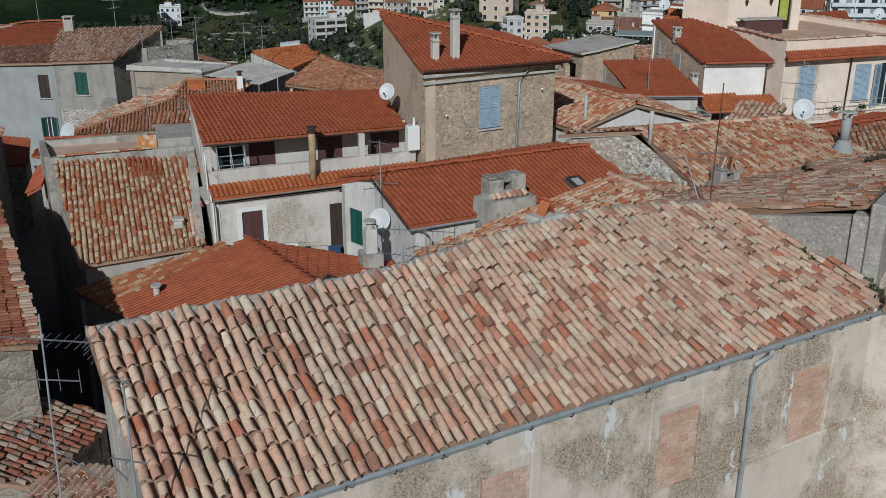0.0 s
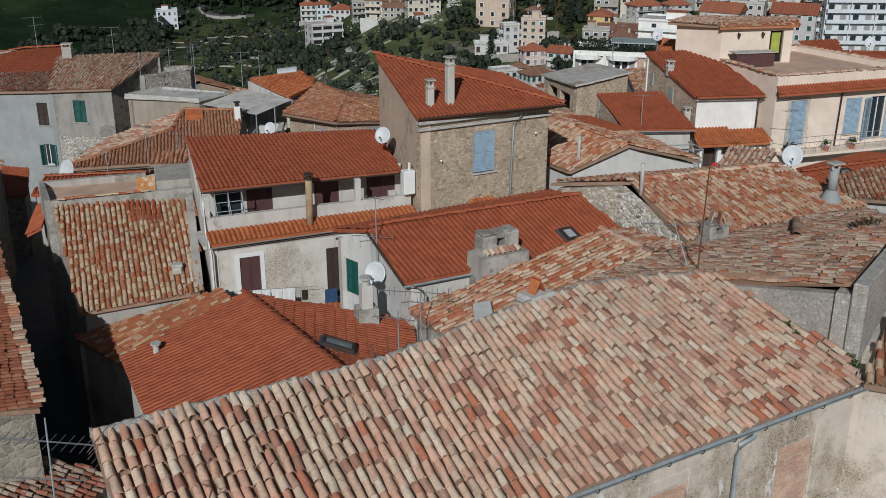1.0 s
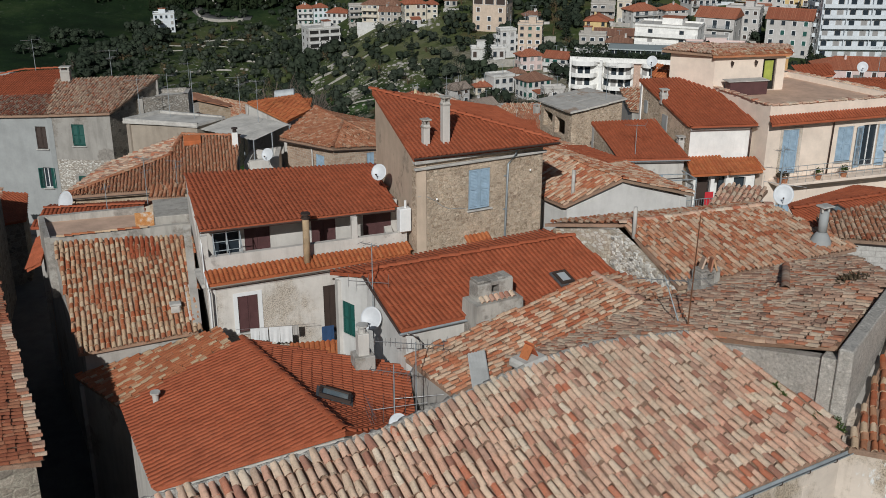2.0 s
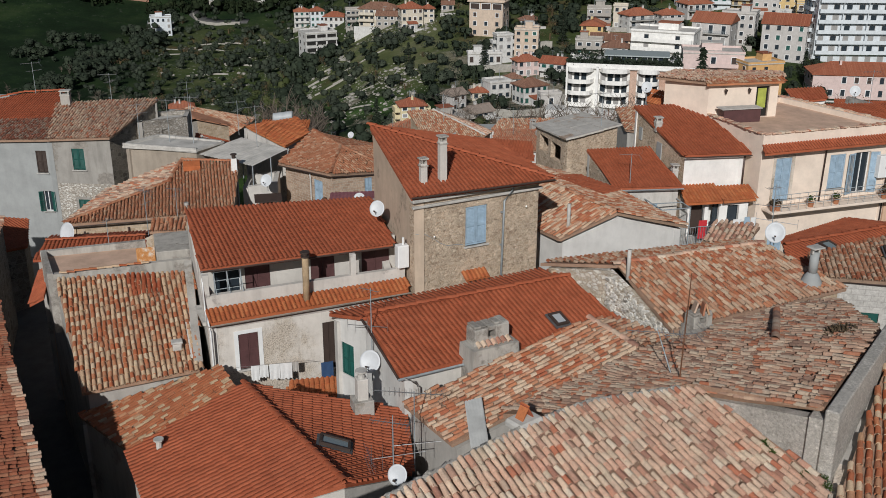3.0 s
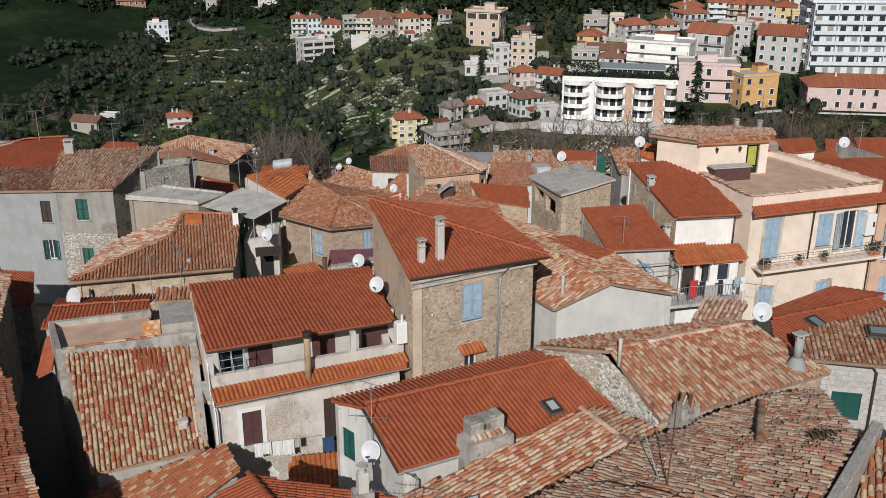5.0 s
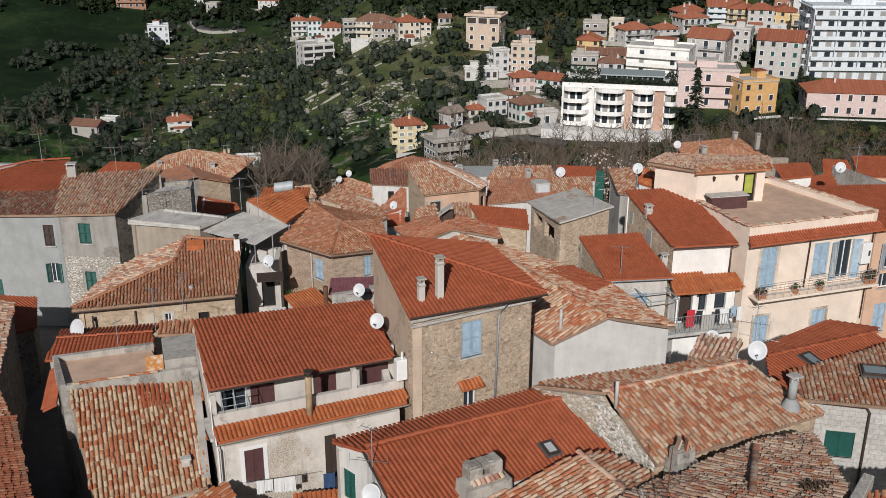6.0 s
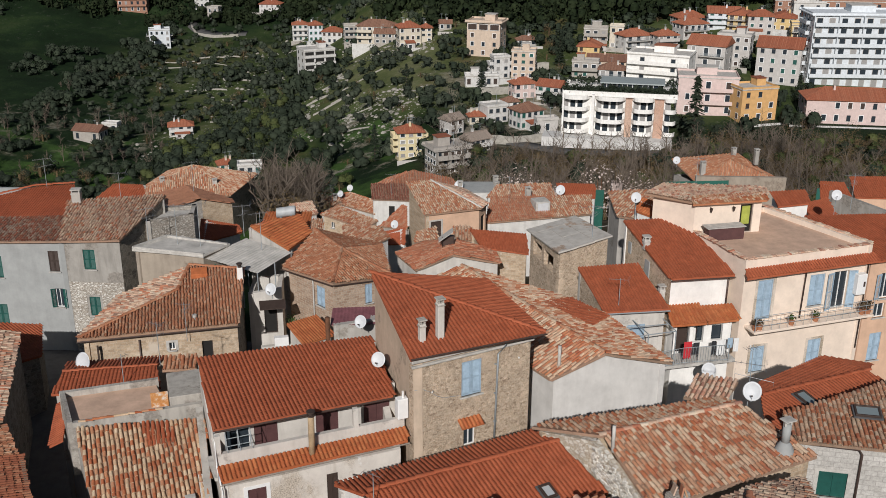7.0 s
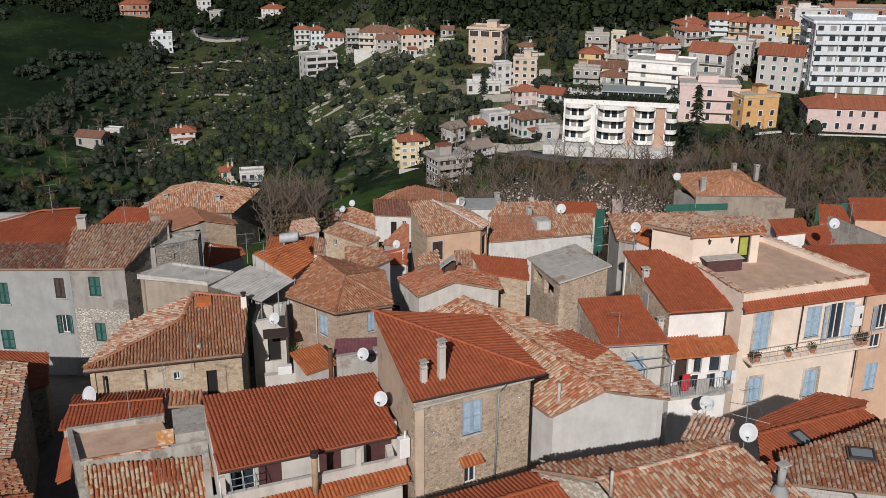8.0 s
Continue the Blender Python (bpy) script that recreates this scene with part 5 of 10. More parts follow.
krh, krw = house("orange_roofed_house", [(-9.15, 61.0, 4.35), (-8.1, 63.6, 4.5), (-9.0, 66, 4.9), (-12.2, 64.0, 4.9)], -6, PALE_WALL, "small house with an orange tiled roof")
roof(krh, [(-9.1, 60.7, 4.6), (-7.9, 63.6, 4.72), (-9.0, 66.2, 5.1), (-12.1, 63.9, 5.1)], "far_new", ORANGE, 0, None, "orange tiles", 40, 0.05, 0.01)

# ---- slab-roofed loggia, red roofs and the cream house ----
oh, ow = house("slab_roofed_house", [(6.45, 60.4, 5.82), (7.75, 55.85, 6.2), (10.85, 57.45, 6.6), (9.4, 61.85, 6.25)], -5, STONE_WALL, "grey stone house with a flat slab roof", {0: [(0.5, 1.9, 4.6, 5.6), (2.3, 3.8, 4.6, 5.6)]})
ring = [Vector(p) for p in ((6.18, 60.7, 5.98), (7.62, 55.5, 6.38), (11.1, 57.3, 6.82), (9.5, 62.2, 6.42))]
rng = random.Random(12)
for i in range(3):
    for j in range(5):
        cell = []
        for u, v in ((j / 5, i / 3), ((j + 0.985) / 5, i / 3), ((j + 0.985) / 5, (i + 0.99) / 3), (j / 5, (i + 0.99) / 3)):
            p = ring[0].lerp(ring[1], u).lerp(ring[3].lerp(ring[2], u), v)
            cell.append(p + Vector((0, 0, rng.uniform(-0.012, 0.012) + 0.02 * (1 - (v * 3 - i)))))
        bm = bmesh.new()
        bm.faces.new([bm.verts.new(p) for p in cell])
        bm.normal_update()
        bmesh.ops.solidify(bm, geom=bm.faces[:], thickness=0.1)
        part("roof_sheet", bm, SLAB_TOP, oh, "bleached patched cement sheet" if i + j == 0 else "")
pph, ppw = house("veranda_house", [(9.35, 49.15, 5.38), (12.8, 49.9, 5.25), (11.8, 53.5, 6.28), (8.45, 52.8, 6.3)], -5, [PALE_WALL, PALE_WALL, PALE_WALL, STONE_WALL], "pale house with a red roof and a blue door")
roof(pph, [(9.25, 48.9, 5.55), (13.0, 49.65, 5.42), (11.93, 53.65, 6.46), (8.4, 52.95, 6.48)], "new", RED, 0, None, "red tiles", 41, 0.05, 0.01)
qh, qw = house("white_walled_house", [(13.15, 50.5, 6.75), (16.5, 51.2, 6.7), (15.0, 56.5, 8.0), (11.6, 56.3, 7.9)], -5, [WHITE_WALL, WHITE_WALL, WHITE_WALL, STONE_WALL], "white-walled house with a red mono-pitched roof")
roof(qh, [(13.05, 50.25, 6.9), (16.75, 50.95, 6.85), (15.2, 56.6, 8.2), (11.5, 56.4, 8.1)], "new", RED, 0, None, "red tiles", 42, 0.05, 0.01)
rh, rw = house("cream_house", [(17.1, 50.4, 7.95), (25.0, 52.9, 7.95), (20.84, 59.75, 7.95), (15.4, 55.0, 7.95)], -5, [CREAM_WALL], "cream house with blue shutters, a balcony and roof terrace",
    {0: [(0.95, 1.95, 4.2, 6.6, W("closed", BLUE_PAINT, sill=False, surround=FRONT_WALL)), (4.35, 5.35, 4.6, 6.5, W("closed", BLUE_PAINT)), (5.95, 6.95, 4.2, 6.5, W("open", BLUE_PAINT, sill=False)), (0.97, 1.9, 0.95, 2.55, W("closed", BLUE_PAINT, surround=FRONT_WALL)), (4.8, 5.7, 0.7, 2.45, W("closed", BLUE_PAINT, surround=FRONT_WALL))]})
roof(rh, [(17.05, 49.75, 7.12), (25.35, 52.4, 7.12), (25.1, 52.95, 7.4), (17.1, 50.4, 7.4)], "new", RED, 0, None, "short strip of red tiles", 43, 0.03, 0.01)
bm = bmesh.new()
bm.faces.new([bm.verts.new(p) for p in ((17.2, 50.6, 7.66), (24.9, 53.0, 7.66), (20.8, 59.6, 7.66), (15.5, 55.0, 7.66))])
part("terrace_floor", bm, FLOOR_CLAY, rh, "clay-tiled terrace floor")
bm = bmesh.new()
rwl = rw[0]
box(bm, rwl.at(4.3, 3.85, 0.5), 7.9, 1.0, 0.14, rwl.d, rwl.n, bevel=0.02)
part("balcony", bm, CREAM_WALL, rh)
ptp, ptw = house("penthouse", [(15.3, 54.95, 9.55), (19.4, 55.7, 9.6), (19.9, 57.3, 9.6), (14.4, 58.2, 9.5), (13.3, 56.9, 9.5)], 6.5, CREAM_WALL, "cream stair penthouse with a tiled eave", {0: [(2.85, 3.65, 7.68, 9.4, W("dark", DARK_WOOD, sill=False))]}, category="penthouse")
roof(ptp, [(15.05, 54.55, 9.72), (19.7, 55.4, 9.72), (19.75, 56.3, 9.9), (15.2, 55.5, 9.9)], "new", MIXED, 0, None, "tiled eave", 44)
roof(ptp, [(12.75, 56.8, 9.66), (15.1, 54.85, 9.74), (19.75, 55.9, 9.84), (20.15, 57.5, 9.8), (14.2, 58.5, 9.72)], "old", OLD, 0, None, "", 45)


def quick_house(name, poly, style, material, walls, z0, label, seed=50, roof_label="", openings=None, inset=0.22, extra=()):
    """A house whose walls follow its roof's outline, set back under the eaves. extra: further slopes."""
    mid = sum((Vector(p) for p in poly), Vector()) / len(poly)
    ring = [Vector(p) for p in poly]
    area = sum(a.x * b.y - b.x * a.y for a, b in zip(ring, ring[1:] + ring[:1]))
    if area < 0:
        ring = [ring[1], ring[0]] + ring[:1:-1]
    foot = []
    for p in ring:
        d = (mid - p).xy
        q = p.xy + d.normalized() * min(inset, d.length * 0.3)
        foot.append((q.x, q.y, p.z - 0.16))
    th, ws = house(name, foot, z0, walls, label, openings)
    roof(th, poly, style, material, 0, None, roof_label, seed, 0.05, 0.02 if "new" in style else 0.05)
    for i, e in enumerate(extra):
        roof(th, e, style, material, 0, None, "", seed + 100 + i, 0.05, 0.02 if "new" in style else 0.05)
    return th, ws


# ---- houses along the dark alley on the left ----
quick_house("alley_house", [(-9.9, 22.1, 5.2), (-13.6, 29.5, 5.6), (-19, 27.0, 6.5), (-16, 19.5, 6.1)], "fine", ALLEY_RED, [DARK_STONE], -3, "rubble house by the alley, red tiles edged in beige", 60)
quick_house("alley_house", [(-13.7, 29.6, 5.5), (-16.6, 35.6, 5.2), (-22, 33.0, 6.2), (-19.1, 27.2, 6.5)], "fine", ALLEY_RED, [DARK_STONE], -3, "rubble house by the alley with patched red tiles", 61)
quick_house("alley_house", [(-16.9, 36.0, 4.6), (-19.7, 41.0, 3.4), (-25.5, 39.0, 4.5), (-22.2, 33.4, 5.5)], "old", RUSSET, [DARK_STONE], -4, "rubble house by the alley with beige tiles", 62)
quick_house("alley_house", [(-20.0, 41.5, 3.3), (-22.8, 51.0, 3.3), (-29, 49.0, 5.0), (-26, 40.0, 5.0)], "old", BROWN, [DARK_STONE], -4, "dark rubble house by the alley, brown tiles", 63)
quick_house("lean_to", [(-23.6, 52.0, 1.0), (-22.75, 53.3, 0.8), (-23.7, 56.2, 1.4), (-27.5, 55.0, 2.2), (-26.6, 51.5, 2.0)], "new", RED, [DARK_STONE], -5, "low lean-to with red tiles by the alley", 64)
quick_house("low_outbuilding", [(-9.3, 19.9, 2.6), (-8.5, 22.7, 2.8), (-13.0, 23.6, 3.7), (-14.5, 19.4, 3.6)], "wild", DARK_MIX, [DARK_STONE], -3, "low outbuilding roofed with dark brown tiles", 65)
quick_house("low_outbuilding", [(-8.9, 15.5, 3.8), (-6.2, 15.0, 4.4), (-6.2, 18.0, 4.4), (-8.6, 18.9, 3.8)], "old", OLD, [GREY_WALL], -3, "low outbuilding roofed with pink tiles", 66)

for spot, (a, b) in enumerate((((-9.85, 22.2, 5.27), (-13.55, 29.4, 5.67)), ((-13.7, 29.7, 5.57), (-16.5, 35.5, 5.27)))):
    a, b = Vector(a), Vector(b)
    inner = Vector((-0.88, -0.44, 0.16)) * (0.19 if spot == 0 else 0.15)
    owner = [o for o in scene.objects if o.name.startswith("alley_house")][spot]
    roof(owner, [a, b, b + inner, a + inner], "fine", BROWN, 0, None, "strip of beige tiles along the eave", 160 + spot, 0.06, 0.03, 0.06)

SMOOTH_CLAY = tile_material("smooth_terracotta", [(0.50, 0.235, 0.14), (0.52, 0.25, 0.15), (0.48, 0.225, 0.135)], (0.42, 0.21, 0.13), 0.35)
# ---- the houses farther back, down the spur ----
quick_house("far_town_house", [(-33.78, 108.57, -7.49), (-22.83, 109.39, -7.49), (-21.18, 117.76, -7.49), (-32.03, 118.79, -7.49)], "far_old", SUNNY, [DARK_STONE, DARK_STONE, GREY_WALL], -15, "large old house under a broad hipped roof", 70)
for k, e in enumerate(([(-33.99, 108.36, -7.38), (-22.63, 109.19, -7.38), (-27.27, 112.18, -4.7)], [(-22.63, 109.19, -7.38), (-20.97, 117.86, -7.38), (-27.27, 112.18, -4.7)], [(-32.03, 119.0, -7.38), (-33.99, 108.36, -7.38), (-27.27, 112.18, -4.7)])):
    roof(bpy.data.objects["far_town_house"], e, "far_old", SUNNY, 0, None, "", 71 + k)
gth, gtw = house("far_town_house", [(-22.25, 79.35, 0.75), (-19.3, 81.2, 1.2), (-17.15, 83.1, 0.22), (-17.6, 83.85, 0.22), (-21.3, 84.4, 1.2), (-23.7, 84.1, 0.5)], -14, [PEELING, TUFF_WALL, PALE_WALL], "gabled house with a smooth terracotta roof over patched walls")
roof(gth, [(-22.53, 79.0, 1.0), (-23.95, 84.3, 0.8), (-21.33, 84.6, 1.5), (-19.3, 80.9, 1.5)], "sheet", SMOOTH_CLAY, 0, None, "smooth terracotta slabs", 74, 0.02, 0.01)
roof(gth, [(-16.91, 83.0, 0.4), (-17.35, 84.1, 0.4), (-21.33, 84.6, 1.5), (-19.3, 80.9, 1.5)], "sheet", SMOOTH_CLAY, 0, None, "", 75, 0.02, 0.01)
quick_house("far_town_house", [(-26.8, 75.7, 2.8), (-21.9, 74.7, 2.8), (-23.0, 77.5, 3.7), (-25.4, 77.9, 3.7)], "far_new", RED, [PALE_WALL], -8, "small house with a red roof", 75)
quick_house("far_town_house", [(-17.45, 71.0, 1.1), (-14.9, 75.4, 0.5), (-15.4, 76.6, 0.6), (-17.8, 74.2, 2.0)], "far_new", RED, [PALE_WALL], -8, "low house with a red roof below a terrace", 76)
tb, tbw = house("ruined_terrace", [(-19.25, 64.62, 5.13), (-16.37, 66.24, 5.13), (-16.64, 68.4, 5.13), (-19.97, 67.5, 5.13)], -8, [GREY_RUBBLE, GREY_WALL], "stone terrace with a rough cement top", category="terrace")
bm = bmesh.new()
bm.faces.new([bm.verts.new(p) for p in ((-19.16, 64.8, 4.86), (-16.46, 66.33, 4.86), (-16.73, 68.22, 4.86), (-19.79, 67.32, 4.86))])
part("terrace_floor", bm, CONCRETE, tb)
sth, stw = house("peach_house", [(-0.4, 86.95, -2.2), (4.55, 88.8, -2.2), (5.3, 90.5, -2.35), (3.2, 95.1, -2.4), (-2.0, 91.4, -0.65)], -12, [PEACH_WALL, PEACH_WALL, PEACH_WALL, PEACH_WALL, TUFF_WALL], "peach plastered house with a stone flank and beige tiles",
    {0: [(0.5, 1.5, -4.6, -2.8, W("panel", DARK_WOOD, surround=CONCRETE))], 1: [(0.5, 1.5, -5.0, -3.0, W("dark", DARK_WOOD, sill=False))]})
PEAK = [(-2.34, 91.55, -0.39), (0.06, 92.5, -0.5)]
roof(sth, [(-0.58, 86.7, -2.0), (4.75, 88.6, -2.0), PEAK[1], PEAK[0]], "far_old", SUNNY, 0, None, "beige barrel tiles", 77)
roof(sth, [(4.75, 88.6, -2.0), (5.5, 90.4, -2.1), (3.3, 95.3, -2.2), PEAK[1]], "far_old", OLD, 0, None, "", 177)
caps(sth, [PEAK[1], (4.75, 88.6, -1.95)], PALE_CEMENT, 0.13)
f78, f78w = house("far_town_house", [(-14.3, 121.2, -12.9), (-10.95, 120.2, -12.2), (-6.95, 117.25, -12.5), (-6.6, 119.4, -11.8), (-10.3, 122.4, -11.5), (-14.4, 123.0, -12.5)], -18, [LIME_WALL, PALE_WALL, GREY_WALL], "old house with beige tiles and dishes")
roof(f78, [(-14.4, 121.0, -12.96), (-10.88, 120.0, -12.06), (-10.28, 122.5, -11.31), (-14.46, 123.15, -12.31)], "far_old", SUNNY, 0, None, "beige barrel tiles", 78)
roof(f78, [(-11.02, 120.0, -12.1), (-6.78, 117.0, -12.33), (-6.48, 119.5, -11.59), (-10.26, 122.55, -11.34)], "far_old", SUNNY, 0, None, "", 178)
caps(f78, [(-14.46, 123.15, -12.3), (-10.27, 122.5, -11.3), (-6.48, 119.5, -11.57)], SUNNY)
quick_house("small_far_house", [(-12.05, 90.0, -5.03), (-10.17, 90.0, -5.03), (-10.3, 92.4, -4.4), (-12.0, 92.5, -4.4)], "far_old", SUNNY, [LIME_WALL], -12, "tiny white house with beige tiles", 179)
quick_house("small_far_house", [(-5.22, 98.6, -7.3), (-2.3, 95.7, -6.6), (-2.4, 99.6, -5.5), (-2.9, 100.2, -5.5)], "far_old", WORN_RED, [GREY_WALL], -13, "small gabled house with worn red tiles", 180)
quick_house("small_far_house", [(-4.3, 88.0, -5.33), (-2.3, 86.6, -4.75), (-2.3, 88.8, -3.9), (-4.63, 89.9, -4.8)], "far_new", RED, [LIME_WALL], -13, "low house with plain red tiles", 181)
quick_house("far_town_house", [(-12.26, 106.0, -8.52), (-7.22, 103.0, -9.15), (-5.68, 104.3, -8.7), (-10.38, 107.6, -8.0)], "far_old", SUNNY, [TUFF_WALL, PALE_WALL], -15, "narrow house with mottled tiles and small windows", 79, "", {0: [(1.2, 1.7, -9.9, -9.2, W("glass")), (4.2, 4.7, -10.2, -9.55, W("glass"))]})
quick_house("far_town_house", [(-15.77, 103.0, -8.27), (-12.38, 105.6, -8.3), (-13.31, 107.85, -7.6), (-15.59, 106.05, -7.35)], "far_old", OLD, [LIME_WALL], -15, "small white house with mottled tiles", 80, "", {0: [(2.0, 2.6, -9.5, -8.85, W("glass"))]})
quick_house("far_town_house", [(-7.43, 80.6, -2.2), (-5.1, 79.0, -2.2), (-3.4, 81.2, -2.1), (-4.4, 82.4, -1.55), (-7.66, 82.9, -1.6)], "far_old", SUNNY, [GREY_WALL, LIME_WALL], -9, "white house with beige tiles", 81)
quick_house("far_town_house", [(-7.16, 117.0, -10.4), (-1.93, 117.0, -10.6), (-1.93, 120.4, -9.45), (-7.44, 120.2, -9.39)], "far_old", WORN_DARK, [LIME_WALL], -17, "white house with dark red-brown tiles", 82, "", {0: [(1.9, 2.6, -13.2, -11.3, W("dark", DARK_WOOD, sill=False)), (3.3, 3.8, -11.9, -11.2, W("glass"))]})
quick_house("far_town_house", [(-5.66, 122.0, -10.06), (3.62, 122.0, -10.4), (2.79, 124.0, -9.8), (-2.33, 125.1, -9.05)], "far_old", WORN_RED, [PALE_WALL], -18, "house with weathered red tiles", 83, extra=([(-7.46, 121.0, -9.9), (-5.66, 122.0, -10.06), (-2.33, 125.1, -9.05), (-5.4, 123.0, -9.4)],))
gq, gqw = house("gabled_red_house", [(-2.3, 66.6, 1.85), (-0.85, 63.75, 1.85), (1.6, 64.3, 2.75), (4.7, 65.0, 1.85), (4.4, 67.2, 1.85), (1.7, 66.95, 2.7), (-0.2, 68.4, 2.0)], -7, [PALE_WALL], "grey gabled house with weathered red tiles")
roof(gq, [(-2.5, 66.8, 2.0), (-0.95, 63.5, 2.0), (1.6, 64.1, 2.9), (1.75, 67.1, 2.9), (-0.2, 68.6, 2.2)], "far_old", WORN_RED, 0, None, "weathered red tiles", 84)
roof(gq, [(4.9, 64.8, 2.0), (4.6, 67.4, 2.0), (1.75, 67.1, 2.9), (1.6, 64.1, 2.9)], "far_old", WORN_RED, 0, None, "", 85)
quick_house("far_town_house", [(3.66, 67.2, 2.3), (7.0, 66.5, 2.05), (7.0, 68.7, 2.75), (2.9, 69.2, 2.95)], "far_new", RED, [TUFF_WALL], -7, "stone house with a smooth red roof", 86)
quick_house("small_far_house", [(1.9, 70.0, 1.7), (3.5, 70.0, 1.75), (3.1, 71.8, 2.25), (1.7, 71.8, 2.25)], "far_old", SUNNY, [GREY_WALL], -7, "low old house with beige tiles", 182)
quick_house("small_far_house", [(-1.2, 72.0, 0.79), (0.7, 73.0, 0.79), (0.5, 74.6, 1.15), (-1.1, 73.6, 1.15)], "far_old", SUNNY, [GREY_WALL], -7, "low old house with beige tiles", 183)
pnl = thing("solar_panel", (1.1, 66.0, 2.7), "tilted white panel over a dark box on a roof", "solar panel")
bm = bmesh.new()
box(bm, (1.3, 66.3, 2.55), 0.85, 0.5, 0.95, Vector((1, 0, 0)), Vector((0, 1, 0)), bevel=0.03)
part("box", bm, COPPER_PIPE, pnl, "dark box")
bm = bmesh.new()
slope_ = Vector((0.8, 0.0, 0.6)).normalized()
across_ = Vector((0.0, 1.0, 0.0))
box(bm, Vector((1.1, 66.0, 3.62)), 1.25, 0.95, 0.06, slope_, across_, bevel=0.01)
part("panel", bm, PALE_CEMENT, pnl)
for x, y in ((0.85, 65.8), (1.65, 66.0)):
    bm = bmesh.new()
    tube(bm, [(x, y, 2.6), (x, y, 3.6)], 0.025, 5)
    part("leg", bm, COPPER_PIPE, pnl)
lfh, lfw = house("long_far_house", [(5.5, 92.25, -4.8), (16.0, 95.15, -4.9), (16.4, 98.0, -3.95), (6.2, 95.9, -3.5)], -12, [LIME_WALL], "long white house with red and beige weathered tiles")
roof(lfh, [(5.31, 92.0, -4.62), (12.0, 93.85, -4.7), (12.35, 97.36, -3.58), (6.06, 96.1, -3.3)], "far_old", WORN_RED, 0, None, "weathered red tiles", 87)
roof(lfh, [(12.0, 93.85, -4.7), (16.16, 95.0, -4.75), (16.55, 98.2, -3.75), (12.35, 97.36, -3.58)], "far_old", SUNNY, 0, None, "beige tiles", 189)
quick_house("long_far_house", [(5.65, 97.0, -3.6), (12.9, 98.7, -4.1), (12.65, 101.3, -3.45), (6.9, 99.2, -2.95)], "far_old", SUNNY, [LIME_WALL], -12, "old house with beige tiles behind a long one", 187)
quick_house("long_far_house", [(13.2, 98.8, -4.15), (17.6, 99.2, -4.4), (17.37, 101.7, -3.67), (13.27, 101.4, -3.47)], "far_new", RED, [LIME_WALL], -12, "house with plain red tiles behind a long one", 188)
bm = bmesh.new()
box(bm, (10.98, 95.4, -5.0), 1.5, 1.6, 1.65, Vector((0.964, 0.266, 0)), Vector((-0.266, 0.964, 0)), bevel=0.03)
part("dormer", bm, CONCRETE, lfh, "grey dormer with a pale pane")
bm = bmesh.new()
box(bm, (10.98 + 0.213, 95.4 - 0.77, -4.45), 1.1, 0.08, 0.95, Vector((0.964, 0.266, 0)), Vector((-0.266, 0.964, 0)), bevel=0.01)
part("dormer_pane", bm, DISH_PAINT, lfh, "pale pane")
bm = bmesh.new()
box(bm, (14.5, 96.4, -4.35), 1.1, 0.8, 0.16, Vector((0.964, 0.266, 0)), Vector((-0.25, 0.92, 0.3)).normalized(), bevel=0.02)
part("skylight", bm, COPPER_PIPE, lfh, "dark skylight")
slh, slw = house("flat_slab_house", [(3.2, 110.1, -7.25), (7.75, 110.1, -7.3), (7.7, 113.0, -7.1), (3.4, 113.0, -7.1)], -17, [LIME_WALL], "pale house with a flat blue-grey roof")
bm = bmesh.new()
bm.faces.new([bm.verts.new(p) for p in ((3.0, 109.9, -7.09), (7.95, 109.9, -7.2), (7.9, 113.2, -6.95), (3.3, 113.2, -6.95))])
bm.normal_update()
bmesh.ops.solidify(bm, geom=bm.faces[:], thickness=0.12)
part("roof", bm, BLUE_GREY_WALL, slh, "smooth blue-grey slab")
quick_house("long_old_house", [(14.7, 74.9, 2.0), (16.7, 73.4, 2.1), (22.0, 73.9, 2.1), (21.8, 78.5, 3.1), (14.5, 78.5, 2.9)], "far_old", SUNNY, [GREY_WALL], -9, "long low house with rough beige tiles", 88)
quick_house("roof_cabin", [(12.9, 59.7, 7.6), (14.0, 58.1, 7.6), (14.6, 59.0, 8.2), (13.2, 60.8, 8.2)], "far_new", ORANGE, [WHITE_WALL], 4.0, "small white cabin with an orange roof", 89, inset=0.1)
uh, uhw = house("hill_house", [(33.2, 118.2, -8.95), (43.5, 119.0, -8.95), (41.5, 125, -8.95), (31.0, 123, -8.95)], -18, [DULL_WALL], "grey house with a hipped orange roof at the wood's edge")
for k, e in enumerate(([(32.9, 117.7, -8.8), (43.9, 118.7, -8.8), (37, 119.8, -6.1)], [(30.6, 123.2, -7.0), (32.9, 117.7, -8.8), (37, 119.8, -6.1), (38.6, 122.5, -6.0)], [(43.9, 118.7, -8.8), (41.8, 125.2, -8.5), (38.6, 122.5, -6.0), (37, 119.8, -6.1)])):
    roof(uh, e, "far_old", RUSSET, 0, None, "", 90 + k)
quick_house("roof_cabin", [(22.8, 62.4, 6.98), (25.05, 62.6, 7.15), (25.15, 64.2, 7.55), (22.75, 64.1, 7.45)], "far_new", RED, [WHITE_WALL], -4, "small white house with a red roof behind a terrace", 94)
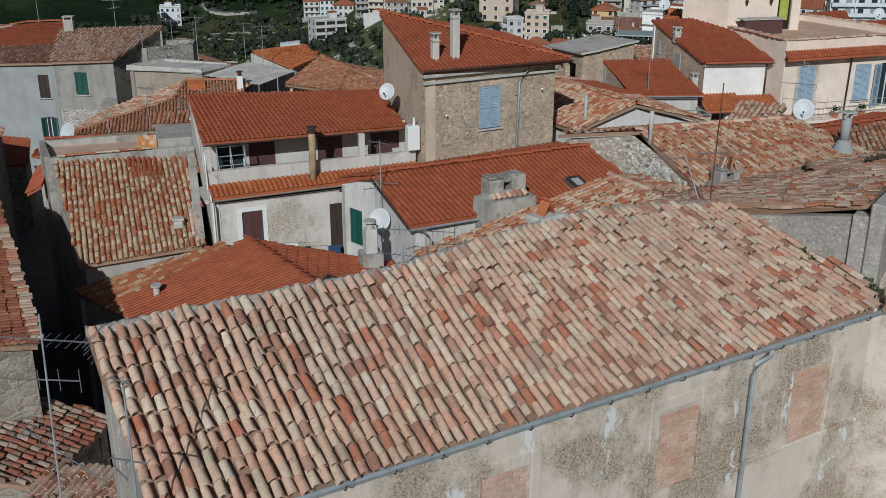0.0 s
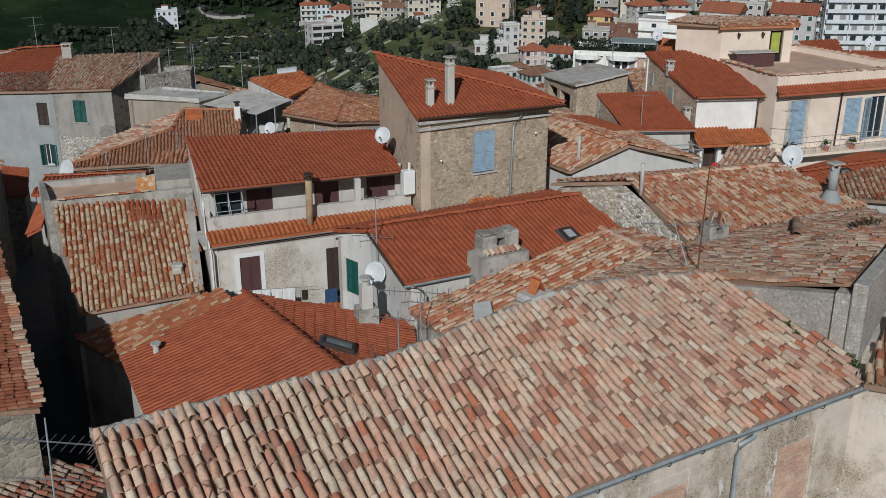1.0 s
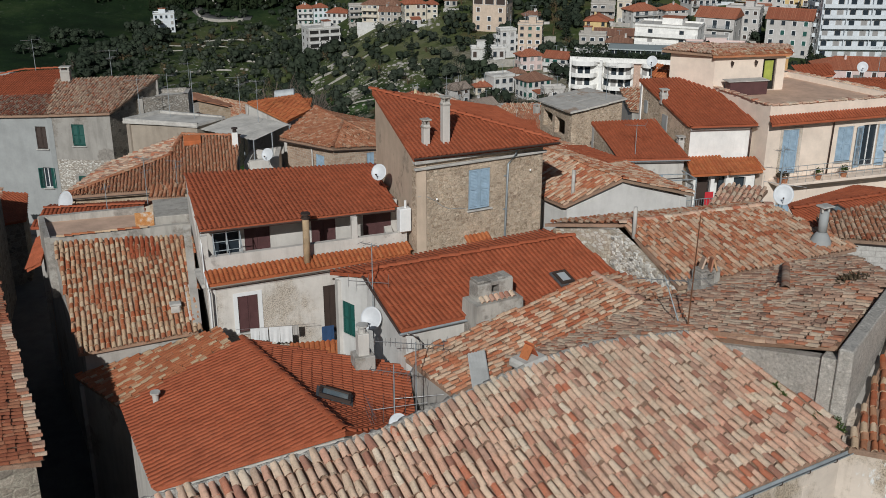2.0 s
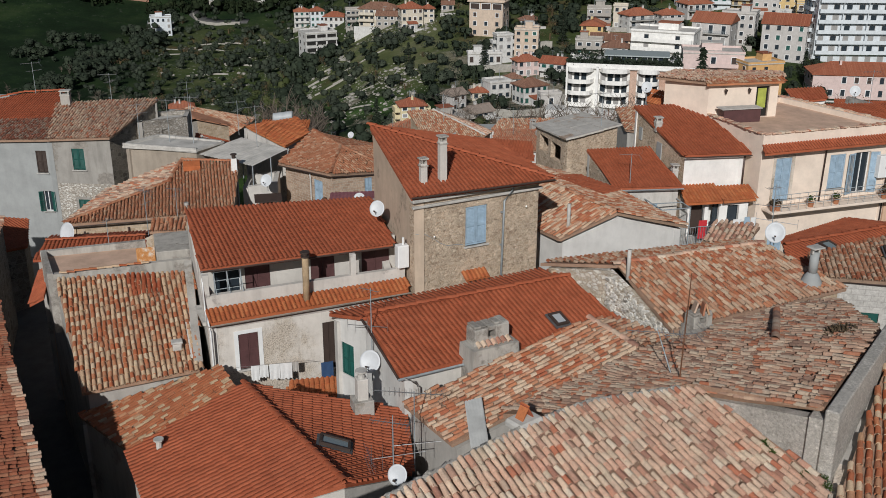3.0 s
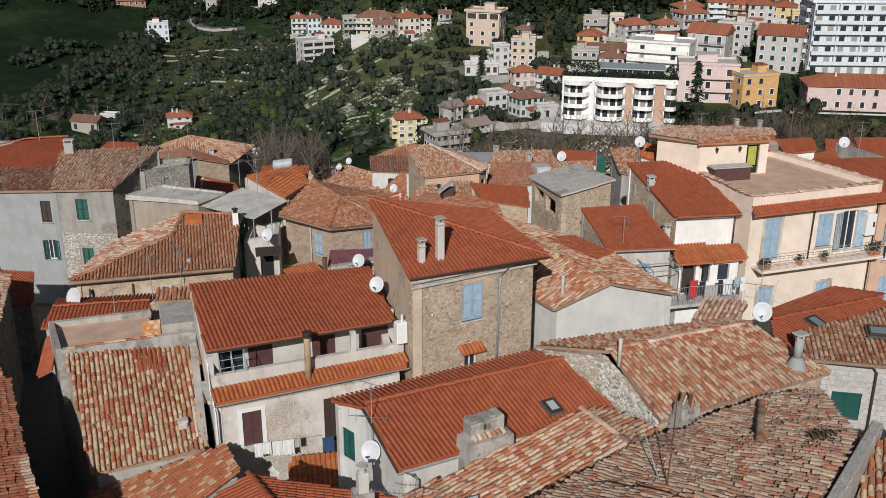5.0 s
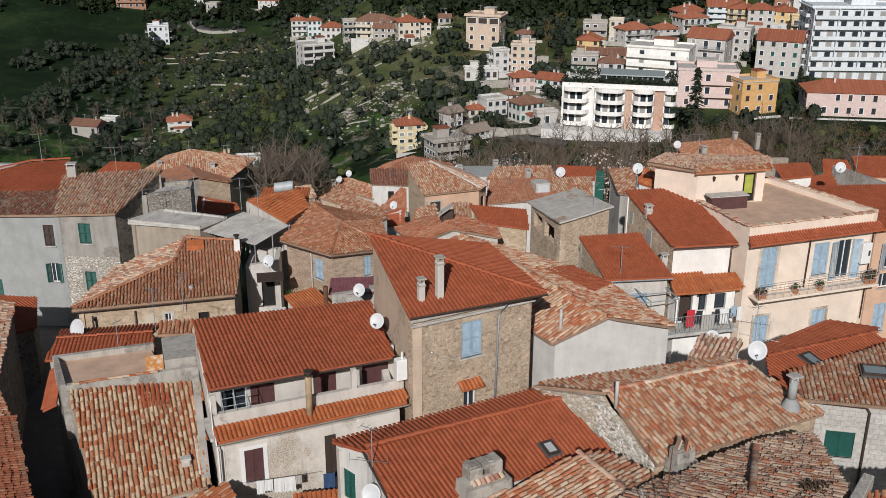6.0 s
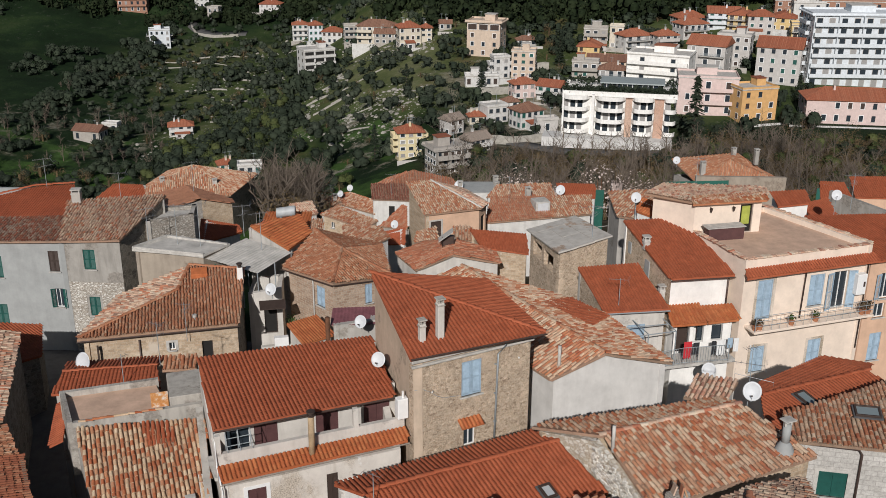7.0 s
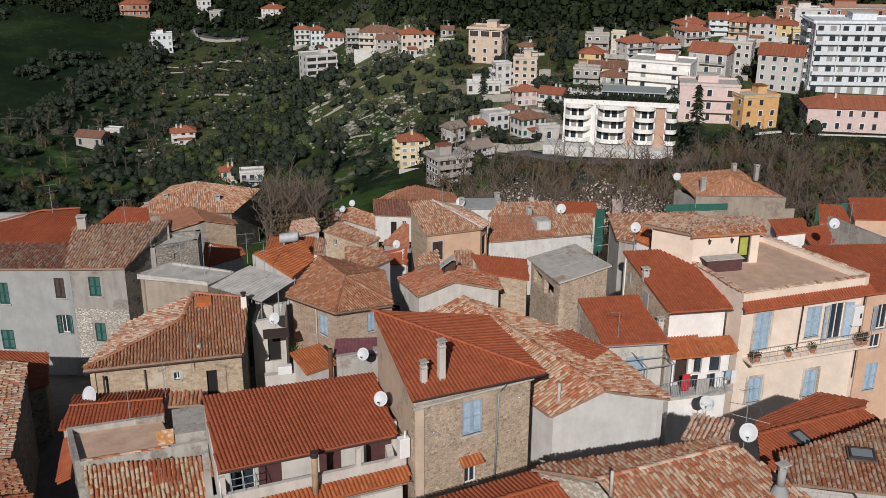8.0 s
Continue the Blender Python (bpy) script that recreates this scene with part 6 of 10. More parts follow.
r2, r2w = house("peach_neighbour", [(25.1, 52.95, 6.9), (32, 55.1, 6.8), (28.3, 58.3, 7.6), (23.2, 58.2, 7.5)], -5, [PEACH_WALL], "peach house with blue shutters under a red roof",
    {0: [(0.9, 1.7, 4.4, 6.0, W("open", BLUE_PAINT)), (0.7, 1.5, 3.2, 4.1, W("glass")), (0.75, 1.6, 0.4, 2.2, W("closed", BLUE_PAINT)), (3.2, 4.1, 4.3, 6.0, W("closed", BLUE_PAINT))]})
roof(r2, [(25.0, 52.5, 7.0), (32.3, 54.7, 7.0), (28.4, 58.5, 7.8), (23.0, 58.3, 7.75)], "new", RED, 0, None, "red tiles", 95)
quick_house("far_town_house", [(37.6, 84.5, 0.45), (46, 84.3, 0.3), (46.4, 87.7, 1.4), (38.2, 87.7, 1.4)], "far_new", RED, [PEACH_WALL], -10, "peach house with a red roof", 96)
quick_house("far_town_house", [(31.9, 78.0, 2.4), (34.5, 78.0, 2.4), (34.6, 80.2, 3.15), (32.5, 80.2, 3.25)], "far_new", RED, [GREY_WALL], -8, "grey house with a red roof", 97)
gbl = thing("cement_gable", (30.5, 68, 3), "bare grey cement gable wall behind red roofs", "wall")
wall(gbl, (29.2, 70.0), (34.5, 62.2), -4, 5.65, 5.0, DULL_WALL, thick=0.35)
quick_house("far_town_house", [(27.0, 66.5, 4.6), (29.0, 67.6, 4.6), (29.0, 69.6, 5.2), (26.6, 68.4, 5.2)], "far_new", RED, [DULL_WALL], -8, "low house with a red roof beside a cement gable", 197)

# ---- the newer town across the valley: blocks with windows, balconies and roofs ----
win_mesh, blocks_at = {}, []
SHUTTER_GREY = plain("grey_roller_shutter", (0.30, 0.29, 0.28), 0.7)
FAR_WHITE = plaster("off_white_paint", (0.62, 0.61, 0.59), (0.42, 0.41, 0.39), (0.52, 0.50, 0.46), 0.5)
FAR_CREAM = plaster("weathered_cream_paint", (0.62, 0.56, 0.46), (0.46, 0.41, 0.34), None, 0.5)
FAR_PEACH = plaster("weathered_peach_paint", (0.60, 0.48, 0.38), (0.45, 0.36, 0.29), None, 0.5)
FAR_GREY = plaster("weathered_grey_paint", (0.40, 0.37, 0.335), (0.28, 0.255, 0.23), None, 0.5)
FAR_BRICK = plaster("brown_brick_facing", (0.36, 0.20, 0.14), (0.27, 0.15, 0.11), None, 0.4)
FAR_RED = tile_material("dull_red_tile", [(0.35, 0.115, 0.062), (0.39, 0.145, 0.083), (0.31, 0.10, 0.056)], (0.26, 0.115, 0.07), 0.5)
FAR_GREY_TILE = tile_material("grey_brown_tile", [(0.30, 0.245, 0.205), (0.34, 0.275, 0.23), (0.27, 0.215, 0.18)], (0.25, 0.21, 0.18), 0.5)
FAR_BLUE = plaster("bluish_white_paint", (0.66, 0.70, 0.73), (0.52, 0.55, 0.58), None, 0.4)
AWNING = plain("faded_striped_awning", (0.50, 0.40, 0.28), 0.85, 0, 0.3, 2.0)


def far_window(parent, at, x, n, w, h, dark, surround=None):
    """A small window: a pale surround with its sill, and the pane or shutter in it, sharing one mesh a size."""
    key = (round(w, 1), round(h, 1), dark, surround)
    if key not in win_mesh:
        bm = bmesh.new()
        if surround:
            box(bm, (0, 0, -0.14), key[0] + 0.34, 0.06, key[1] + 0.30)
        box(bm, (0, -0.04, -0.10), key[0] + 0.30, 0.20, 0.10)
        cut = len(bm.faces)
        box(bm, (0, 0, 0), key[0], 0.12, key[1])
        bm.faces.ensure_lookup_table()
        for f in bm.faces[cut:]:
            f.material_index = 1
        me = bpy.data.meshes.new("window")
        bm.to_mesh(me)
        bm.free()
        me.materials.append(surround or CONCRETE)
        me.materials.append(dark)
        win_mesh[key] = me
    ob = under(new("window", win_mesh[key]), parent)
    ob.matrix_basis = Matrix(((x.x, -n.x, 0, at.x), (x.y, -n.y, 0, at.y), (0, 0, 1, at.z), (0, 0, 0, 1)))


def pitched(th, o, ux, un, w, d, z, rise, kind, tone, e=0.5):
    """A pitched roof over a w by d plan: slopes with a thick eave, rows of tiles on those that face the valley, a ridge."""
    if kind == "gable_y":
        ux, un, w, d = un, -ux, d, w
    k = w / 2 - (min(w, d) / 2 * 0.95 if kind == "hip" else -e)
    k = max(k, 0.2)
    lift = Vector((0, 0, z))
    c = [o + ux * (s * (w / 2 + e)) + un * (t * (d / 2 + e)) + lift for s, t in ((-1, 1), (1, 1), (1, -1), (-1, -1))]
    r0, r1 = o - ux * k + lift + Vector((0, 0, rise)), o + ux * k + lift + Vector((0, 0, rise))
    bm = bmesh.new()
    vs = [bm.verts.new(p) for p in (*c, r0, r1)]
    lo = [bm.verts.new(p - Vector((0, 0, 0.22))) for p in c]
    for f in ((0, 1, 5, 4), (1, 2, 5), (2, 3, 4, 5), (3, 0, 4)):
        bm.faces.new([vs[i] for i in f])
    for i in range(4):
        bm.faces.new((vs[(i + 1) % 4], vs[i], lo[i], lo[(i + 1) % 4]))
    bm.faces.new(lo[::-1])
    bmesh.ops.recalc_face_normals(bm, faces=bm.faces[:])
    rf = part("roof", bm, tone, th)
    cv, cf = [], []
    for side, a, b, head in ((un, ux, w, (r0, r1)), (-ux, un, d, (r0, r0)), (ux, -un, d, (r1, r1)), (-un, -ux, w, (r1, r0))):
        if side.y > 0.35 or (kind != "hip" and head[0] is head[1]):
            continue
        other = d if b is w else w
        n = max(3, int((b + 2 * e) / 0.5))
        for i in range(n):
            s = -b / 2 - e + (i + 0.5) * (b + 2 * e) / n
            foot = o + a * s + side * (other / 2 + e) + lift
            hh = (head[1] - head[0]).length / 2
            f = 1.0 if abs(s) <= hh else max(0.0, (b / 2 + e - abs(s)) / max(0.01, b / 2 + e - hh))
            inner = (o + lift + Vector((0, 0, rise)) + (r1 - r0).normalized() * (0 if hh > 0.01 else (k if head[0] is r1 else -k))) if hh < 0.01 else None
            top = inner if inner else foot - side * (other / 2 + e) + Vector((0, 0, rise))
            top = foot + ((top - a * (top - foot).dot(a)) - foot) * f
            j = len(cv)
            up = Vector((0, 0, 0.10))
            cv += [foot - a * 0.13, foot + up, foot + a * 0.13, top - a * 0.13, top + up, top + a * 0.13]
            cf += [(j, j + 1, j + 4, j + 3), (j + 1, j + 2, j + 5, j + 4), (j, j + 2, j + 1)]
    quads("roof_tiling", cv, [f for f in cf if len(f) == 4], tone, rf)["kind"] = "stuff"
    bm = bmesh.new()
    tube(bm, [r0 + Vector((0, 0, 0.05)), r1 + Vector((0, 0, 0.05))], 0.16, 6)
    part("ridge_tiles", bm, tone, rf)
    if kind != "hip":
        for r, q in ((r0, (c[3], c[0])), (r1, (c[1], c[2]))):
            bm = bmesh.new()
            i0 = (r - (o + lift)).normalized()
            inset = -(r - o).dot(ux) / abs((r - o).dot(ux)) * ux * (e + 0.02)
            bm.faces.new([bm.verts.new(p + inset - Vector((0, 0, 0.1))) for p in (q[0], q[1], r)])
            part("gable", bm, th.children[0].data.materials[0], th)
    return rf


def balcony_at(th, c, span, deep, ux, un, material, rail_h=0.95, solid=True):
    """A balcony: slab, and a solid parapet or a rail with thin bars."""
    bm = bmesh.new()
    box(bm, c, span, deep, 0.2, ux, -un)
    bl = part("balcony", bm, material, th)
    bm = bmesh.new()
    if solid:
        box(bm, c + un * (deep / 2 - 0.06) + Vector((0, 0, 0.2)), span, 0.12, rail_h, ux, -un)
        for s in (-1, 1):
            box(bm, c + ux * (s * (span / 2 - 0.06)) + Vector((0, 0, 0.2)) - un * 0.06, 0.12, deep - 0.12, rail_h, ux, -un)
        part("parapet", bm, material, bl)
    else:
        for f in (0.35, 0.7, 1.0):
            box(bm, c + un * (deep / 2 - 0.04) + Vector((0, 0, 0.2 + rail_h * f - 0.06)), span, 0.06, 0.06, ux, -un)
        for k in range(int(span / 0.5) + 1):
            box(bm, c + un * (deep / 2 - 0.04) + ux * (-span / 2 + 0.03 + k * (span - 0.06) / max(1, int(span / 0.5))) + Vector((0, 0, 0.2)), 0.05, 0.05, rail_h, ux, -un)
        part("railing", bm, GALVANISED, bl)


def block(x, y, w, d, h, floors, cols, wall_m, kind, turn, seed, style="", tile=None):
    """A house of the newer town. style: balconies along (long), on a part of it (part), on its flank (side), all round (ring); open floors; a top loggia; long bands."""
    rng = random.Random(seed)
    a = radians(turn)
    ux, un = Vector((math.cos(a), math.sin(a), 0)), Vector((math.sin(a), -math.cos(a), 0))
    z = ground_z(x, y) - 0.3
    o = Vector((x, y, z)) - un * (d / 2)
    blocks_at.append((o.x, o.y, max(w, d) * 0.56 + 1.2))
    for k in (4.0, 9.0):
        blocks_at.append((o.x + un.x * (d / 2 + k), o.y + un.y * (d / 2 + k), w * 0.5))
    kinds = {"flat": "flat-roofed", "eaved": "flat-roofed", "hip": "hip-roofed", "gable": "gable-roofed", "gable_y": "gable-roofed"}
    more = {"long": " with long balconies", "part": " with balconies", "side": " with side balconies", "ring": " with broad balconies", "open": " with open unfinished floors", "top": " with a top-floor loggia", "bands": " with balcony bands", "": ""}
    th = thing("apartment_block" if floors > 3 else "villa", o, f"{wall_m.name.replace('_', ' ')} {kinds[kind]} building of {floors} storeys{more[style]}", "building", "newer town across the valley")
    fh = h / floors
    bm = bmesh.new()
    box(bm, o - Vector((0, 0, 9)), w, d, h + 9, ux, -un)
    part("wall", bm, wall_m, th)
    trim = WHITE_PAINT if wall_m not in (FAR_WHITE, WHITE_WALL, FAR_BLUE) else GREY_LIGHT
    if kind in ("flat", "eaved"):
        over = 0.35 if kind == "flat" else 1.4
        bm = bmesh.new()
        box(bm, o + Vector((0, 0, h)), w + over, d + over, 0.3, ux, -un, bevel=0.03)
        part("roof", bm, PALE_CEMENT if kind == "flat" else wall_m, th)
        bm = bmesh.new()
        for t_, ln, dp in ((un * (d / 2), w + over, 0.2), (-un * (d / 2), w + over, 0.2), (ux * (w / 2), 0.2, d - 0.2), (-ux * (w / 2), 0.2, d - 0.2)):
            box(bm, o + t_ + Vector((0, 0, h + 0.3)), ln, dp, 0.55, ux, -un)
        part("parapet", bm, wall_m, th)
        if w > 7:
            sw = w * rng.uniform(0.22, 0.4)
            so = o + ux * w * rng.uniform(-0.25, 0.25) - un * d * 0.18 + Vector((0, 0, h + 0.3))
            bm = bmesh.new()
            box(bm, so, sw, d * 0.4, 2.1, ux, -un)
            st = part("stair_head", bm, wall_m, th)
            bm = bmesh.new()
            box(bm, so + Vector((0, 0, 2.1)), sw + 0.5, d * 0.4 + 0.5, 0.16, ux, -un)
            part("lid", bm, rng.choice([FAR_RED, PALE_CEMENT]), st)
    else:
        pitched(th, o, ux, un, w, d, h, min(2.6, 0.20 * min(w, d) + 0.5), kind, tile or FAR_RED)
        for k in range(rng.choice((1, 1, 2))):
            chimney(th, o + ux * rng.uniform(-0.35, 0.35) * w + un * rng.uniform(-0.15, 0.2) * d + Vector((0, 0, h)), 0.6, 0.5, min(2.6, 0.2 * min(w, d) + 0.5) + 0.7, wall_m, turn)
    bm = bmesh.new()
    for k in range(rng.choice((1, 2))):
        p = o + ux * w * rng.uniform(-0.3, 0.3) + Vector((0, 0, h))
        tube(bm, [p, p + Vector((0, 0, 3.4))], 0.05, 4)
        tube(bm, [p + ux * -0.7 + Vector((0, 0, 3.2)), p + ux * 0.7 + Vector((0, 0, 3.2))], 0.04, 4)
    part("aerial", bm, GALVANISED, th)
    # a plinth, and a lower wing before many of them
    if 7 < w < 10 and floors < 4 and style in ("", "long") and rng.random() < 0.5:
        aw, ah, ad = w * rng.uniform(0.35, 0.6), fh * rng.uniform(0.75, 1.0), rng.uniform(2.5, 4.0)
        ao = o + un * (d / 2 + ad / 2) + ux * (w * rng.uniform(-0.25, 0.25))
        bm = bmesh.new()
        box(bm, ao - Vector((0, 0, 9)), aw, ad, ah + 9, ux, -un)
        wing = part("annexe", bm, wall_m if rng.random() < 0.6 else GREY_LIGHT, th)
        bm = bmesh.new()
        lid = rng.choice([FAR_RED, FAR_RED, PALE_CEMENT])
        q = [ao + ux * (s * (aw / 2 + 0.3)) + un * (t * (ad / 2 + 0.3)) + Vector((0, 0, ah + (0.0 if t > 0 else 0.5))) for s, t in ((-1, 1), (1, 1), (1, -1), (-1, -1))]
        top = [bm.verts.new(p + Vector((0, 0, 0.18))) for p in q]
        low_ = [bm.verts.new(p) for p in q]
        bm.faces.new(top), bm.faces.new(low_[::-1])
        for i in range(4):
            bm.faces.new((top[(i + 1) % 4], top[i], low_[i], low_[(i + 1) % 4]))
        part("lid", bm, lid, wing)
        for k in range(max(1, int(aw / 2.8))):
            far_window(wing, ao + un * (ad / 2 + 0.02) + ux * (-aw / 2 + 1.3 + 2.6 * k) + Vector((0, 0, ah * 0.3)), ux, un, 1.1, ah * 0.5, rng.choice([PANE, DARK_WOOD, SHUTTER_GREY]), trim)
    if rng.random() < 0.5 and floors < 5 and x > -120:
        gl = w * rng.uniform(1.1, 1.5)
        bm = bmesh.new()
        box(bm, o + un * (d / 2 + rng.uniform(4.5, 6.0)) + Vector((0, 0, -7)), gl, 0.4, 7.4 + rng.uniform(0, 1.0), ux, -un)
        part("garden_wall", bm, rng.choice([GREY_LIGHT, FAR_WHITE, GREY_WALL]), th)
    shutter = rng.choice([SHUTTER_GREY, DARK_WOOD, GREEN_PAINT, DARK_WOOD, SHUTTER_GREY])
    door_cols = set()
    if style == "long":
        door_cols = set(range(cols))
    elif style == "part":
        s0 = rng.choice((0, max(0, cols - max(2, cols // 2))))
        door_cols = set(range(s0, s0 + max(2, cols // 2)))
    elif style in ("ring", "bands"):
        door_cols = set(range(cols))
    for face, length, cx, depth in ((un, w, ux, d), (ux, d, -un, w), (-ux, d, un, w)):
        if face.y > 0.3 and face is not un:
            continue
        m = cols if face is un else max(1, int(round(cols * length / w)))
        cell = length / m
        for i in range(floors):
            zf = i * fh
            if style == "open" and face is un:
                # no real recess: black panels on the wall stand for the open floors' shade
                for j in range(m):
                    p = o + face * (depth / 2 + 0.02) + cx * (-length / 2 + (j + 0.5) * cell) + Vector((0, 0, zf + fh * 0.42))
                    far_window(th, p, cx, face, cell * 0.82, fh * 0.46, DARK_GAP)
                balcony_at(th, o + face * (depth / 2 + 0.25) + Vector((0, 0, zf)), length + 0.3, 0.5, cx, face, wall_m, fh * 0.3)
                continue
            if style == "top" and i == floors - 1 and face is un:
                # loggia is not hollow: dark panels stand in for the shade within it
                for j in range(m):
                    p = o + face * (depth / 2 + 0.02) + cx * (-length / 2 + (j + 0.5) * cell) + Vector((0, 0, zf + fh * 0.2))
                    far_window(th, p, cx, face, cell * 0.78, fh * 0.62, DARK_WOOD, trim)
                continue
            for j in range(m):
                door = face is un and j in door_cols and (i > 0 or style == "bands") or (style == "side" and face is not un and i > 0)
                if not door and rng.random() < 0.1:
                    continue
                u = -length / 2 + (j + 0.5) * cell
                p = o + face * (depth / 2 + 0.02) + cx * u + Vector((0, 0, zf + (0.12 if door else fh * 0.34)))
                wd = min(1.7 if style == "bands" else 1.3, cell * 0.6) if door else min(1.05, cell * 0.5)
                far_window(th, p, cx, face, wd, fh * (0.72 if door else 0.46), rng.choice([PANE, PANE, PANE, shutter, shutter]), trim if rng.random() < 0.7 else None)
            if i > 0 and (style == "side" and face is not un or face is un and door_cols):
                if face is un:
                    lo_, hi_ = min(door_cols), max(door_cols) + 1
                    span, mid = (hi_ - lo_) * cell, (-length / 2 + (lo_ + hi_) / 2 * cell)
                else:
                    span, mid = length * 0.8, 0.0
                solid = style in ("bands", "ring") or seed % 3 != 0
                balcony_at(th, o + face * (depth / 2 + 0.7) + cx * mid + Vector((0, 0, zf)), span * 0.97, 1.4, cx, face, wall_m if solid else CONCRETE, 0.95, solid)
                if style in ("bands", "ring") and face is un:
                    for k in range(m + 1):
                        if k % 2 == 0:
                            bm = bmesh.new()
                            box(bm, o + face * (depth / 2 + 0.6) + cx * (-length / 2 + k * cell * 0.99) + Vector((0, 0, zf + 0.2)), 0.16, 1.2, fh - 0.2, cx, -face)
                            part("divider", bm, wall_m, th)
            if style == "bands" and face is not un and i > 0:
                balcony_at(th, o + face * (depth / 2 + 0.6) + Vector((0, 0, zf)), length * 0.55, 1.2, cx, face, wall_m, 0.95, True)
    return th


block(-146.1, 549.0, 10.9, 7.6, 9.7, 3, 4, FAR_BLUE, "flat", 14, 300, "side")
block(-176.4, 608.4, 17.0, 10.2, 7.5, 2, 5, FAR_BRICK, "hip", 6, 301, "long", tile=FAR_RED)
block(-95.5, 608.8, 12.7, 7.6, 5.6, 2, 4, FAR_WHITE, "hip", -8, 302, tile=FAR_RED)
block(-137.0, 616.5, 8.3, 6.6, 8.0, 2, 3, FAR_WHITE, "flat", 10, 303)
block(-127.1, 598.4, 6.7, 5.4, 8.1, 2, 2, FAR_GREY, "flat", -12, 304)
block(-70.9, 554.0, 8.5, 6.8, 9.1, 3, 3, FAR_WHITE, "hip", 8, 307, "long", tile=FAR_RED)
block(-58.4, 516.7, 7.0, 5.6, 8.5, 3, 3, FAR_BLUE, "hip", 12, 308, tile=FAR_RED)
block(-46.4, 477.0, 9.6, 6.7, 5.8, 2, 4, FAR_WHITE, "hip", -6, 309, tile=FAR_RED)
block(-35.2, 451.3, 6.3, 4.4, 7.7, 3, 3, FAR_GREY, "flat", 10, 310, "long")
block(-23.0, 419.4, 15.3, 8.4, 7.6, 3, 7, FAR_CREAM, "hip", -10, 311, "part", tile=FAR_BROWN)
block(-17.7, 408.8, 10.3, 5.1, 4.5, 2, 4, FAR_GREY, "gable", -8, 312, tile=FAR_BROWN)
block(-7.7, 380.2, 8.2, 6.6, 8.0, 3, 4, FAR_CREAM, "hip", 14, 313, tile=FAR_RED)
block(-1.7, 382.7, 4.3, 3.5, 5.5, 3, 2, FAR_CREAM, "hip", 6, 314, tile=FAR_RED)
block(5.5, 393.2, 4.8, 2.9, 3.0, 1, 2, FAR_GREY, "gable", 0, 315, tile=FAR_BROWN)
block(-45.5, 414.2, 13.1, 10.5, 11.2, 4, 3, FAR_WHITE, "flat", 24, 316, "open")
block(18.4, 356.7, 12.0, 9.0, 12.1, 4, 3, FAR_PEACH, "eaved", -18, 317, "top")
block(35.1, 370.0, 7.0, 3.5, 2.5, 1, 3, FAR_WHITE, "hip", 6, 318, tile=FAR_BROWN)
block(23.4, 330.3, 5.4, 4.3, 7.1, 3, 2, FAR_WHITE, "flat", 16, 319, "side")
block(30.4, 330.8, 7.8, 5.5, 8.8, 4, 3, FAR_PEACH, "flat", -10, 320)
block(16.5, 321.4, 10.7, 3.7, 3.7, 1, 5, FAR_WHITE, "flat", 4, 321)
block(29.4, 309.9, 7.2, 5.0, 5.0, 2, 3, PINK_WALL, "hip", 18, 322, tile=FAR_RED)
block(36.2, 307.1, 7.5, 5.3, 5.0, 2, 3, FAR_WHITE, "gable", -28, 323, "long", tile=FAR_RED)
block(19.4, 286.5, 6.6, 5.3, 5.0, 2, 3, FAR_WHITE, "flat", 24, 324)
block(24.2, 298.8, 4.7, 3.3, 2.8, 1, 2, FAR_WHITE, "hip", 10, 325, tile=FAR_BROWN)
block(28.8, 279.5, 7.8, 6.3, 5.6, 2, 4, FAR_WHITE, "hip", 28, 326, tile=FAR_BROWN)
block(32.3, 272.0, 6.0, 3.0, 4.2, 1, 1, GREY_LIGHT, "flat", 14, 327)
block(7.2, 274.6, 5.2, 4.2, 4.5, 2, 2, GREY_LIGHT, "gable", 40, 328, tile=FAR_GREY_TILE)
block(12.6, 248.1, 6.4, 4.5, 3.6, 2, 4, FAR_WHITE, "gable", 35, 329, "long", tile=FAR_GREY_TILE)
block(13.4, 285.8, 4.4, 3.1, 2.7, 1, 2, FAR_CREAM, "hip", 10, 330, tile=FAR_RED)
block(5.0, 224.7, 8.2, 6.5, 5.9, 3, 5, FAR_GREY, "eaved", 24, 331, "ring")
block(-5.1, 253.6, 6.6, 5.0, 7.1, 4, 3, YELLOW_PALE, "hip", 12, 332, "side", tile=FAR_RED)
block(54.9, 351.8, 7.6, 6.8, 5.1, 2, 3, YELLOW_WALL, "gable_y", -16, 333, tile=FAR_RED)
block(59.2, 364.8, 8.4, 5.1, 7.1, 3, 3, FAR_GREY, "flat", -10, 334, "long")
block(66.7, 364.6, 4.9, 3.9, 7.9, 3, 2, FAR_CREAM, "flat", -14, 335)
block(73.8, 360.0, 10.6, 7.4, 6.0, 3, 3, FAR_WHITE, "hip", 22, 336, "long", tile=FAR_RED)
block(83.6, 356.9, 8.0, 5.6, 6.4, 3, 3, GREY_LIGHT, "hip", 16, 337, "long", tile=FAR_RED)
block(60.5, 345.6, 13.2, 6.6, 1.9, 1, 5, FAR_PEACH, "gable", -10, 338, tile=FAR_BROWN)
block(58.5, 324.8, 8.1, 5.7, 5.0, 2, 3, GREY_LIGHT, "hip", -14, 339, "long", tile=FAR_BROWN)
block(50.9, 331.4, 8.6, 5.1, 5.3, 2, 3, FAR_GREY, "flat", -12, 340, "long")
block(71.3, 316.0, 19.5, 11.7, 11.1, 4, 2, WHITE_WALL, "flat", -24, 341, "part")
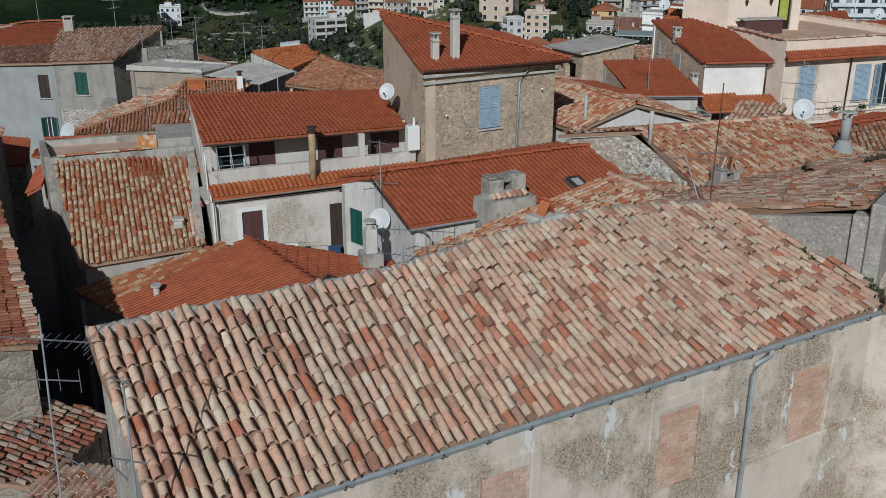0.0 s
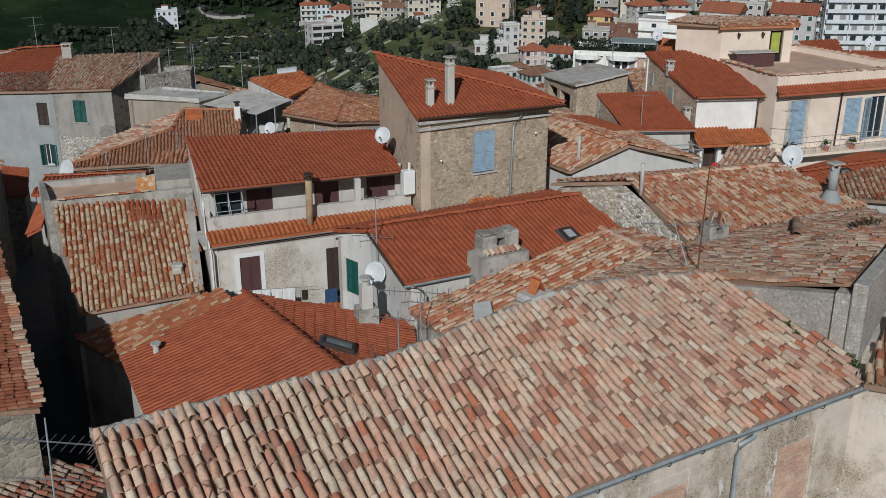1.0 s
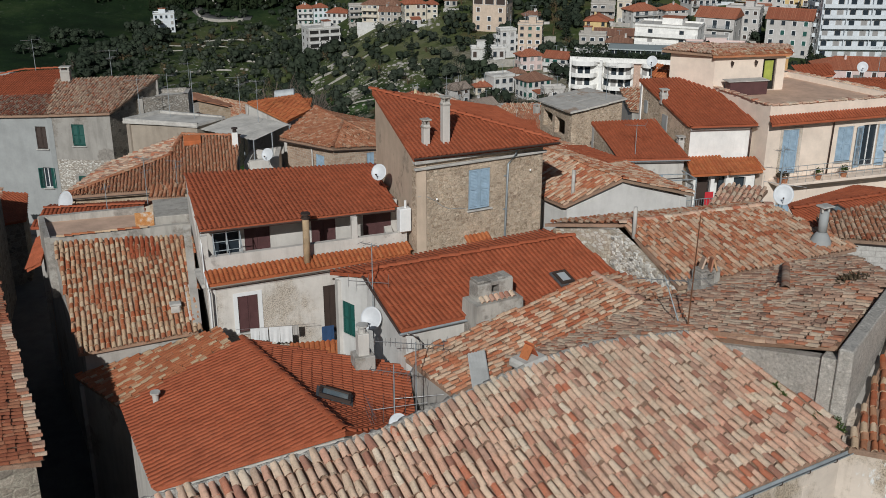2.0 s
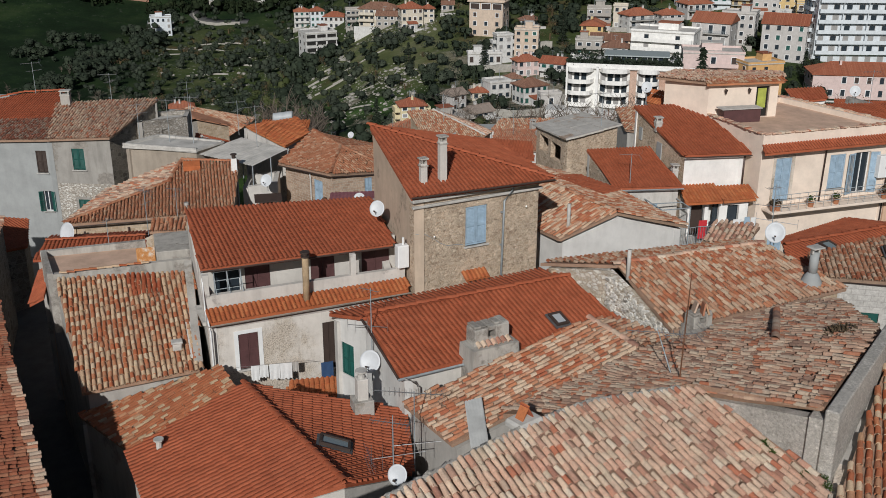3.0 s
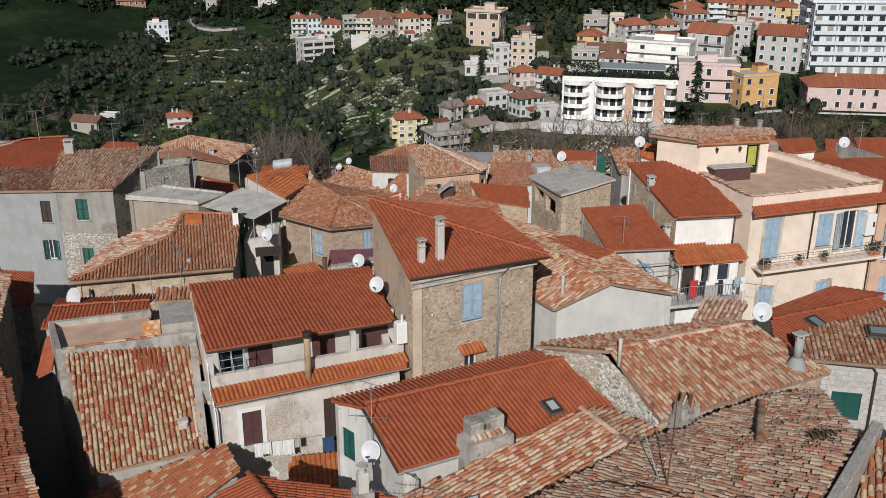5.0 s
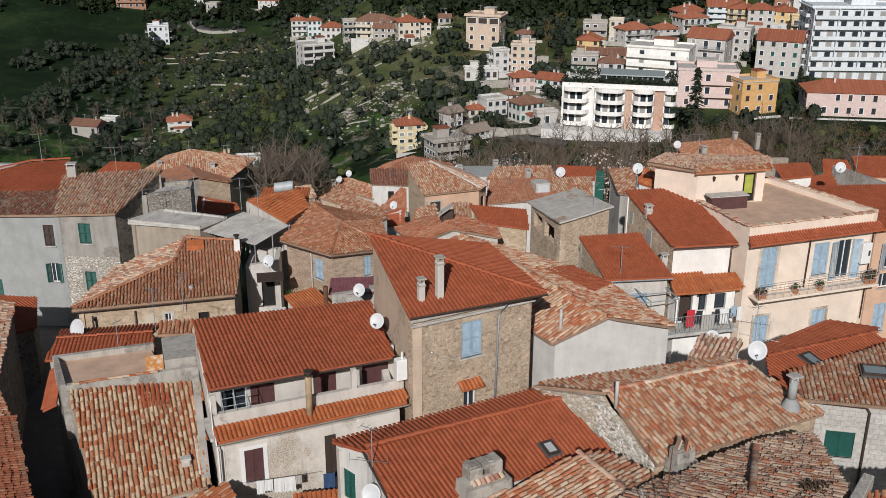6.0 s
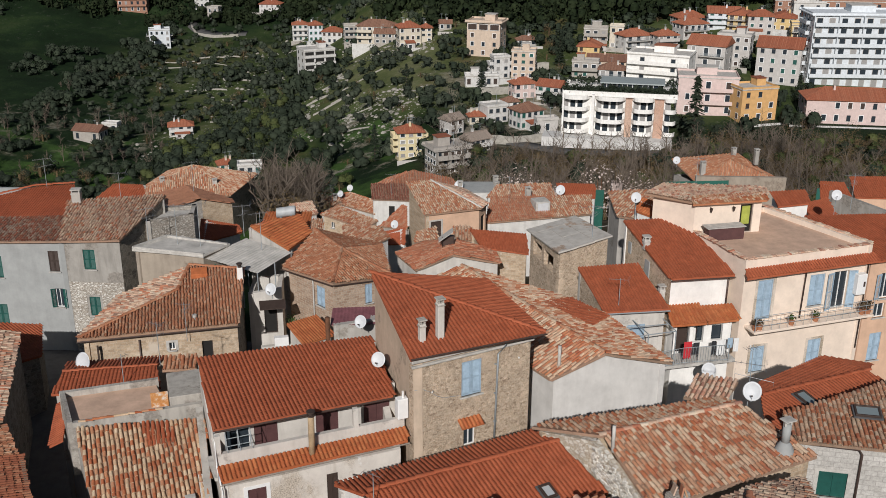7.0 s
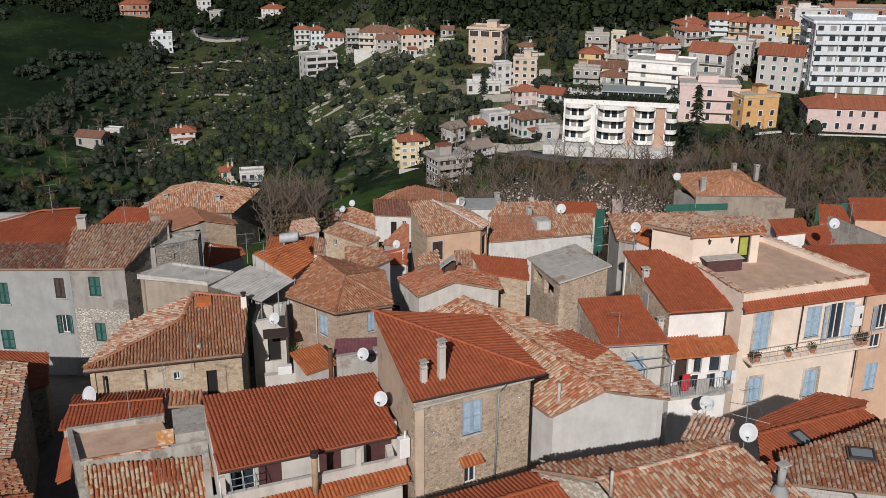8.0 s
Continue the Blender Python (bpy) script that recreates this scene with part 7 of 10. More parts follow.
block(88.9, 325.7, 12.4, 9.9, 11.0, 3, 3, GREY_LIGHT, "gable", -30, 342, "part", tile=FAR_RED)
block(100.7, 336.4, 10.8, 7.6, 10.5, 4, 4, GREY_LIGHT, "flat", -26, 343, "part")
block(110.0, 318.0, 13.5, 10.8, 11.9, 4, 4, GREY_LIGHT, "gable", -24, 344, tile=FAR_RED)
block(96.7, 370.9, 10.4, 7.3, 5.3, 2, 4, GREY_LIGHT, "hip", 20, 345, "long", tile=FAR_RED)
block(98.6, 384.3, 11.2, 7.8, 3.8, 2, 4, FAR_WHITE, "hip", 10, 346, tile=FAR_RED)
block(108.5, 377.4, 11.7, 7.0, 6.2, 3, 4, FAR_BLUE, "gable", -10, 347, "long", tile=FAR_RED)
block(113.1, 372.9, 8.8, 7.1, 6.1, 3, 3, YELLOW_WALL, "gable_y", -22, 348, "long", tile=FAR_RED)
block(118.7, 365.8, 9.1, 6.4, 7.2, 3, 3, GREY_LIGHT, "hip", -12, 349, tile=FAR_RED)
block(127.7, 369.3, 8.9, 7.1, 4.9, 2, 3, YELLOW_WALL, "gable_y", -20, 350, tile=FAR_RED)
block(132.0, 354.4, 11.5, 6.9, 7.1, 3, 4, YELLOW_WALL, "flat", -14, 351, "long")
block(141.2, 381.0, 11.5, 6.9, 5.8, 2, 2, FAR_WHITE, "flat", -8, 352)
block(134.2, 387.9, 7.3, 4.4, 5.1, 2, 2, FAR_BRICK, "flat", -8, 353)
block(161.1, 380.7, 30.1, 9.0, 6.2, 2, 8, FAR_BRICK, "flat", -6, 354)
block(135.0, 317.0, 31.0, 14.0, 22.3, 7, 8, FAR_BLUE, "eaved", -3, 355, "bands")
block(81.3, 291.7, 17.3, 10.4, 11.2, 3, 3, PINK_WALL, "flat", -10, 356, "part")
block(94.8, 285.4, 11.4, 8.5, 9.6, 3, 3, ORANGE_WALL, "flat", 14, 357)
block(121.5, 281.8, 27.4, 11.0, 7.3, 2, 8, PINK_WALL, "hip", -8, 358, tile=FAR_RED)
block(-123.6, 353.0, 10.2, 6.1, 4.6, 1, 3, FAR_GREY, "gable", -14, 359, tile=FAR_BROWN)
block(-121.3, 373.2, 5.9, 3.5, 2.6, 1, 2, FAR_WHITE, "flat", -10, 360)
block(-91.1, 359.7, 8.6, 6.0, 4.0, 2, 3, FAR_WHITE, "hip", 14, 361, "long", tile=FAR_RED)
block(-62.1, 295.8, 4.8, 3.9, 5.4, 2, 2, FAR_PEACH, "hip", 20, 362, tile=FAR_RED)
block(-53.4, 286.7, 7.0, 4.2, 4.5, 2, 3, FAR_WHITE, "flat", 10, 363, "long")

# ---- the large white apartment house with curved balconies ----
AX, AY = 49.5, 262.0
az = ground_z(AX, AY) - 1
apt = thing("curved_apartment_house", (AX, AY, az), "white apartment house with curved balconies, brick panels and roof garden", "building", "newer town across the valley")
turn_apt = Matrix.Rotation(radians(-12), 4, "Z")
ax_x, ax_y = turn_apt @ Vector((0.87, 0, 0)), turn_apt @ Vector((0, 1, 0))
APT_TOP = 14.6


def apt_at(u, v, z):
    return Vector((AX, AY, az + z)) + ax_x * u + ax_y * v


def bowed(bm, u0, u1, v, bulge, z0, z1, inner=0.0, n=8):
    """A slab or parapet between u0 and u1 whose front bows out by bulge; inner: thickness of a parapet, 0 for a slab that reaches the wall."""
    rows_ = []
    for i in range(n + 1):
        f = i / n
        u = u0 + (u1 - u0) * f
        out = v - bulge * (1 - (2 * f - 1) ** 4)
        back_ = out + inner if inner else v + 0.8
        rows_.append([bm.verts.new(apt_at(u, vv, zz)) for vv, zz in ((out, z0), (out, z1), (back_, z1), (back_, z0))])
    for a, b in zip(rows_, rows_[1:]):
        for k in range(4):
            bm.faces.new((a[k], b[k], b[(k + 1) % 4], a[(k + 1) % 4]))
    bm.faces.new(rows_[0][::-1]), bm.faces.new(rows_[-1])


bm = bmesh.new()
box(bm, apt_at(0, 0, -6), 31, 13, APT_TOP + 6, ax_x, ax_y)
part("wall", bm, WHITE_WALL, apt)
bm = bmesh.new()
box(bm, apt_at(0.5, 0, APT_TOP), 33.5, 15, 0.35, ax_x, ax_y)
part("roof", bm, WHITE_WALL, apt)
BAYS = ((-16.4, -8.0, 2.4), (-6.6, 2.6, 2.7), (4.3, 11.0, 2.1), (13.5, 17.2, 1.3))
for i in range(1, 5):
    zf = 2.2 + 2.95 * i
    for u0, u1, bulge in BAYS:
        bm = bmesh.new()
        bowed(bm, u0, u1, -6.6, bulge, zf - 0.22, zf)
        bowed(bm, u0, u1, -6.6, bulge, zf, zf + 0.85, 0.14)
        part("balcony", bm, WHITE_WALL, apt)
        if zf + 2.2 < APT_TOP + 0.5:
            for k in range(int((u1 - u0) / 2.1)):
                far_window(apt, apt_at(u0 + 1.2 + 2.1 * k, -6.53, zf + 0.05), ax_x, -ax_y, 1.5, 2.2, PANE if (i + k) % 3 else SHUTTER_GREY)
for u, m_, wd, deep in ((-7.0, WHITE_WALL, 0.8, 2.6), (3.4, BRICK_FILL, 1.9, 1.6), (12.2, BRICK_FILL, 2.6, 1.2), (-15.9, WHITE_WALL, 0.5, 1.2)):
    bm = bmesh.new()
    box(bm, apt_at(u, -6.5 - deep / 2, -2), wd, deep, APT_TOP + 2.6 if m_ is WHITE_WALL else APT_TOP + 1.6, ax_x, ax_y)
    part("stair_tower", bm, m_, apt)
bm = bmesh.new()
box(bm, apt_at(-2.5, -8.6, -7), 38, 6.4, 11.4, ax_x, ax_y)
part("garden_wall", bm, FAR_WHITE, apt)
bm = bmesh.new()
box(bm, apt_at(-16.5, -11.85, -0.5), 3.2, 0.1, 2.8, ax_x, ax_y)
part("garage_door", bm, SHUTTER_GREY, apt)
bm = bmesh.new()
for s_ in (-1, 1):
    box(bm, apt_at(0.5, s_ * 7.4, APT_TOP + 0.35), 33.4, 0.15, 0.9, ax_x, ax_y)
    box(bm, apt_at(0.5 + s_ * 16.6, 0, APT_TOP + 0.35), 0.15, 14.6, 0.9, ax_x, ax_y)
part("parapet", bm, WHITE_WALL, apt)
cons = thing("roof_conservatory", tuple(apt_at(4, 0, APT_TOP + 0.3)), "white-framed glass conservatory on a roof terrace", "conservatory")
bm = bmesh.new()
box(bm, apt_at(4, 0.5, APT_TOP + 0.35), 18, 7, 2.3, ax_x, ax_y)
part("pane", bm, PANE, cons)
for k in range(13):
    bm = bmesh.new()
    box(bm, apt_at(-5.1 + k * 1.52, -3.1, APT_TOP + 0.35), 0.22, 0.25, 2.4, ax_x, ax_y)
    part("frame", bm, FAR_WHITE, cons)
bm = bmesh.new()
box(bm, apt_at(4, 0.3, APT_TOP + 2.7), 19, 8.2, 0.3, ax_x, ax_y)
part("roof", bm, plain("pale_glazed_roof", (0.42, 0.47, 0.47), 0.3), cons)


# ---- trees ----
def leaf_material(name, a, b_, trans=0.15):
    m, ns, ls, b = nodes_of(name)
    geo = ns.new("ShaderNodeNewGeometry")
    rp = ramp(ns, [(0.0, a), (0.6, b_), (1.0, tuple(c * 0.8 for c in a))])
    ls.new(geo.outputs["Random Per Island"], rp.inputs[0])
    big = ramp(ns, [(0.3, (0.65, 0.65, 0.65)), (0.7, (1.25, 1.2, 1.1))])
    ls.new(noise_node(ns, ls, geo.outputs["Position"], 0.05, 4), big.inputs[0])
    ls.new(mix(ns, ls, 1.0, rp.outputs[0], big.outputs[0], "MULTIPLY"), b.inputs["Base Color"])
    b.inputs["Roughness"].default_value = 0.8
    b.inputs["Specular IOR Level"].default_value = 0.12
    return m


OLIVE = leaf_material("olive_foliage", (0.034, 0.046, 0.034), (0.060, 0.074, 0.054))
DARK_LEAF = leaf_material("evergreen_foliage", (0.024, 0.035, 0.024), (0.042, 0.056, 0.038))
BARE = leaf_material("bare_twigs", (0.105, 0.087, 0.073), (0.18, 0.15, 0.128))
BROWN_LEAF = leaf_material("brown_scrub", (0.085, 0.064, 0.038), (0.15, 0.112, 0.064))
BLOSSOM = leaf_material("almond_blossom", (0.48, 0.40, 0.385), (0.60, 0.53, 0.51))
BARK = plain("bark", (0.085, 0.065, 0.05), 0.95)
CLEAR = blocks_at + [(AX, AY, 22)]


def crowns(name, spots, material, leaves, leaf_size, label, seed, squash=0.8, cores=3):
    """Many far trees as one mass: each a cloud of small leaf clumps round several lobes, on a short trunk."""
    rng = np.random.RandomState(seed)
    V, Fq = [], []
    n0 = 0
    # a lumpy core that keeps each crown from being seen through
    g = np.array([(i, j, k) for i in (-1, 0, 1) for j in (-1, 0, 1) for k in (-1, 0, 1)], float)
    core_f = []
    for ax in range(3):
        for side in (-1, 1):
            p_, q_ = [c for c in range(3) if c != ax]
            for i in (-1, 0):
                for j in (-1, 0):
                    ring = []
                    for di, dj in ((0, 0), (1, 0), (1, 1), (0, 1)):
                        c = [0, 0, 0]
                        c[ax], c[p_], c[q_] = side, i + di, j + dj
                        ring.append((c[0] + 1) * 9 + (c[1] + 1) * 3 + c[2] + 1)
                    core_f.append(ring)
    core_f = np.array(core_f)
    unit = g / np.maximum(np.linalg.norm(g, axis=1), 0.5)[:, None]
    for x, y, r in spots:
        z = ground_z(x, y)
        r = r * 1.1
        lobes = rng.normal(0, 0.40, (5, 3)) * r * np.array((1.15, 1, 0.55)) + np.array((x, y, z + r * 0.85))
        k = int(leaves * (2.6 if y < 370 else 1.5))
        size = leaf_size * (0.42 if y < 370 else 0.56)
        c = lobes[rng.randint(0, 5, k)]
        d = rng.normal(0, 1, (k, 3))
        d /= np.linalg.norm(d, axis=1)[:, None]
        p = c + d * (r * 0.62 * rng.uniform(0.72, 1.05, k)[:, None]) * np.array((1, 1, squash))
        a = np.cross(d, rng.normal(0, 1, (k, 3)))
        a /= np.linalg.norm(a, axis=1)[:, None] + 1e-6
        b = np.cross(d, a) + d * rng.uniform(-0.5, 0.5, k)[:, None]
        s = (size * r * rng.uniform(0.6, 1.3, k))[:, None]
        q = np.stack([p - a * s * 0.6 - b * s * 0.3, p + a * s * 0.5 - b * s * 0.6, p + a * s * 0.7 + b * s * 0.5, p - a * s * 0.4 + b * s * 0.7], 1).reshape(-1, 3)
        V.append(q)
        Fq.append(np.arange(4 * k).reshape(-1, 4) + n0)
        n0 += 4 * k
        if cores:
            for lobe in lobes[:cores]:
                V.append(lobe + unit * (r * 0.49 * rng.uniform(0.85, 1.15, (27, 1))) * np.array((1, 1, squash)))
                Fq.append(core_f + n0)
                n0 += 27
        t = np.array([(x + i * 0.12 * r, y + j * 0.12 * r, z + h) for h in (-0.5, r) for i, j in ((-1, -1), (1, -1), (1, 1), (-1, 1))])
        V.append(t)
        Fq.append(np.array([(0, 1, 5, 4), (1, 2, 6, 5), (2, 3, 7, 6), (3, 0, 4, 7)]) + n0)
        n0 += 8
    ob = quads(name, np.concatenate(V), np.concatenate(Fq), material, None)
    return tagged(ob, label, "trees", "", "stuff")


def free(x, y):
    return all((x - a) ** 2 + (y - b) ** 2 > c * c for a, b, c in CLEAR)


BLOOMS = ((13.1, 124, 4.6), (11.3, 126, 3.4), (16.0, 125, 3.6), (24.0, 124, 4.8), (22.2, 127, 3.8), (26.6, 126, 3.4), (29.0, 128, 3.2), (19.0, 128, 3.0))
taken = {}


def apart(x, y, gap):
    """True, and the spot is taken, where no other tree stands within gap."""
    i, j = int(x // 8), int(y // 8)
    if any((x - a) ** 2 + (y - b) ** 2 < gap * gap for m in (-1, 0, 1) for n in (-1, 0, 1) for a, b in taken.get((i + m, j + n), ())):
        return False
    taken.setdefault((i, j), []).append((x, y))
    return True


rng = random.Random(21)
olives, darks, scrub, wood, bloom, lights, pines = [], [], [], [], [], [], []
for i in range(15000):
    y = rng.uniform(235, 720)
    x = rng.uniform(-0.52, 0.5) * y
    if not free(x, y):
        continue
    n1 = noise.noise((x * 0.014, y * 0.014, 9.0))
    n2 = noise.noise((x * 0.04, y * 0.04, 4.0))
    u = x / y
    edge = y - 1285 * (u + 0.345)
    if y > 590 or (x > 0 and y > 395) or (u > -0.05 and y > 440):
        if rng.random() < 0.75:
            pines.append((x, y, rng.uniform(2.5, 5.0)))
    elif -0.12 < u < 0.02 and 290 < y < 465:
        pick = rng.random()
        if pick < 0.5 and apart(x, y, 3.6 if n1 + 0.6 * n2 > 0.25 else 8.0):
            (olives if rng.random() < 0.65 else darks).append((x, y, rng.uniform(1.7, 2.8)))
        elif pick > 0.97:
            scrub.append((x, y, rng.uniform(1.0, 2.2)))
    elif u < -0.27 and 318 < y < 392:
        pick = rng.random()
        if pick < 0.14:
            wood.append((x, y, rng.uniform(3.5, 7.5)))
        elif pick < 0.16:
            scrub.append((x, y, rng.uniform(1.0, 2.6)))
        elif pick < 0.27 + 0.2 * (n1 > 0.1):
            darks.append((x, y, rng.uniform(1.4, 3.0)))
    elif u < -0.26 and edge > 475 and y > 385:
        if n1 + 0.4 * n2 > 0.42 and rng.random() < 0.3:
            darks.append((x, y, rng.uniform(1.5, 3.4)))
    elif u < -0.25 and 425 < edge <= 475 and n1 + 0.7 * n2 > -0.25 and rng.random() < 0.6:
        (darks if rng.random() < 0.5 else wood).append((x, y, rng.uniform(2.4, 4.2)))
    elif x < 12 and y > 372:
        if n1 + 0.6 * n2 > 0.26:
            if rng.random() < 0.42:
                (darks if rng.random() < 0.6 else olives).append((x, y, rng.uniform(1.6, 3.4)))
        elif rng.random() < 0.5 and apart(x, y, 6.8 if n1 < 0.0 else 4.8):
            (olives if rng.random() < 0.7 else darks).append((x, y, rng.uniform(1.5, 2.8)))
        elif rng.random() < 0.05:
            scrub.append((x, y, rng.uniform(1.0, 2.4)))
    elif -0.135 < u < 0.0 and y < 372:
        pick = rng.random()
        if pick < 0.13 and apart(x, y, 5.0):
            (darks if pick < 0.07 else lights if pick < 0.09 else olives).append((x, y, rng.uniform(1.6, 3.2)))
        elif pick > 0.96:
            scrub.append((x, y, rng.uniform(1.0, 2.2)))
    elif x < 4 and u > -0.3:
        pick = rng.random()
        if (n1 + 0.5 * n2 > -0.05 or y < 352) and pick < 0.5:
            (lights if pick < 0.10 else darks).append((x, y, rng.uniform(1.8, 3.6)))
        elif pick > 0.93:
            scrub.append((x, y, rng.uniform(1.0, 2.4)))
    elif x < 12:
        if rng.random() < 0.28:
            (scrub if rng.random() < 0.15 else darks).append((x, y, rng.uniform(1.4, 3.0)))
    elif y > 268:
        if rng.random() < (0.16 if u < 0.17 and y < 350 else 0.30):
            darks.append((x, y, rng.uniform(1.5, 3.2)))
        elif rng.random() < 0.1:
            scrub.append((x, y, rng.uniform(1.2, 2.4)))
for i in range(16):
    darks.append((rng.uniform(-56, -37), rng.uniform(395, 404), rng.uniform(2.4, 3.8)))
for i in range(1500):
    y = rng.uniform(135, 252)
    x = rng.uniform(2, 0.52 * y)
    if not free(x, y) or (16 < x < 64 and y > 232):
        continue
    pick = rng.random()
    green_side = 0.22 if y > 175 else 0.0
    if pick < 0.34 + green_side * 0.4:
        scrub.append((x, y, rng.uniform(1.6, 3.4)))
    elif pick < 0.42 + green_side * 0.9:
        (darks if rng.random() < 0.5 else lights).append((x, y, rng.uniform(1.6, 3.0)))
    else:
        wood.append((x, y, rng.uniform(5.0, 9.5) if rng.random() < 0.8 else rng.uniform(9, 13)))
for i in range(70):
    y = rng.uniform(112, 134)
    wood.append((y * rng.uniform(-0.175, -0.118), y, rng.uniform(5.5, 10.0)))
for i in range(26):
    y = rng.uniform(110, 130)
    scrub.append((y * rng.uniform(-0.175, -0.12), y, rng.uniform(1.6, 3.0)))
for x, y, r in BLOOMS:
    bloom.append((x, y, r))
    wood.append((x, y, 2 * r))
LIGHT_LEAF = leaf_material("fresh_green_foliage", (0.045, 0.065, 0.022), (0.085, 0.10, 0.040))
# pines darker than the other evergreens: slope shade is toned into the leaves
PINE_LEAF = leaf_material("shade_toned_pine_foliage", (0.012, 0.021, 0.009), (0.026, 0.037, 0.017))
crowns("pine_wood", pines, PINE_LEAF, 26, 0.36, "pine wood on the upper slopes, shade toned into its colour", 10, 0.8, 1)
crowns("green_thicket", lights, LIGHT_LEAF, 110, 0.22, "lighter green trees among the evergreens", 9)
crowns("olive_grove", olives, OLIVE, 110, 0.22, "grey-green olive trees scattered over stony terraces", 1)
crowns("evergreen_wood", darks, DARK_LEAF, 80, 0.25, "dark evergreen trees and thickets on the slopes", 2)
rg_ = np.random.RandomState(77)
N_ = 2600
pu = rg_.uniform(-16, 17, N_)
pv = rg_.choice([-6.9, -6.6, -4.8, 5.5], N_)
hh = rg_.uniform(0, 1, N_) * (0.9 + 0.7 * np.sin(pu * 0.9) ** 2) + 0.7
pp = np.array([tuple(apt_at(a, b, APT_TOP + 0.3 + c)) for a, b, c in zip(pu, pv, hh)]) + rg_.normal(0, 0.2, (N_, 3))
da, db = rg_.normal(0, 0.22, (N_, 3)), rg_.normal(0, 0.22, (N_, 3))
tagged(quads("roof_garden", np.stack([pp - da, pp - db, pp + da, pp + db], 1).reshape(-1, 3), np.arange(4 * N_).reshape(-1, 4), DARK_LEAF), "evergreen shrubs in planters on a roof terrace", "plants", "", "stuff")
crowns("brown_scrub", scrub, BROWN_LEAF, 150, 0.13, "brown winter scrub and oaks still in dry leaf", 3, 0.95, 0)
crowns("blossoming_almonds", bloom, BLOSSOM, 105, 0.085, "almond trees in pale blossom at the wood's edge", 4, 0.8, 0)


def bare_trees(name, spots, material, label, seed):
    """Leafless trees: a trunk, limbs and sprays of twigs as thin tapering blades."""
    rng = np.random.RandomState(seed)
    V, Fq = [], []

    def blade(a, b, w0, w1):
        d = b - a
        for turn in range(2):
            s = np.cross(d, (1, 0.2, 0) if turn else (0.1, 1, 0.0))
            s = s / (np.linalg.norm(s) + 1e-6)
            n = len(V)
            V.extend((a - s * w0, a + s * w0, b + s * w1, b - s * w1))
            Fq.append((n, n + 1, n + 2, n + 3))

    for x, y, h in spots:
        o = np.array((x, y, ground_z(x, y) - 0.5))
        top = o + np.array((*rng.normal(0, 0.05 * h, 2), h * 0.7))
        blade(o, top, 0.16, 0.07)
        for i in range(9):
            f = rng.uniform(0.25, 1)
            a = o + (top - o) * f
            d = np.array((*rng.normal(0, 0.5, 2), rng.uniform(0.5, 1.1)))
            b = a + d / np.linalg.norm(d) * h * rng.uniform(0.2, 0.42)
            blade(a, b, 0.06, 0.03)
            for j in range(5):
                c = a + (b - a) * rng.uniform(0.3, 1)
                e = np.array((*rng.normal(0, 0.6, 2), rng.uniform(0.3, 1.0)))
                blade(c, c + e / np.linalg.norm(e) * h * rng.uniform(0.08, 0.2), 0.035, 0.015)
    ob = quads(name, V, Fq, material, None)
    return tagged(ob, label, "trees", "", "stuff")


bare_trees("bare_wood", wood, BARE, "leafless grey-brown wood below the town", 6)


# ---- rocks, dry-stone terrace walls and roads on the slope across the valley ----
def rocks(name, spots, material, label, seed):
    """Boulders: squashed lumps with uneven corners, half sunk in the grass."""
    rg_ = np.random.RandomState(seed)
    base = np.array([(-1, -1, 0), (1, -1, 0), (1, 1, 0), (-1, 1, 0), (-0.6, -0.6, 1), (0.6, -0.6, 1), (0.6, 0.6, 1), (-0.6, 0.6, 1)], float)
    faces = np.array([(0, 1, 5, 4), (1, 2, 6, 5), (2, 3, 7, 6), (3, 0, 4, 7), (4, 5, 6, 7)])
    V, F = [], []
    for x, y, r in spots:
        v = base * (r, r * rg_.uniform(0.6, 1.0), r * rg_.uniform(0.5, 0.9)) * rg_.uniform(0.7, 1.2, (8, 3))
        a = rg_.uniform(0, 6.28)
        v = v @ np.array(((math.cos(a), math.sin(a), 0), (-math.sin(a), math.cos(a), 0), (0, 0, 1)))
        F.append(faces + 8 * len(V))
        V.append(v + (x, y, ground_z(x, y) - 0.1))
    return tagged(quads(name, np.concatenate(V), np.concatenate(F), material, None), label, "rocks", "", "stuff")


LIMESTONE = plain("pale_limestone", (0.34, 0.32, 0.28), 0.95, 0, 0.35, 0.8, 0.05)
spots = []
while len(spots) < 2900:
    y = rng.uniform(320, 560) if len(spots) < 1700 else rng.uniform(255, 400)
    x = rng.uniform(-0.30, 0.01) * y if len(spots) < 1700 else rng.uniform(-0.14, 0.0) * y
    if noise.noise((x * 0.03, y * 0.03, 2.0)) + 0.4 * noise.noise((x * 0.1, y * 0.1, 6.0)) > rng.uniform(-0.05, 0.35):
        spots.append((x, y, rng.uniform(0.12, 0.30) + 0.8 * rng.random() ** 9))
rocks("boulders", spots, LIMESTONE, "pale limestone boulders scattered over stony pasture", 12)


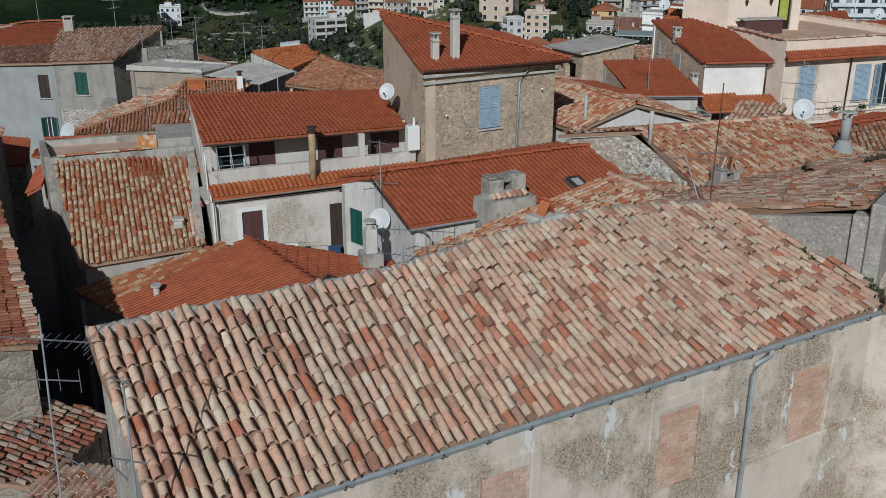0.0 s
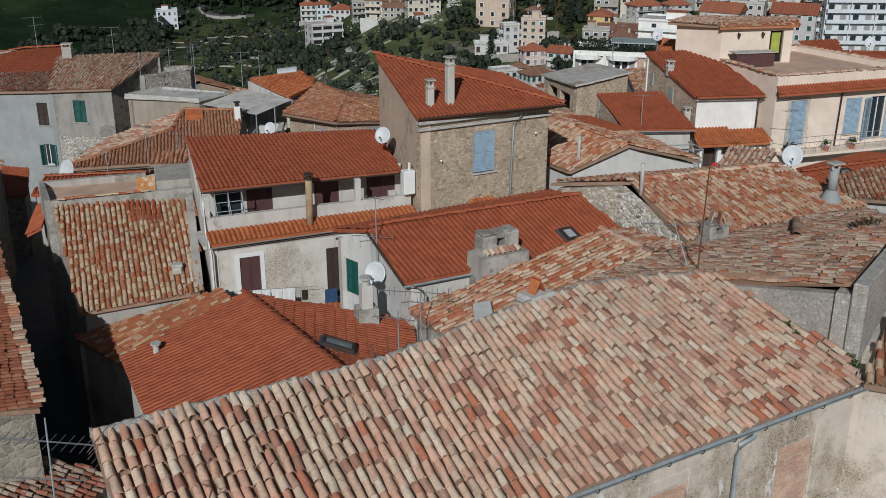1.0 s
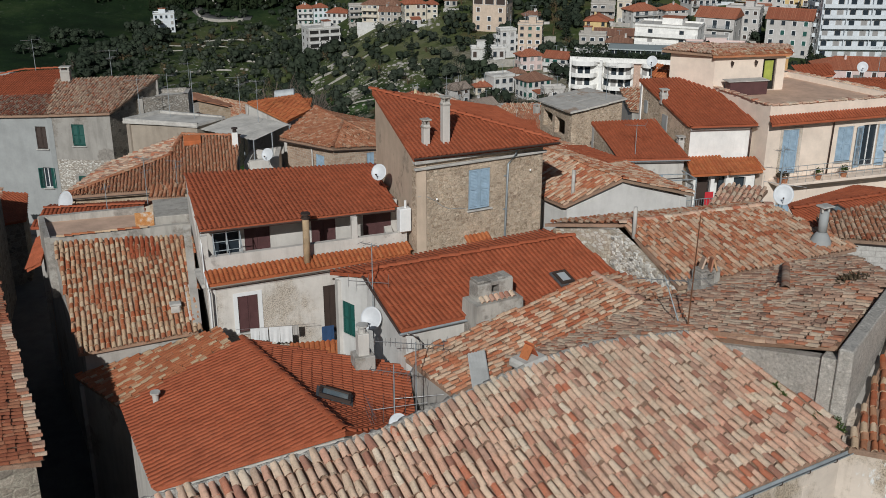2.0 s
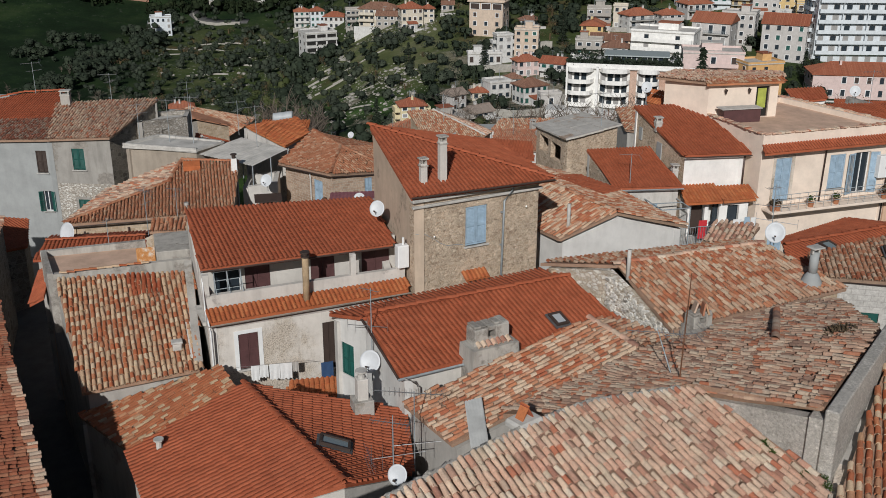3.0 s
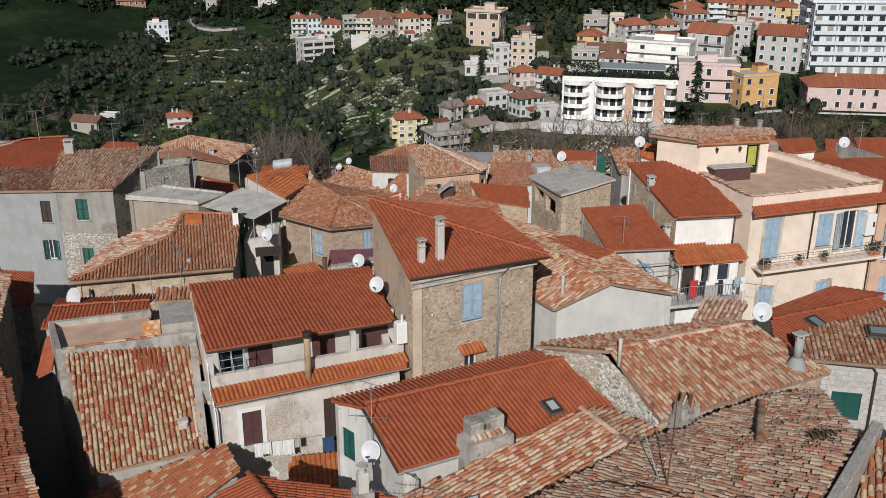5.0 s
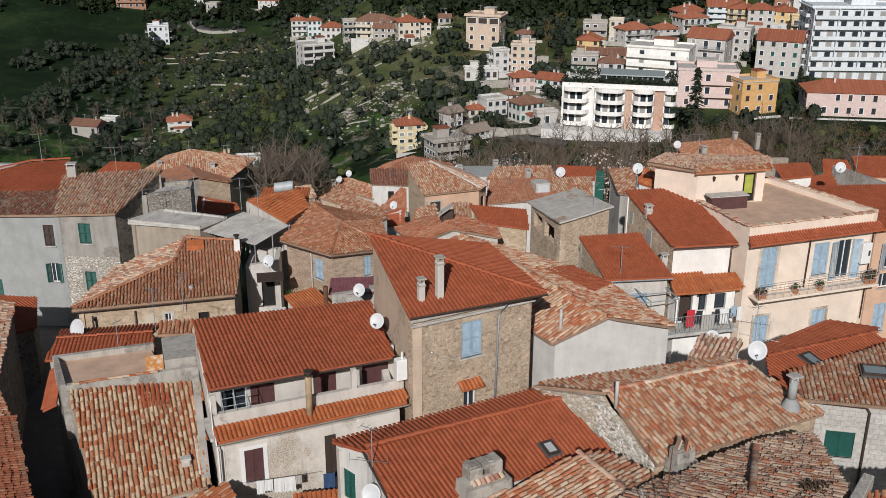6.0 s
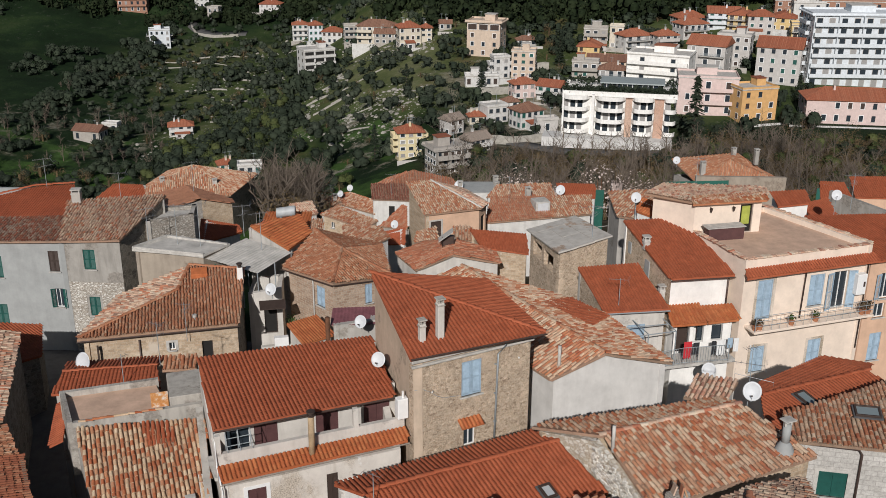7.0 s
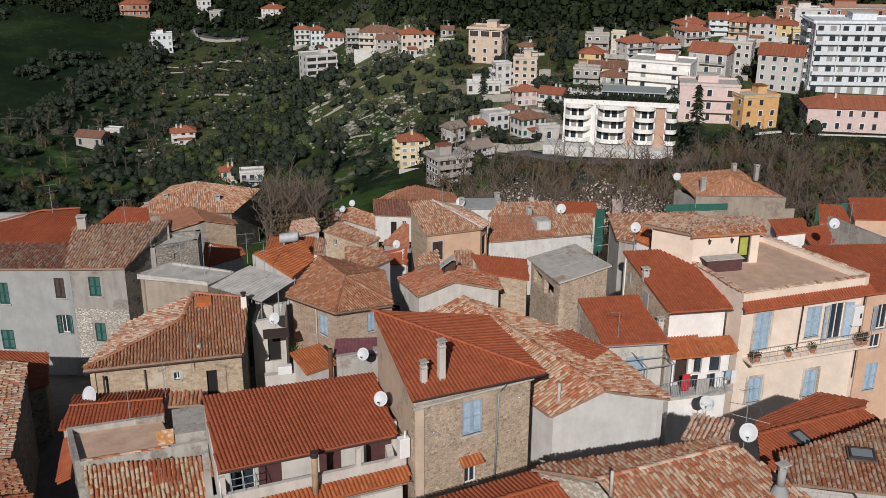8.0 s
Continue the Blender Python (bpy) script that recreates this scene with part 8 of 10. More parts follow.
def draped(name, pts, width, lift, material, label, category, high=0.0, kind=""):
    """A strip that follows the ground: a road, or with height a dry-stone wall."""
    V, F = [], []
    fine_pts = [Vector(a).lerp(Vector(b), k / 6) for a, b in zip(pts, pts[1:]) for k in range(6)] + [Vector(pts[-1])]
    for i, p in enumerate(fine_pts):
        d = fine_pts[min(i + 1, len(fine_pts) - 1)] - fine_pts[max(i - 1, 0)]
        n = Vector((d.y, -d.x)).normalized() * (width / 2)
        wob = lift + high * (1 + 0.35 * noise.noise((p.x * 0.3, p.y * 0.3, 1.5)))
        for q in (p + n, p - n):
            z = ground_z(q.x, q.y)
            V += [(q.x, q.y, z + wob), (q.x, q.y, z - 0.6)]
    for i in range(len(fine_pts) - 1):
        a, b = 4 * i, 4 * i + 4
        F += [(a, b, b + 2, a + 2), (a, a + 1, b + 1, b), (a + 2, b + 2, b + 3, a + 3)]
    ob = quads(name, V, F, material, None)
    return tagged(ob, label, category, "", kind)


ASPHALT = plain("old_asphalt", (0.085, 0.083, 0.08), 0.9, 0, 0.25, 0.3, 0.01)
for pts in ([(-140, 596), (-135, 588), (-131, 582), (-120, 577), (-104, 576)], [(20, 262), (34, 247), (52, 244), (70, 248)]):
    draped("road", pts, 6.0, 0.35, ASPHALT, "grey winding road on the far slope", "road", 0.0, "structure")
for pts in ([(-138, 590), (-133, 579), (-122, 573), (-108, 572)],):
    draped("road_wall", pts, 0.6, 0.2, LIMESTONE, "pale stone wall along a road", "wall", 1.4)
for pts in ([(9, 262), (20, 258), (33, 263)], [(8, 292), (18, 294), (24, 290)], [(12, 312), (22, 314), (34, 318)], [(14, 338), (26, 342), (40, 340)], [(36, 282), (44, 288), (50, 296)]):
    draped("garden_wall", pts, 0.5, 0.1, LIMESTONE, "pale cement wall between gardens", "wall", 2.2)
for i in range(26):
    y = rng.uniform(345, 540) if i < 16 else rng.uniform(292, 385)
    x = rng.uniform(-0.28, -0.11) * y if i < 16 else rng.choice((rng.uniform(-0.40, -0.28), rng.uniform(-0.12, -0.07))) * y
    ln, a, bend = rng.uniform(6, 20), rng.uniform(-0.6, 0.6), rng.uniform(-3, 3)
    pts = [(x + ln * k / 3 * math.cos(a), y + ln * k / 3 * math.sin(a) + bend * math.sin(k)) for k in range(4)]
    if all(free(*p) for p in pts):
        draped("terrace_wall", pts, 0.4, 0.05, LIMESTONE, "low dry-stone terrace wall in stony pasture", "wall", rng.uniform(0.25, 0.7))


# ---- single trees among the newer houses ----
def conifer(x, y, h, label):
    """A cedar-like tree: trunk and tiers of drooping boughs made of small leaf clumps."""
    z = ground_z(x, y)
    th_ = thing("conifer", (x, y, z), label, "tree", "conifers")
    bm = bmesh.new()
    tube(bm, [(x, y, z - 0.5), (x, y, z + h * 0.5), (x, y, z + h)], h * 0.025, 6, 0.04)
    part("trunk", bm, BARK, th_)
    rg_ = np.random.RandomState(int(abs(x) * 7))
    k = 700
    f = rg_.uniform(0.08, 1, k)
    ang = rg_.uniform(0, 6.28, k)
    rad = (1 - f) ** 0.8 * h * 0.24 * (0.7 + 0.3 * np.sin(f * 60)) * rg_.uniform(0.3, 1.0, k) ** 0.5 + 0.1
    p = np.stack([x + rad * np.cos(ang), y + rad * np.sin(ang), z + f * h - rad * 0.25], 1)
    a = np.stack([np.cos(ang), np.sin(ang), -0.35 + 0 * ang], 1)
    b = np.stack([-np.sin(ang), np.cos(ang), rg_.normal(0, 0.3, k)], 1)
    s_ = (h * 0.03 * rg_.uniform(0.6, 1.4, k))[:, None]
    V = np.stack([p - a * s_, p - b * s_ * 0.6, p + a * s_ * 1.3, p + b * s_ * 0.6], 1).reshape(-1, 3)
    quads("crown", V, np.arange(4 * k).reshape(-1, 4), DARK_LEAF, th_)


for x, y, h in ((67, 250, 19), (93, 300, 8), (62, 300, 8), (100, 268, 7), (-15, 262, 10), (16, 318, 9), (44, 345, 11), (-8, 330, 8), (-38, 560, 10), (112, 302, 9)):
    conifer(x, y, h, "dark green conifer among the newer houses")


# ---- fittings of the near roofs ----
SOUTH = (-0.28, -0.86, 0.42)


def hollow_chimney(parent, at, turn, w, d, h, w2, h2, hood=True):
    """A squat cement chimney: a broad battered foot, a narrower head with an open flue and a few tiles on its shoulder."""
    x, y = Vector((math.cos(radians(turn)), math.sin(radians(turn)), 0)), Vector((-math.sin(radians(turn)), math.cos(radians(turn)), 0))
    o = Vector(at)
    bm = bmesh.new()
    lo = [bm.verts.new(o + x * (a * w / 2) + y * (b * d / 2)) for a, b in ((-1, -1), (1, -1), (1, 1), (-1, 1))]
    hi = [bm.verts.new(o + x * (a * w * 0.47) + y * (b * d * 0.46) + Vector((0, 0, h + noise.noise((a * 3.1, b * 2.3, w)) * 0.05))) for a, b in ((-1, -1), (1, -1), (1, 1), (-1, 1))]
    for i in range(4):
        bm.faces.new((lo[i], lo[(i + 1) % 4], hi[(i + 1) % 4], hi[i]))
    bm.faces.new(hi)
    body = part("chimney", bm, SOOTY, parent, "squat grey cement chimney with a tiled shoulder")
    bm = bmesh.new()
    t = 0.12
    c = o + y * (d * 0.12) + Vector((0, 0, h - 0.02))
    hole = min(0.26, w2 * 0.35)
    t = (w2 - hole) / 2
    blocks = [(c + x * (k * (w2 / 2 - t / 2)), t, d * 0.6, h2 * (1.0 if k > 0 else 0.93), 0.03) for k in (-1, 1)]
    blocks += [(c + y * (d * 0.3 - 0.06), hole, 0.12, h2, 0.01), (c - y * (d * 0.3 - 0.06), hole, 0.12, h2 * 0.38, 0.01), (c + Vector((0, 0, h2 * 0.78)) - y * (d * 0.3 - 0.06), hole, 0.12, h2 * 0.18, 0.01)]
    blocks += [(c + x * (w2 * (k - 2) / 5) + Vector((0, 0, h2 * 0.96)) + y * (0.03 * math.sin(k * 2.1)), w2 / 5.5, d * 0.5 + 0.08 * math.sin(k * 3.7), 0.05 + 0.03 * math.sin(k * 1.9 + w), 0.015) for k in range(5)]
    bm.free()
    for q, bx_, by_, bz_, bv_ in blocks:
        bm = bmesh.new()
        box(bm, q, bx_, by_, bz_, x, y, bevel=bv_)
        part("flue_block", bm, SOOTY, body)
    if hood:
        vs, fs, sm = arch(4, 0.085, 0.075, 0.07, 0.06, 0.32, 0.015)
        V, F = [], []
        n = int(w2 / 0.17)
        for i in range(n):
            p = c - y * (d * 0.3 + 0.22) + x * (-w2 / 2 + (i + 0.5) * w2 / n) + Vector((0, 0, 0.06))
            F += [tuple(k + len(V) for k in f) for f in fs]
            V += [p + x * v[0] + y * (v[1] * 0.9) + Vector((0, 0, v[2] + v[1] * 0.4)) for v in vs]
        quads("shoulder_tiles", V, F, OLD, body)
    return body


def skylight(parent, at, along, up_slope, w, h, glass=None):
    """A roof window: flashing, dark frame and pane, lying on the slope."""
    x, y = Vector(along).normalized(), Vector(up_slope).normalized()
    z = x.cross(y).normalized()
    o = Vector(at) + z * 0.06
    bm = bmesh.new()
    box(bm, o - z * 0.03, w + 0.12, h + 0.14, 0.05, x, y, z)
    base = part("skylight", bm, LEAD, parent, "roof window with grey flashing")
    bm = bmesh.new()
    for s in (-1, 1):
        box(bm, o + x * (s * (w / 2 - 0.04)), 0.08, h, 0.11, x, y, z, bevel=0.01)
        box(bm, o + y * (s * (h / 2 - 0.04)), w - 0.16, 0.08, 0.11, x, y, z, bevel=0.01)
    part("window_frame", bm, DARK_WOOD, base)
    bm = bmesh.new()
    box(bm, o + z * 0.05, w - 0.16, h - 0.16, 0.015, x, y, z)
    part("pane", bm, glass or SKY_PANE, base)


LEAD = plain("dark_lead_flashing", (0.10, 0.10, 0.105), 0.6)
# both pane colours have the sky's reflection painted in, the second brighter
SKY_PANE = glass_like("roof_window_glass", (0.20, 0.24, 0.25))
BRIGHT_PANE = glass_like("sky_tinted_roof_glass", (0.45, 0.47, 0.48))
CLOTH_WHITE = plain("white_cotton", (0.75, 0.75, 0.74), 0.9, 0, 0.1, 6)
CLOTH_RED = plain("red_cotton", (0.55, 0.03, 0.04), 0.9, 0, 0.15, 6)
CLOTH_BLUE = plain("blue_cotton", (0.03, 0.07, 0.16), 0.9, 0, 0.25, 6)
CLOTH_BLACK = plain("black_cotton", (0.025, 0.025, 0.03), 0.9, 0, 0.2, 6)
CLOTH_GREY = plain("grey_cotton", (0.42, 0.40, 0.37), 0.9, 0, 0.15, 6)
NET = plain("green_shade_net", (0.02, 0.12, 0.09), 0.8, 0, 0.2, 5)
PLANT = leaf_material("potted_foliage", (0.03, 0.06, 0.015), (0.07, 0.10, 0.03))
DRY = leaf_material("dry_foliage", (0.06, 0.045, 0.03), (0.10, 0.075, 0.05))
CLAY = plain("clay_pot", (0.38, 0.16, 0.08), 0.85)


def hung_cloth(name, a, b, drop, material, label, folds=5, group="washing on the line"):
    """A cloth hanging from a line between a and b, with soft folds."""
    a, b = Vector(a), Vector(b)
    d = b - a
    n = Vector((d.y, -d.x, 0)).normalized()
    bm = bmesh.new()
    nu, nv = 10, 5
    grid = [[bm.verts.new(a + d * (i / nu) + Vector((0, 0, -drop * j / nv * (1 - 0.05 * math.sin(i * 1.7)))) + n * (0.008 * math.sin(i / nu * folds * 2.3 + 0.6 * j / nv) * (0.3 + j / nv))) for j in range(nv + 1)] for i in range(nu + 1)]
    for i in range(nu):
        for j in range(nv):
            bm.faces.new((grid[i][j], grid[i][j + 1], grid[i + 1][j + 1], grid[i + 1][j]))
    bm.normal_update()
    bmesh.ops.solidify(bm, geom=bm.faces[:], thickness=0.012)
    ob = part(name, bm, material, None)
    return tagged(ob, label, "cloth", group)


def pot_plant(at, r, h, material, label, leaves=90):
    th_ = thing("potted_plant", at, label, "plant", "potted plants")
    o = Vector(at)
    bm = bmesh.new()
    tube(bm, [o, o + Vector((0, 0, 0.26))], 0.12, 10, 0.17)
    part("pot", bm, CLAY, th_)
    rg = np.random.RandomState(int(abs(at[0]) * 100))
    d = rg.normal(0, 1, (leaves, 3))
    d /= np.linalg.norm(d, axis=1)[:, None]
    p = np.array(at) + np.array((0, 0, 0.3 + h * 0.5)) + d * rg.uniform(0.4, 1, leaves)[:, None] * np.array((r, r, h * 0.55))
    a = np.cross(d, rg.normal(0, 1, (leaves, 3)))
    a /= np.linalg.norm(a, axis=1)[:, None]
    b = np.cross(d, a)
    s = 0.075
    V = np.stack([p - a * s, p - b * s * 0.5, p + a * s, p + b * s * 0.5], 1).reshape(-1, 3)
    quads("leaves", V, np.arange(4 * leaves).reshape(-1, 4), material, th_)["kind"] = "stuff"


def railing(parent, pts, h, material, step=0.14, r=0.012, rails=(0.08, 1.0)):
    """An iron railing along points: rails and thin balusters."""
    pts = [Vector(p) for p in pts]
    for f in rails:
        bm = bmesh.new()
        for a, b in zip(pts, pts[1:]):
            tube(bm, [a + Vector((0, 0, h * f)), b + Vector((0, 0, h * f))], r * 1.4, 5)
        part("rail", bm, material, parent)
    for a, b in zip(pts, pts[1:]):
        n = max(1, int((b - a).length / step))
        for i in range(n + 1):
            bm = bmesh.new()
            p = a.lerp(b, i / n)
            tube(bm, [p, p + Vector((0, 0, h))], r * (2 if i in (0, n) else 0.8), 4)
            part("baluster", bm, material, parent)


# the long house: mortar bed of the ridge, tent of two tiles, metal sheet, masts on its left flank
V, F = [], []
vs, fs, sm = arch(6, 0.11, 0.10, 0.085, 0.075, 0.40, 0.018)
rg = np.random.RandomState(8)
line = [Vector(p) for p in A_ROOF[4:]]
bm = bmesh.new()
for a, b in zip(line, line[1:]):
    n = int((b - a).length / 0.22)
    for i in range(n):
        p = a.lerp(b, (i + 0.5) / n) + Vector((rg.normal(0, 0.03), rg.normal(0, 0.03), 0))
        box(bm, p - Vector((0, 0, 0.1)), rg.uniform(0.16, 0.28), rg.uniform(0.10, 0.16), rg.uniform(0.10, 0.15), (b - a).normalized(), (Vector((0, 0, 1))).cross((b - a).normalized()), bevel=0.03)
part("ridge_mortar", bm, GREY_WALL, front, "rough grey mortar along the ridge")["kind"] = "stuff"
bm = bmesh.new()
box(bm, (2.12, 19.7, 9.2), 0.75, 0.55, 0.22, (0.77, 0.64, 0), (-0.64, 0.77, 0), bevel=0.06)
vent = part("ridge_vent", bm, CONCRETE, front)
for s in (-1, 1):
    bm = bmesh.new()
    slope = (Vector((0.77, 0.64, 0)) * (-s * 0.5) + Vector((0, 0, 0.87))).normalized()
    box(bm, Vector((2.12, 19.7, 9.4)) + Vector((0.77, 0.64, 0)) * (s * 0.17), 0.03, 0.24, 0.40, slope.cross(Vector((-0.64, 0.77, 0))), (-0.64, 0.77, 0), slope)
    part("vent_tile", bm, ORANGE if s < 0 else RED, vent)
gq2 = quads("metal_sheet", [(0.98 + 0.042 * i + 0.12 * j / 3, 25.45 + 0.02 * i - 0.62 * j, 6.56 - 0.13 * j + (0.028 if i % 2 else 0)) for j in range(4) for i in range(13)], [(13 * j + i, 13 * j + i + 1, 13 * j + 14 + i, 13 * j + 13 + i) for j in range(3) for i in range(12)], METAL_SHEET)
tagged(gq2, "loose grey corrugated metal sheet lying on a tiled roof", "metal sheet")
antenna((-3.9, 10.8, 7.3), 3.15, [(0.98, 150, 0.35, 4, 0.25, False), (0.62, 165, 0.5, 3, 0.2, False), (0.2, 150, 0.5, 2, 0.3, True)], "galvanised mast with yagi antennas on a gable wall", (0.06, -0.1))
antenna((-6.08, 13.5, 6.2), 3.72, [(0.89, 172, 2.0, 14, 0.5, False), (0.71, 176, 1.3, 5, 0.4, True), (0.39, -40, 2.4, 6, 0.4, True)], "tall mast with three yagi antennas beside a gable", (0.06, 0.15))
antenna((6.5, 23.3, 8.5), 2.9, [(0.42, 190, 0.9, 7, 0.5, False)], "thin dark antenna pole on a brown roof", (0.05, 0), metal=RUST)
antenna((6.45, 24.0, 8.2), 1.2, [(0.9, 170, 1.4, 10, 0.5, False)], "fallen antenna rods leaning on a roof", (-0.4, 0.35))

# the red house: chimney, roof window, dish, mast, gutter
hollow_chimney(dh, (1.85, 28.55, 5.6), 28, 1.75, 0.95, 1.35, 1.25, 0.62)
skylight(dh, (4.3, 30.95, 6.52), (0.88, 0.48, -0.02), (-0.46, 0.84, 0.28), 0.5, 0.62, BRIGHT_PANE)
gutter(dh, (-1.0, 27.2, 6.36), (1.2, 28.4, 6.32), 0.055, GALVANISED)
pipe(dh, [(-0.75, 27.2, 6.35), (-0.5, 27.3, 6.2), (-0.35, 27.4, 5.95), (-0.35, 27.4, 3)], 0.04, PALE_WALL)
dish((-1.95, 29.0, 6.02), 0.40, SOUTH, "white satellite dish on a white gable wall", 0.7)
antenna((-1.9, 29.4, 6.2), 2.2, [(0.97, 150, 0.7, 4, 0.5, False), (0.4, 170, 1.3, 3, 0.6, True)], "mast with small yagis fixed to a gable")
antenna((-0.45, 24.9, 4.6), 2.6, [(0.98, 172, 1.9, 14, 0.35, True), (0.35, 10, 1.6, 3, 0.8, True)], "mast with long yagi between two roofs")
antenna((-1.0, 23.6, 4.9), 2.3, [(0.9, 165, 1.1, 9, 0.5, False), (0.45, 15, 1.5, 6, 0.9, True)], "mast with grid antenna between two roofs")
dish((-0.85, 22.4, 6.13), 0.30, SOUTH, "weathered white dish behind a tiled ridge", 1.0)
bm = bmesh.new()
for a, b in (((-3.55, 33.2, 5.6), (-2.25, 30.1, 6.98)), ((-2.25, 30.1, 6.98), (-0.95, 27.2, 6.32))):
    tube(bm, [a, b], 0.045, 6)
part("verge_trim", bm, COPPER_PIPE, dh)

# hipped house: roof window, chimney, vent
skylight(eh, (-2.7, 24.5, 5.70), (-0.05, 0.99, -0.05), (-0.94, -0.05, 0.33), 0.55, 0.9)
chimney(eh, (-2.1, 27.3, 4.9), 0.62, 0.58, 0.75, GREY_WALL, 20, "none")
chimney(eh, (-2.1, 27.3, 5.6), 0.34, 0.34, 0.75, PALE_WALL, 20, "round", CONCRETE)
bm = bmesh.new()
tube(bm, [(-7.85, 25.35, 5.1), (-7.85, 25.35, 5.38)], 0.09, 10)
tube(bm, [(-7.85, 25.35, 5.38), (-7.85, 25.35, 5.43)], 0.15, 10)
part("vent_pipe", bm, CONCRETE, eh)

# stone-gable house: chimney, pipe, dish, mast, small dormer
hollow_chimney(ih, (8.65, 29.35, 6.2), 26, 0.95, 0.85, 0.9, 0.75, 0.45, False)
for dx, tip, m_ in ((-0.26, 0.28, OLD), (0.24, -0.30, MIXED), (0.02, 0.12, BROWN)):
    bm = bmesh.new()
    up_ = Vector((tip, 0.1, 0.9)).normalized()
    box(bm, Vector((8.65 + dx, 29.3 + abs(dx) * 0.4, 7.5)), 0.06, 0.36, 0.42, up_.cross(Vector((0, 1, 0))).normalized(), up_.cross(up_.cross(Vector((0, 1, 0)))).normalized(), up_, bevel=0.01)
    part("hood_tile", bm, m_, ih)
pipe(ih, [(6.77, 31.99, 7.6), (6.77, 31.99, 8.7)], 0.07, CONCRETE, "flue_pipe")
dish((13.18, 36.2, 7.78), 0.43, SOUTH, "large pale dish above a tiled ridge", 0.5)
antenna((13.4, 37.2, 6.4), 3.0, [(0.95, 200, 0.6, 5, 0.5, False), (0.7, 160, 1.3, 8, 0.5, False), (0.5, -30, 1.6, 3, 0.5, True)], "rusty mast with yagi antennas beside a dish", (-0.05, 0))
sd, sdw = house("roof_cabin", [(10.75, 36.75, 7.1), (12.1, 36.1, 7.3), (12.8, 37.3, 7.3), (11.3, 37.9, 7.1)], 6.0, PALE_WALL, "small plastered cabin with a tiled lid on a roof", thick=0.12)
roof(sd, [(10.55, 36.75, 7.22), (12.0, 35.85, 7.22), (12.95, 37.3, 7.62), (11.35, 38.0, 7.62)], "old", OLD, 0, None, "beige barrel tiles", 130)
bm = bmesh.new()
o = Vector((13.42, 32.75, 6.8))
tube(bm, [o, o + Vector((0, 0, 0.42)), o + Vector((0, 0, 0.62)), o + Vector((0, 0, 0.75))], 0.46, 12, 0.16)
tube(bm, [o + Vector((0, 0, 0.7)), o + Vector((0, 0, 1.5))], 0.16, 12)
cw = part("chimney", bm, BLUE_GREY_WALL, ih, "smooth grey-blue cement chimney with a broad foot", True)
bm = bmesh.new()
box(bm, o + Vector((0, 0, 1.66)), 0.5, 0.42, 0.05, (0.9, 0.4, 0), (-0.4, 0.9, 0), bevel=0.01)
for s in (-1, 1):
    box(bm, o + Vector((0.13 * s, 0.06 * s, 1.48)), 0.06, 0.2, 0.2)
part("cowl", bm, CONCRETE, cw)
CHALK = tile_material("white_field_stone", [(0.72, 0.69, 0.63), (0.60, 0.56, 0.49), (0.76, 0.74, 0.69), (0.50, 0.45, 0.38)], (0.4, 0.35, 0.28), 0.4)
# loose white stones set in the mortar of the sloping gable
bm = bmesh.new()
rg = random.Random(4)
iwl = iw[5]
for i in range(420):
    u = rg.uniform(0.1, iwl.length - 0.1)
    f = u / iwl.length
    topz = 7.7 + (6.75 - 7.7) * f
    zz = topz - rg.uniform(0.03, 1.25)
    s = rg.uniform(0.07, 0.16)
    box(bm, iwl.at(u, zz, 0.0), s * 1.3, 0.09, s * 0.8, iwl.d, iwl.n, bevel=0.02)
part("stone_facing", bm, CHALK, ih, "pale rubble stones in mortar")["kind"] = "stuff"
# skylights of the red roof behind
skylight(wh, (16.1, 37.75, 6.47), (0.86, 0.5, 0), (-0.48, 0.85, 0.2), 0.6, 0.95)
skylight(wh, (16.6, 39.9, 6.15), (0.86, 0.5, 0), (0.45, -0.8, 0.38), 0.7, 0.9)
skylight(bh, (17.6, 35.3, 7.25), (0.98, -0.2, 0), (0.2, 0.9, 0.12), 1.0, 0.7)
pipe(bh, [bw[0].at(0.05, 6.78, 0.15), bw[0].at(2.35, 6.74, 0.15), bw[0].at(2.5, 6.5, 0.08), bw[0].at(2.5, -3, 0.08)], 0.05, COPPER_PIPE)
pipe(jh, [(6.02, 41.75, 5.7), (6.02, 41.75, 7.1)], 0.08, CONCRETE, "flue_pipe")


def tuft(at, r, h, leaves, material, name, label, size=0.05, category="plant"):
    """Weeds or a dry bush rooted in a roof's joints: many small blades."""
    rg_ = np.random.RandomState(int(abs(at[0] * 131 + at[1] * 17)))
    d = rg_.normal(0, 1, (leaves, 3))
    d[:, 2] = np.abs(d[:, 2])
    d /= np.linalg.norm(d, axis=1)[:, None]
    p = np.array(at) + d * rg_.uniform(0.25, 1, leaves)[:, None] * np.array((r, r, h))
    a = np.cross(d, rg_.normal(0, 1, (leaves, 3)))
    a /= np.linalg.norm(a, axis=1)[:, None]
    V = np.stack([p - a * size * 0.4, p - d * size, p + a * size * 0.4, p + d * size], 1).reshape(-1, 3)
    return tagged(quads(name, V, np.arange(4 * leaves).reshape(-1, 4), material), label, category)


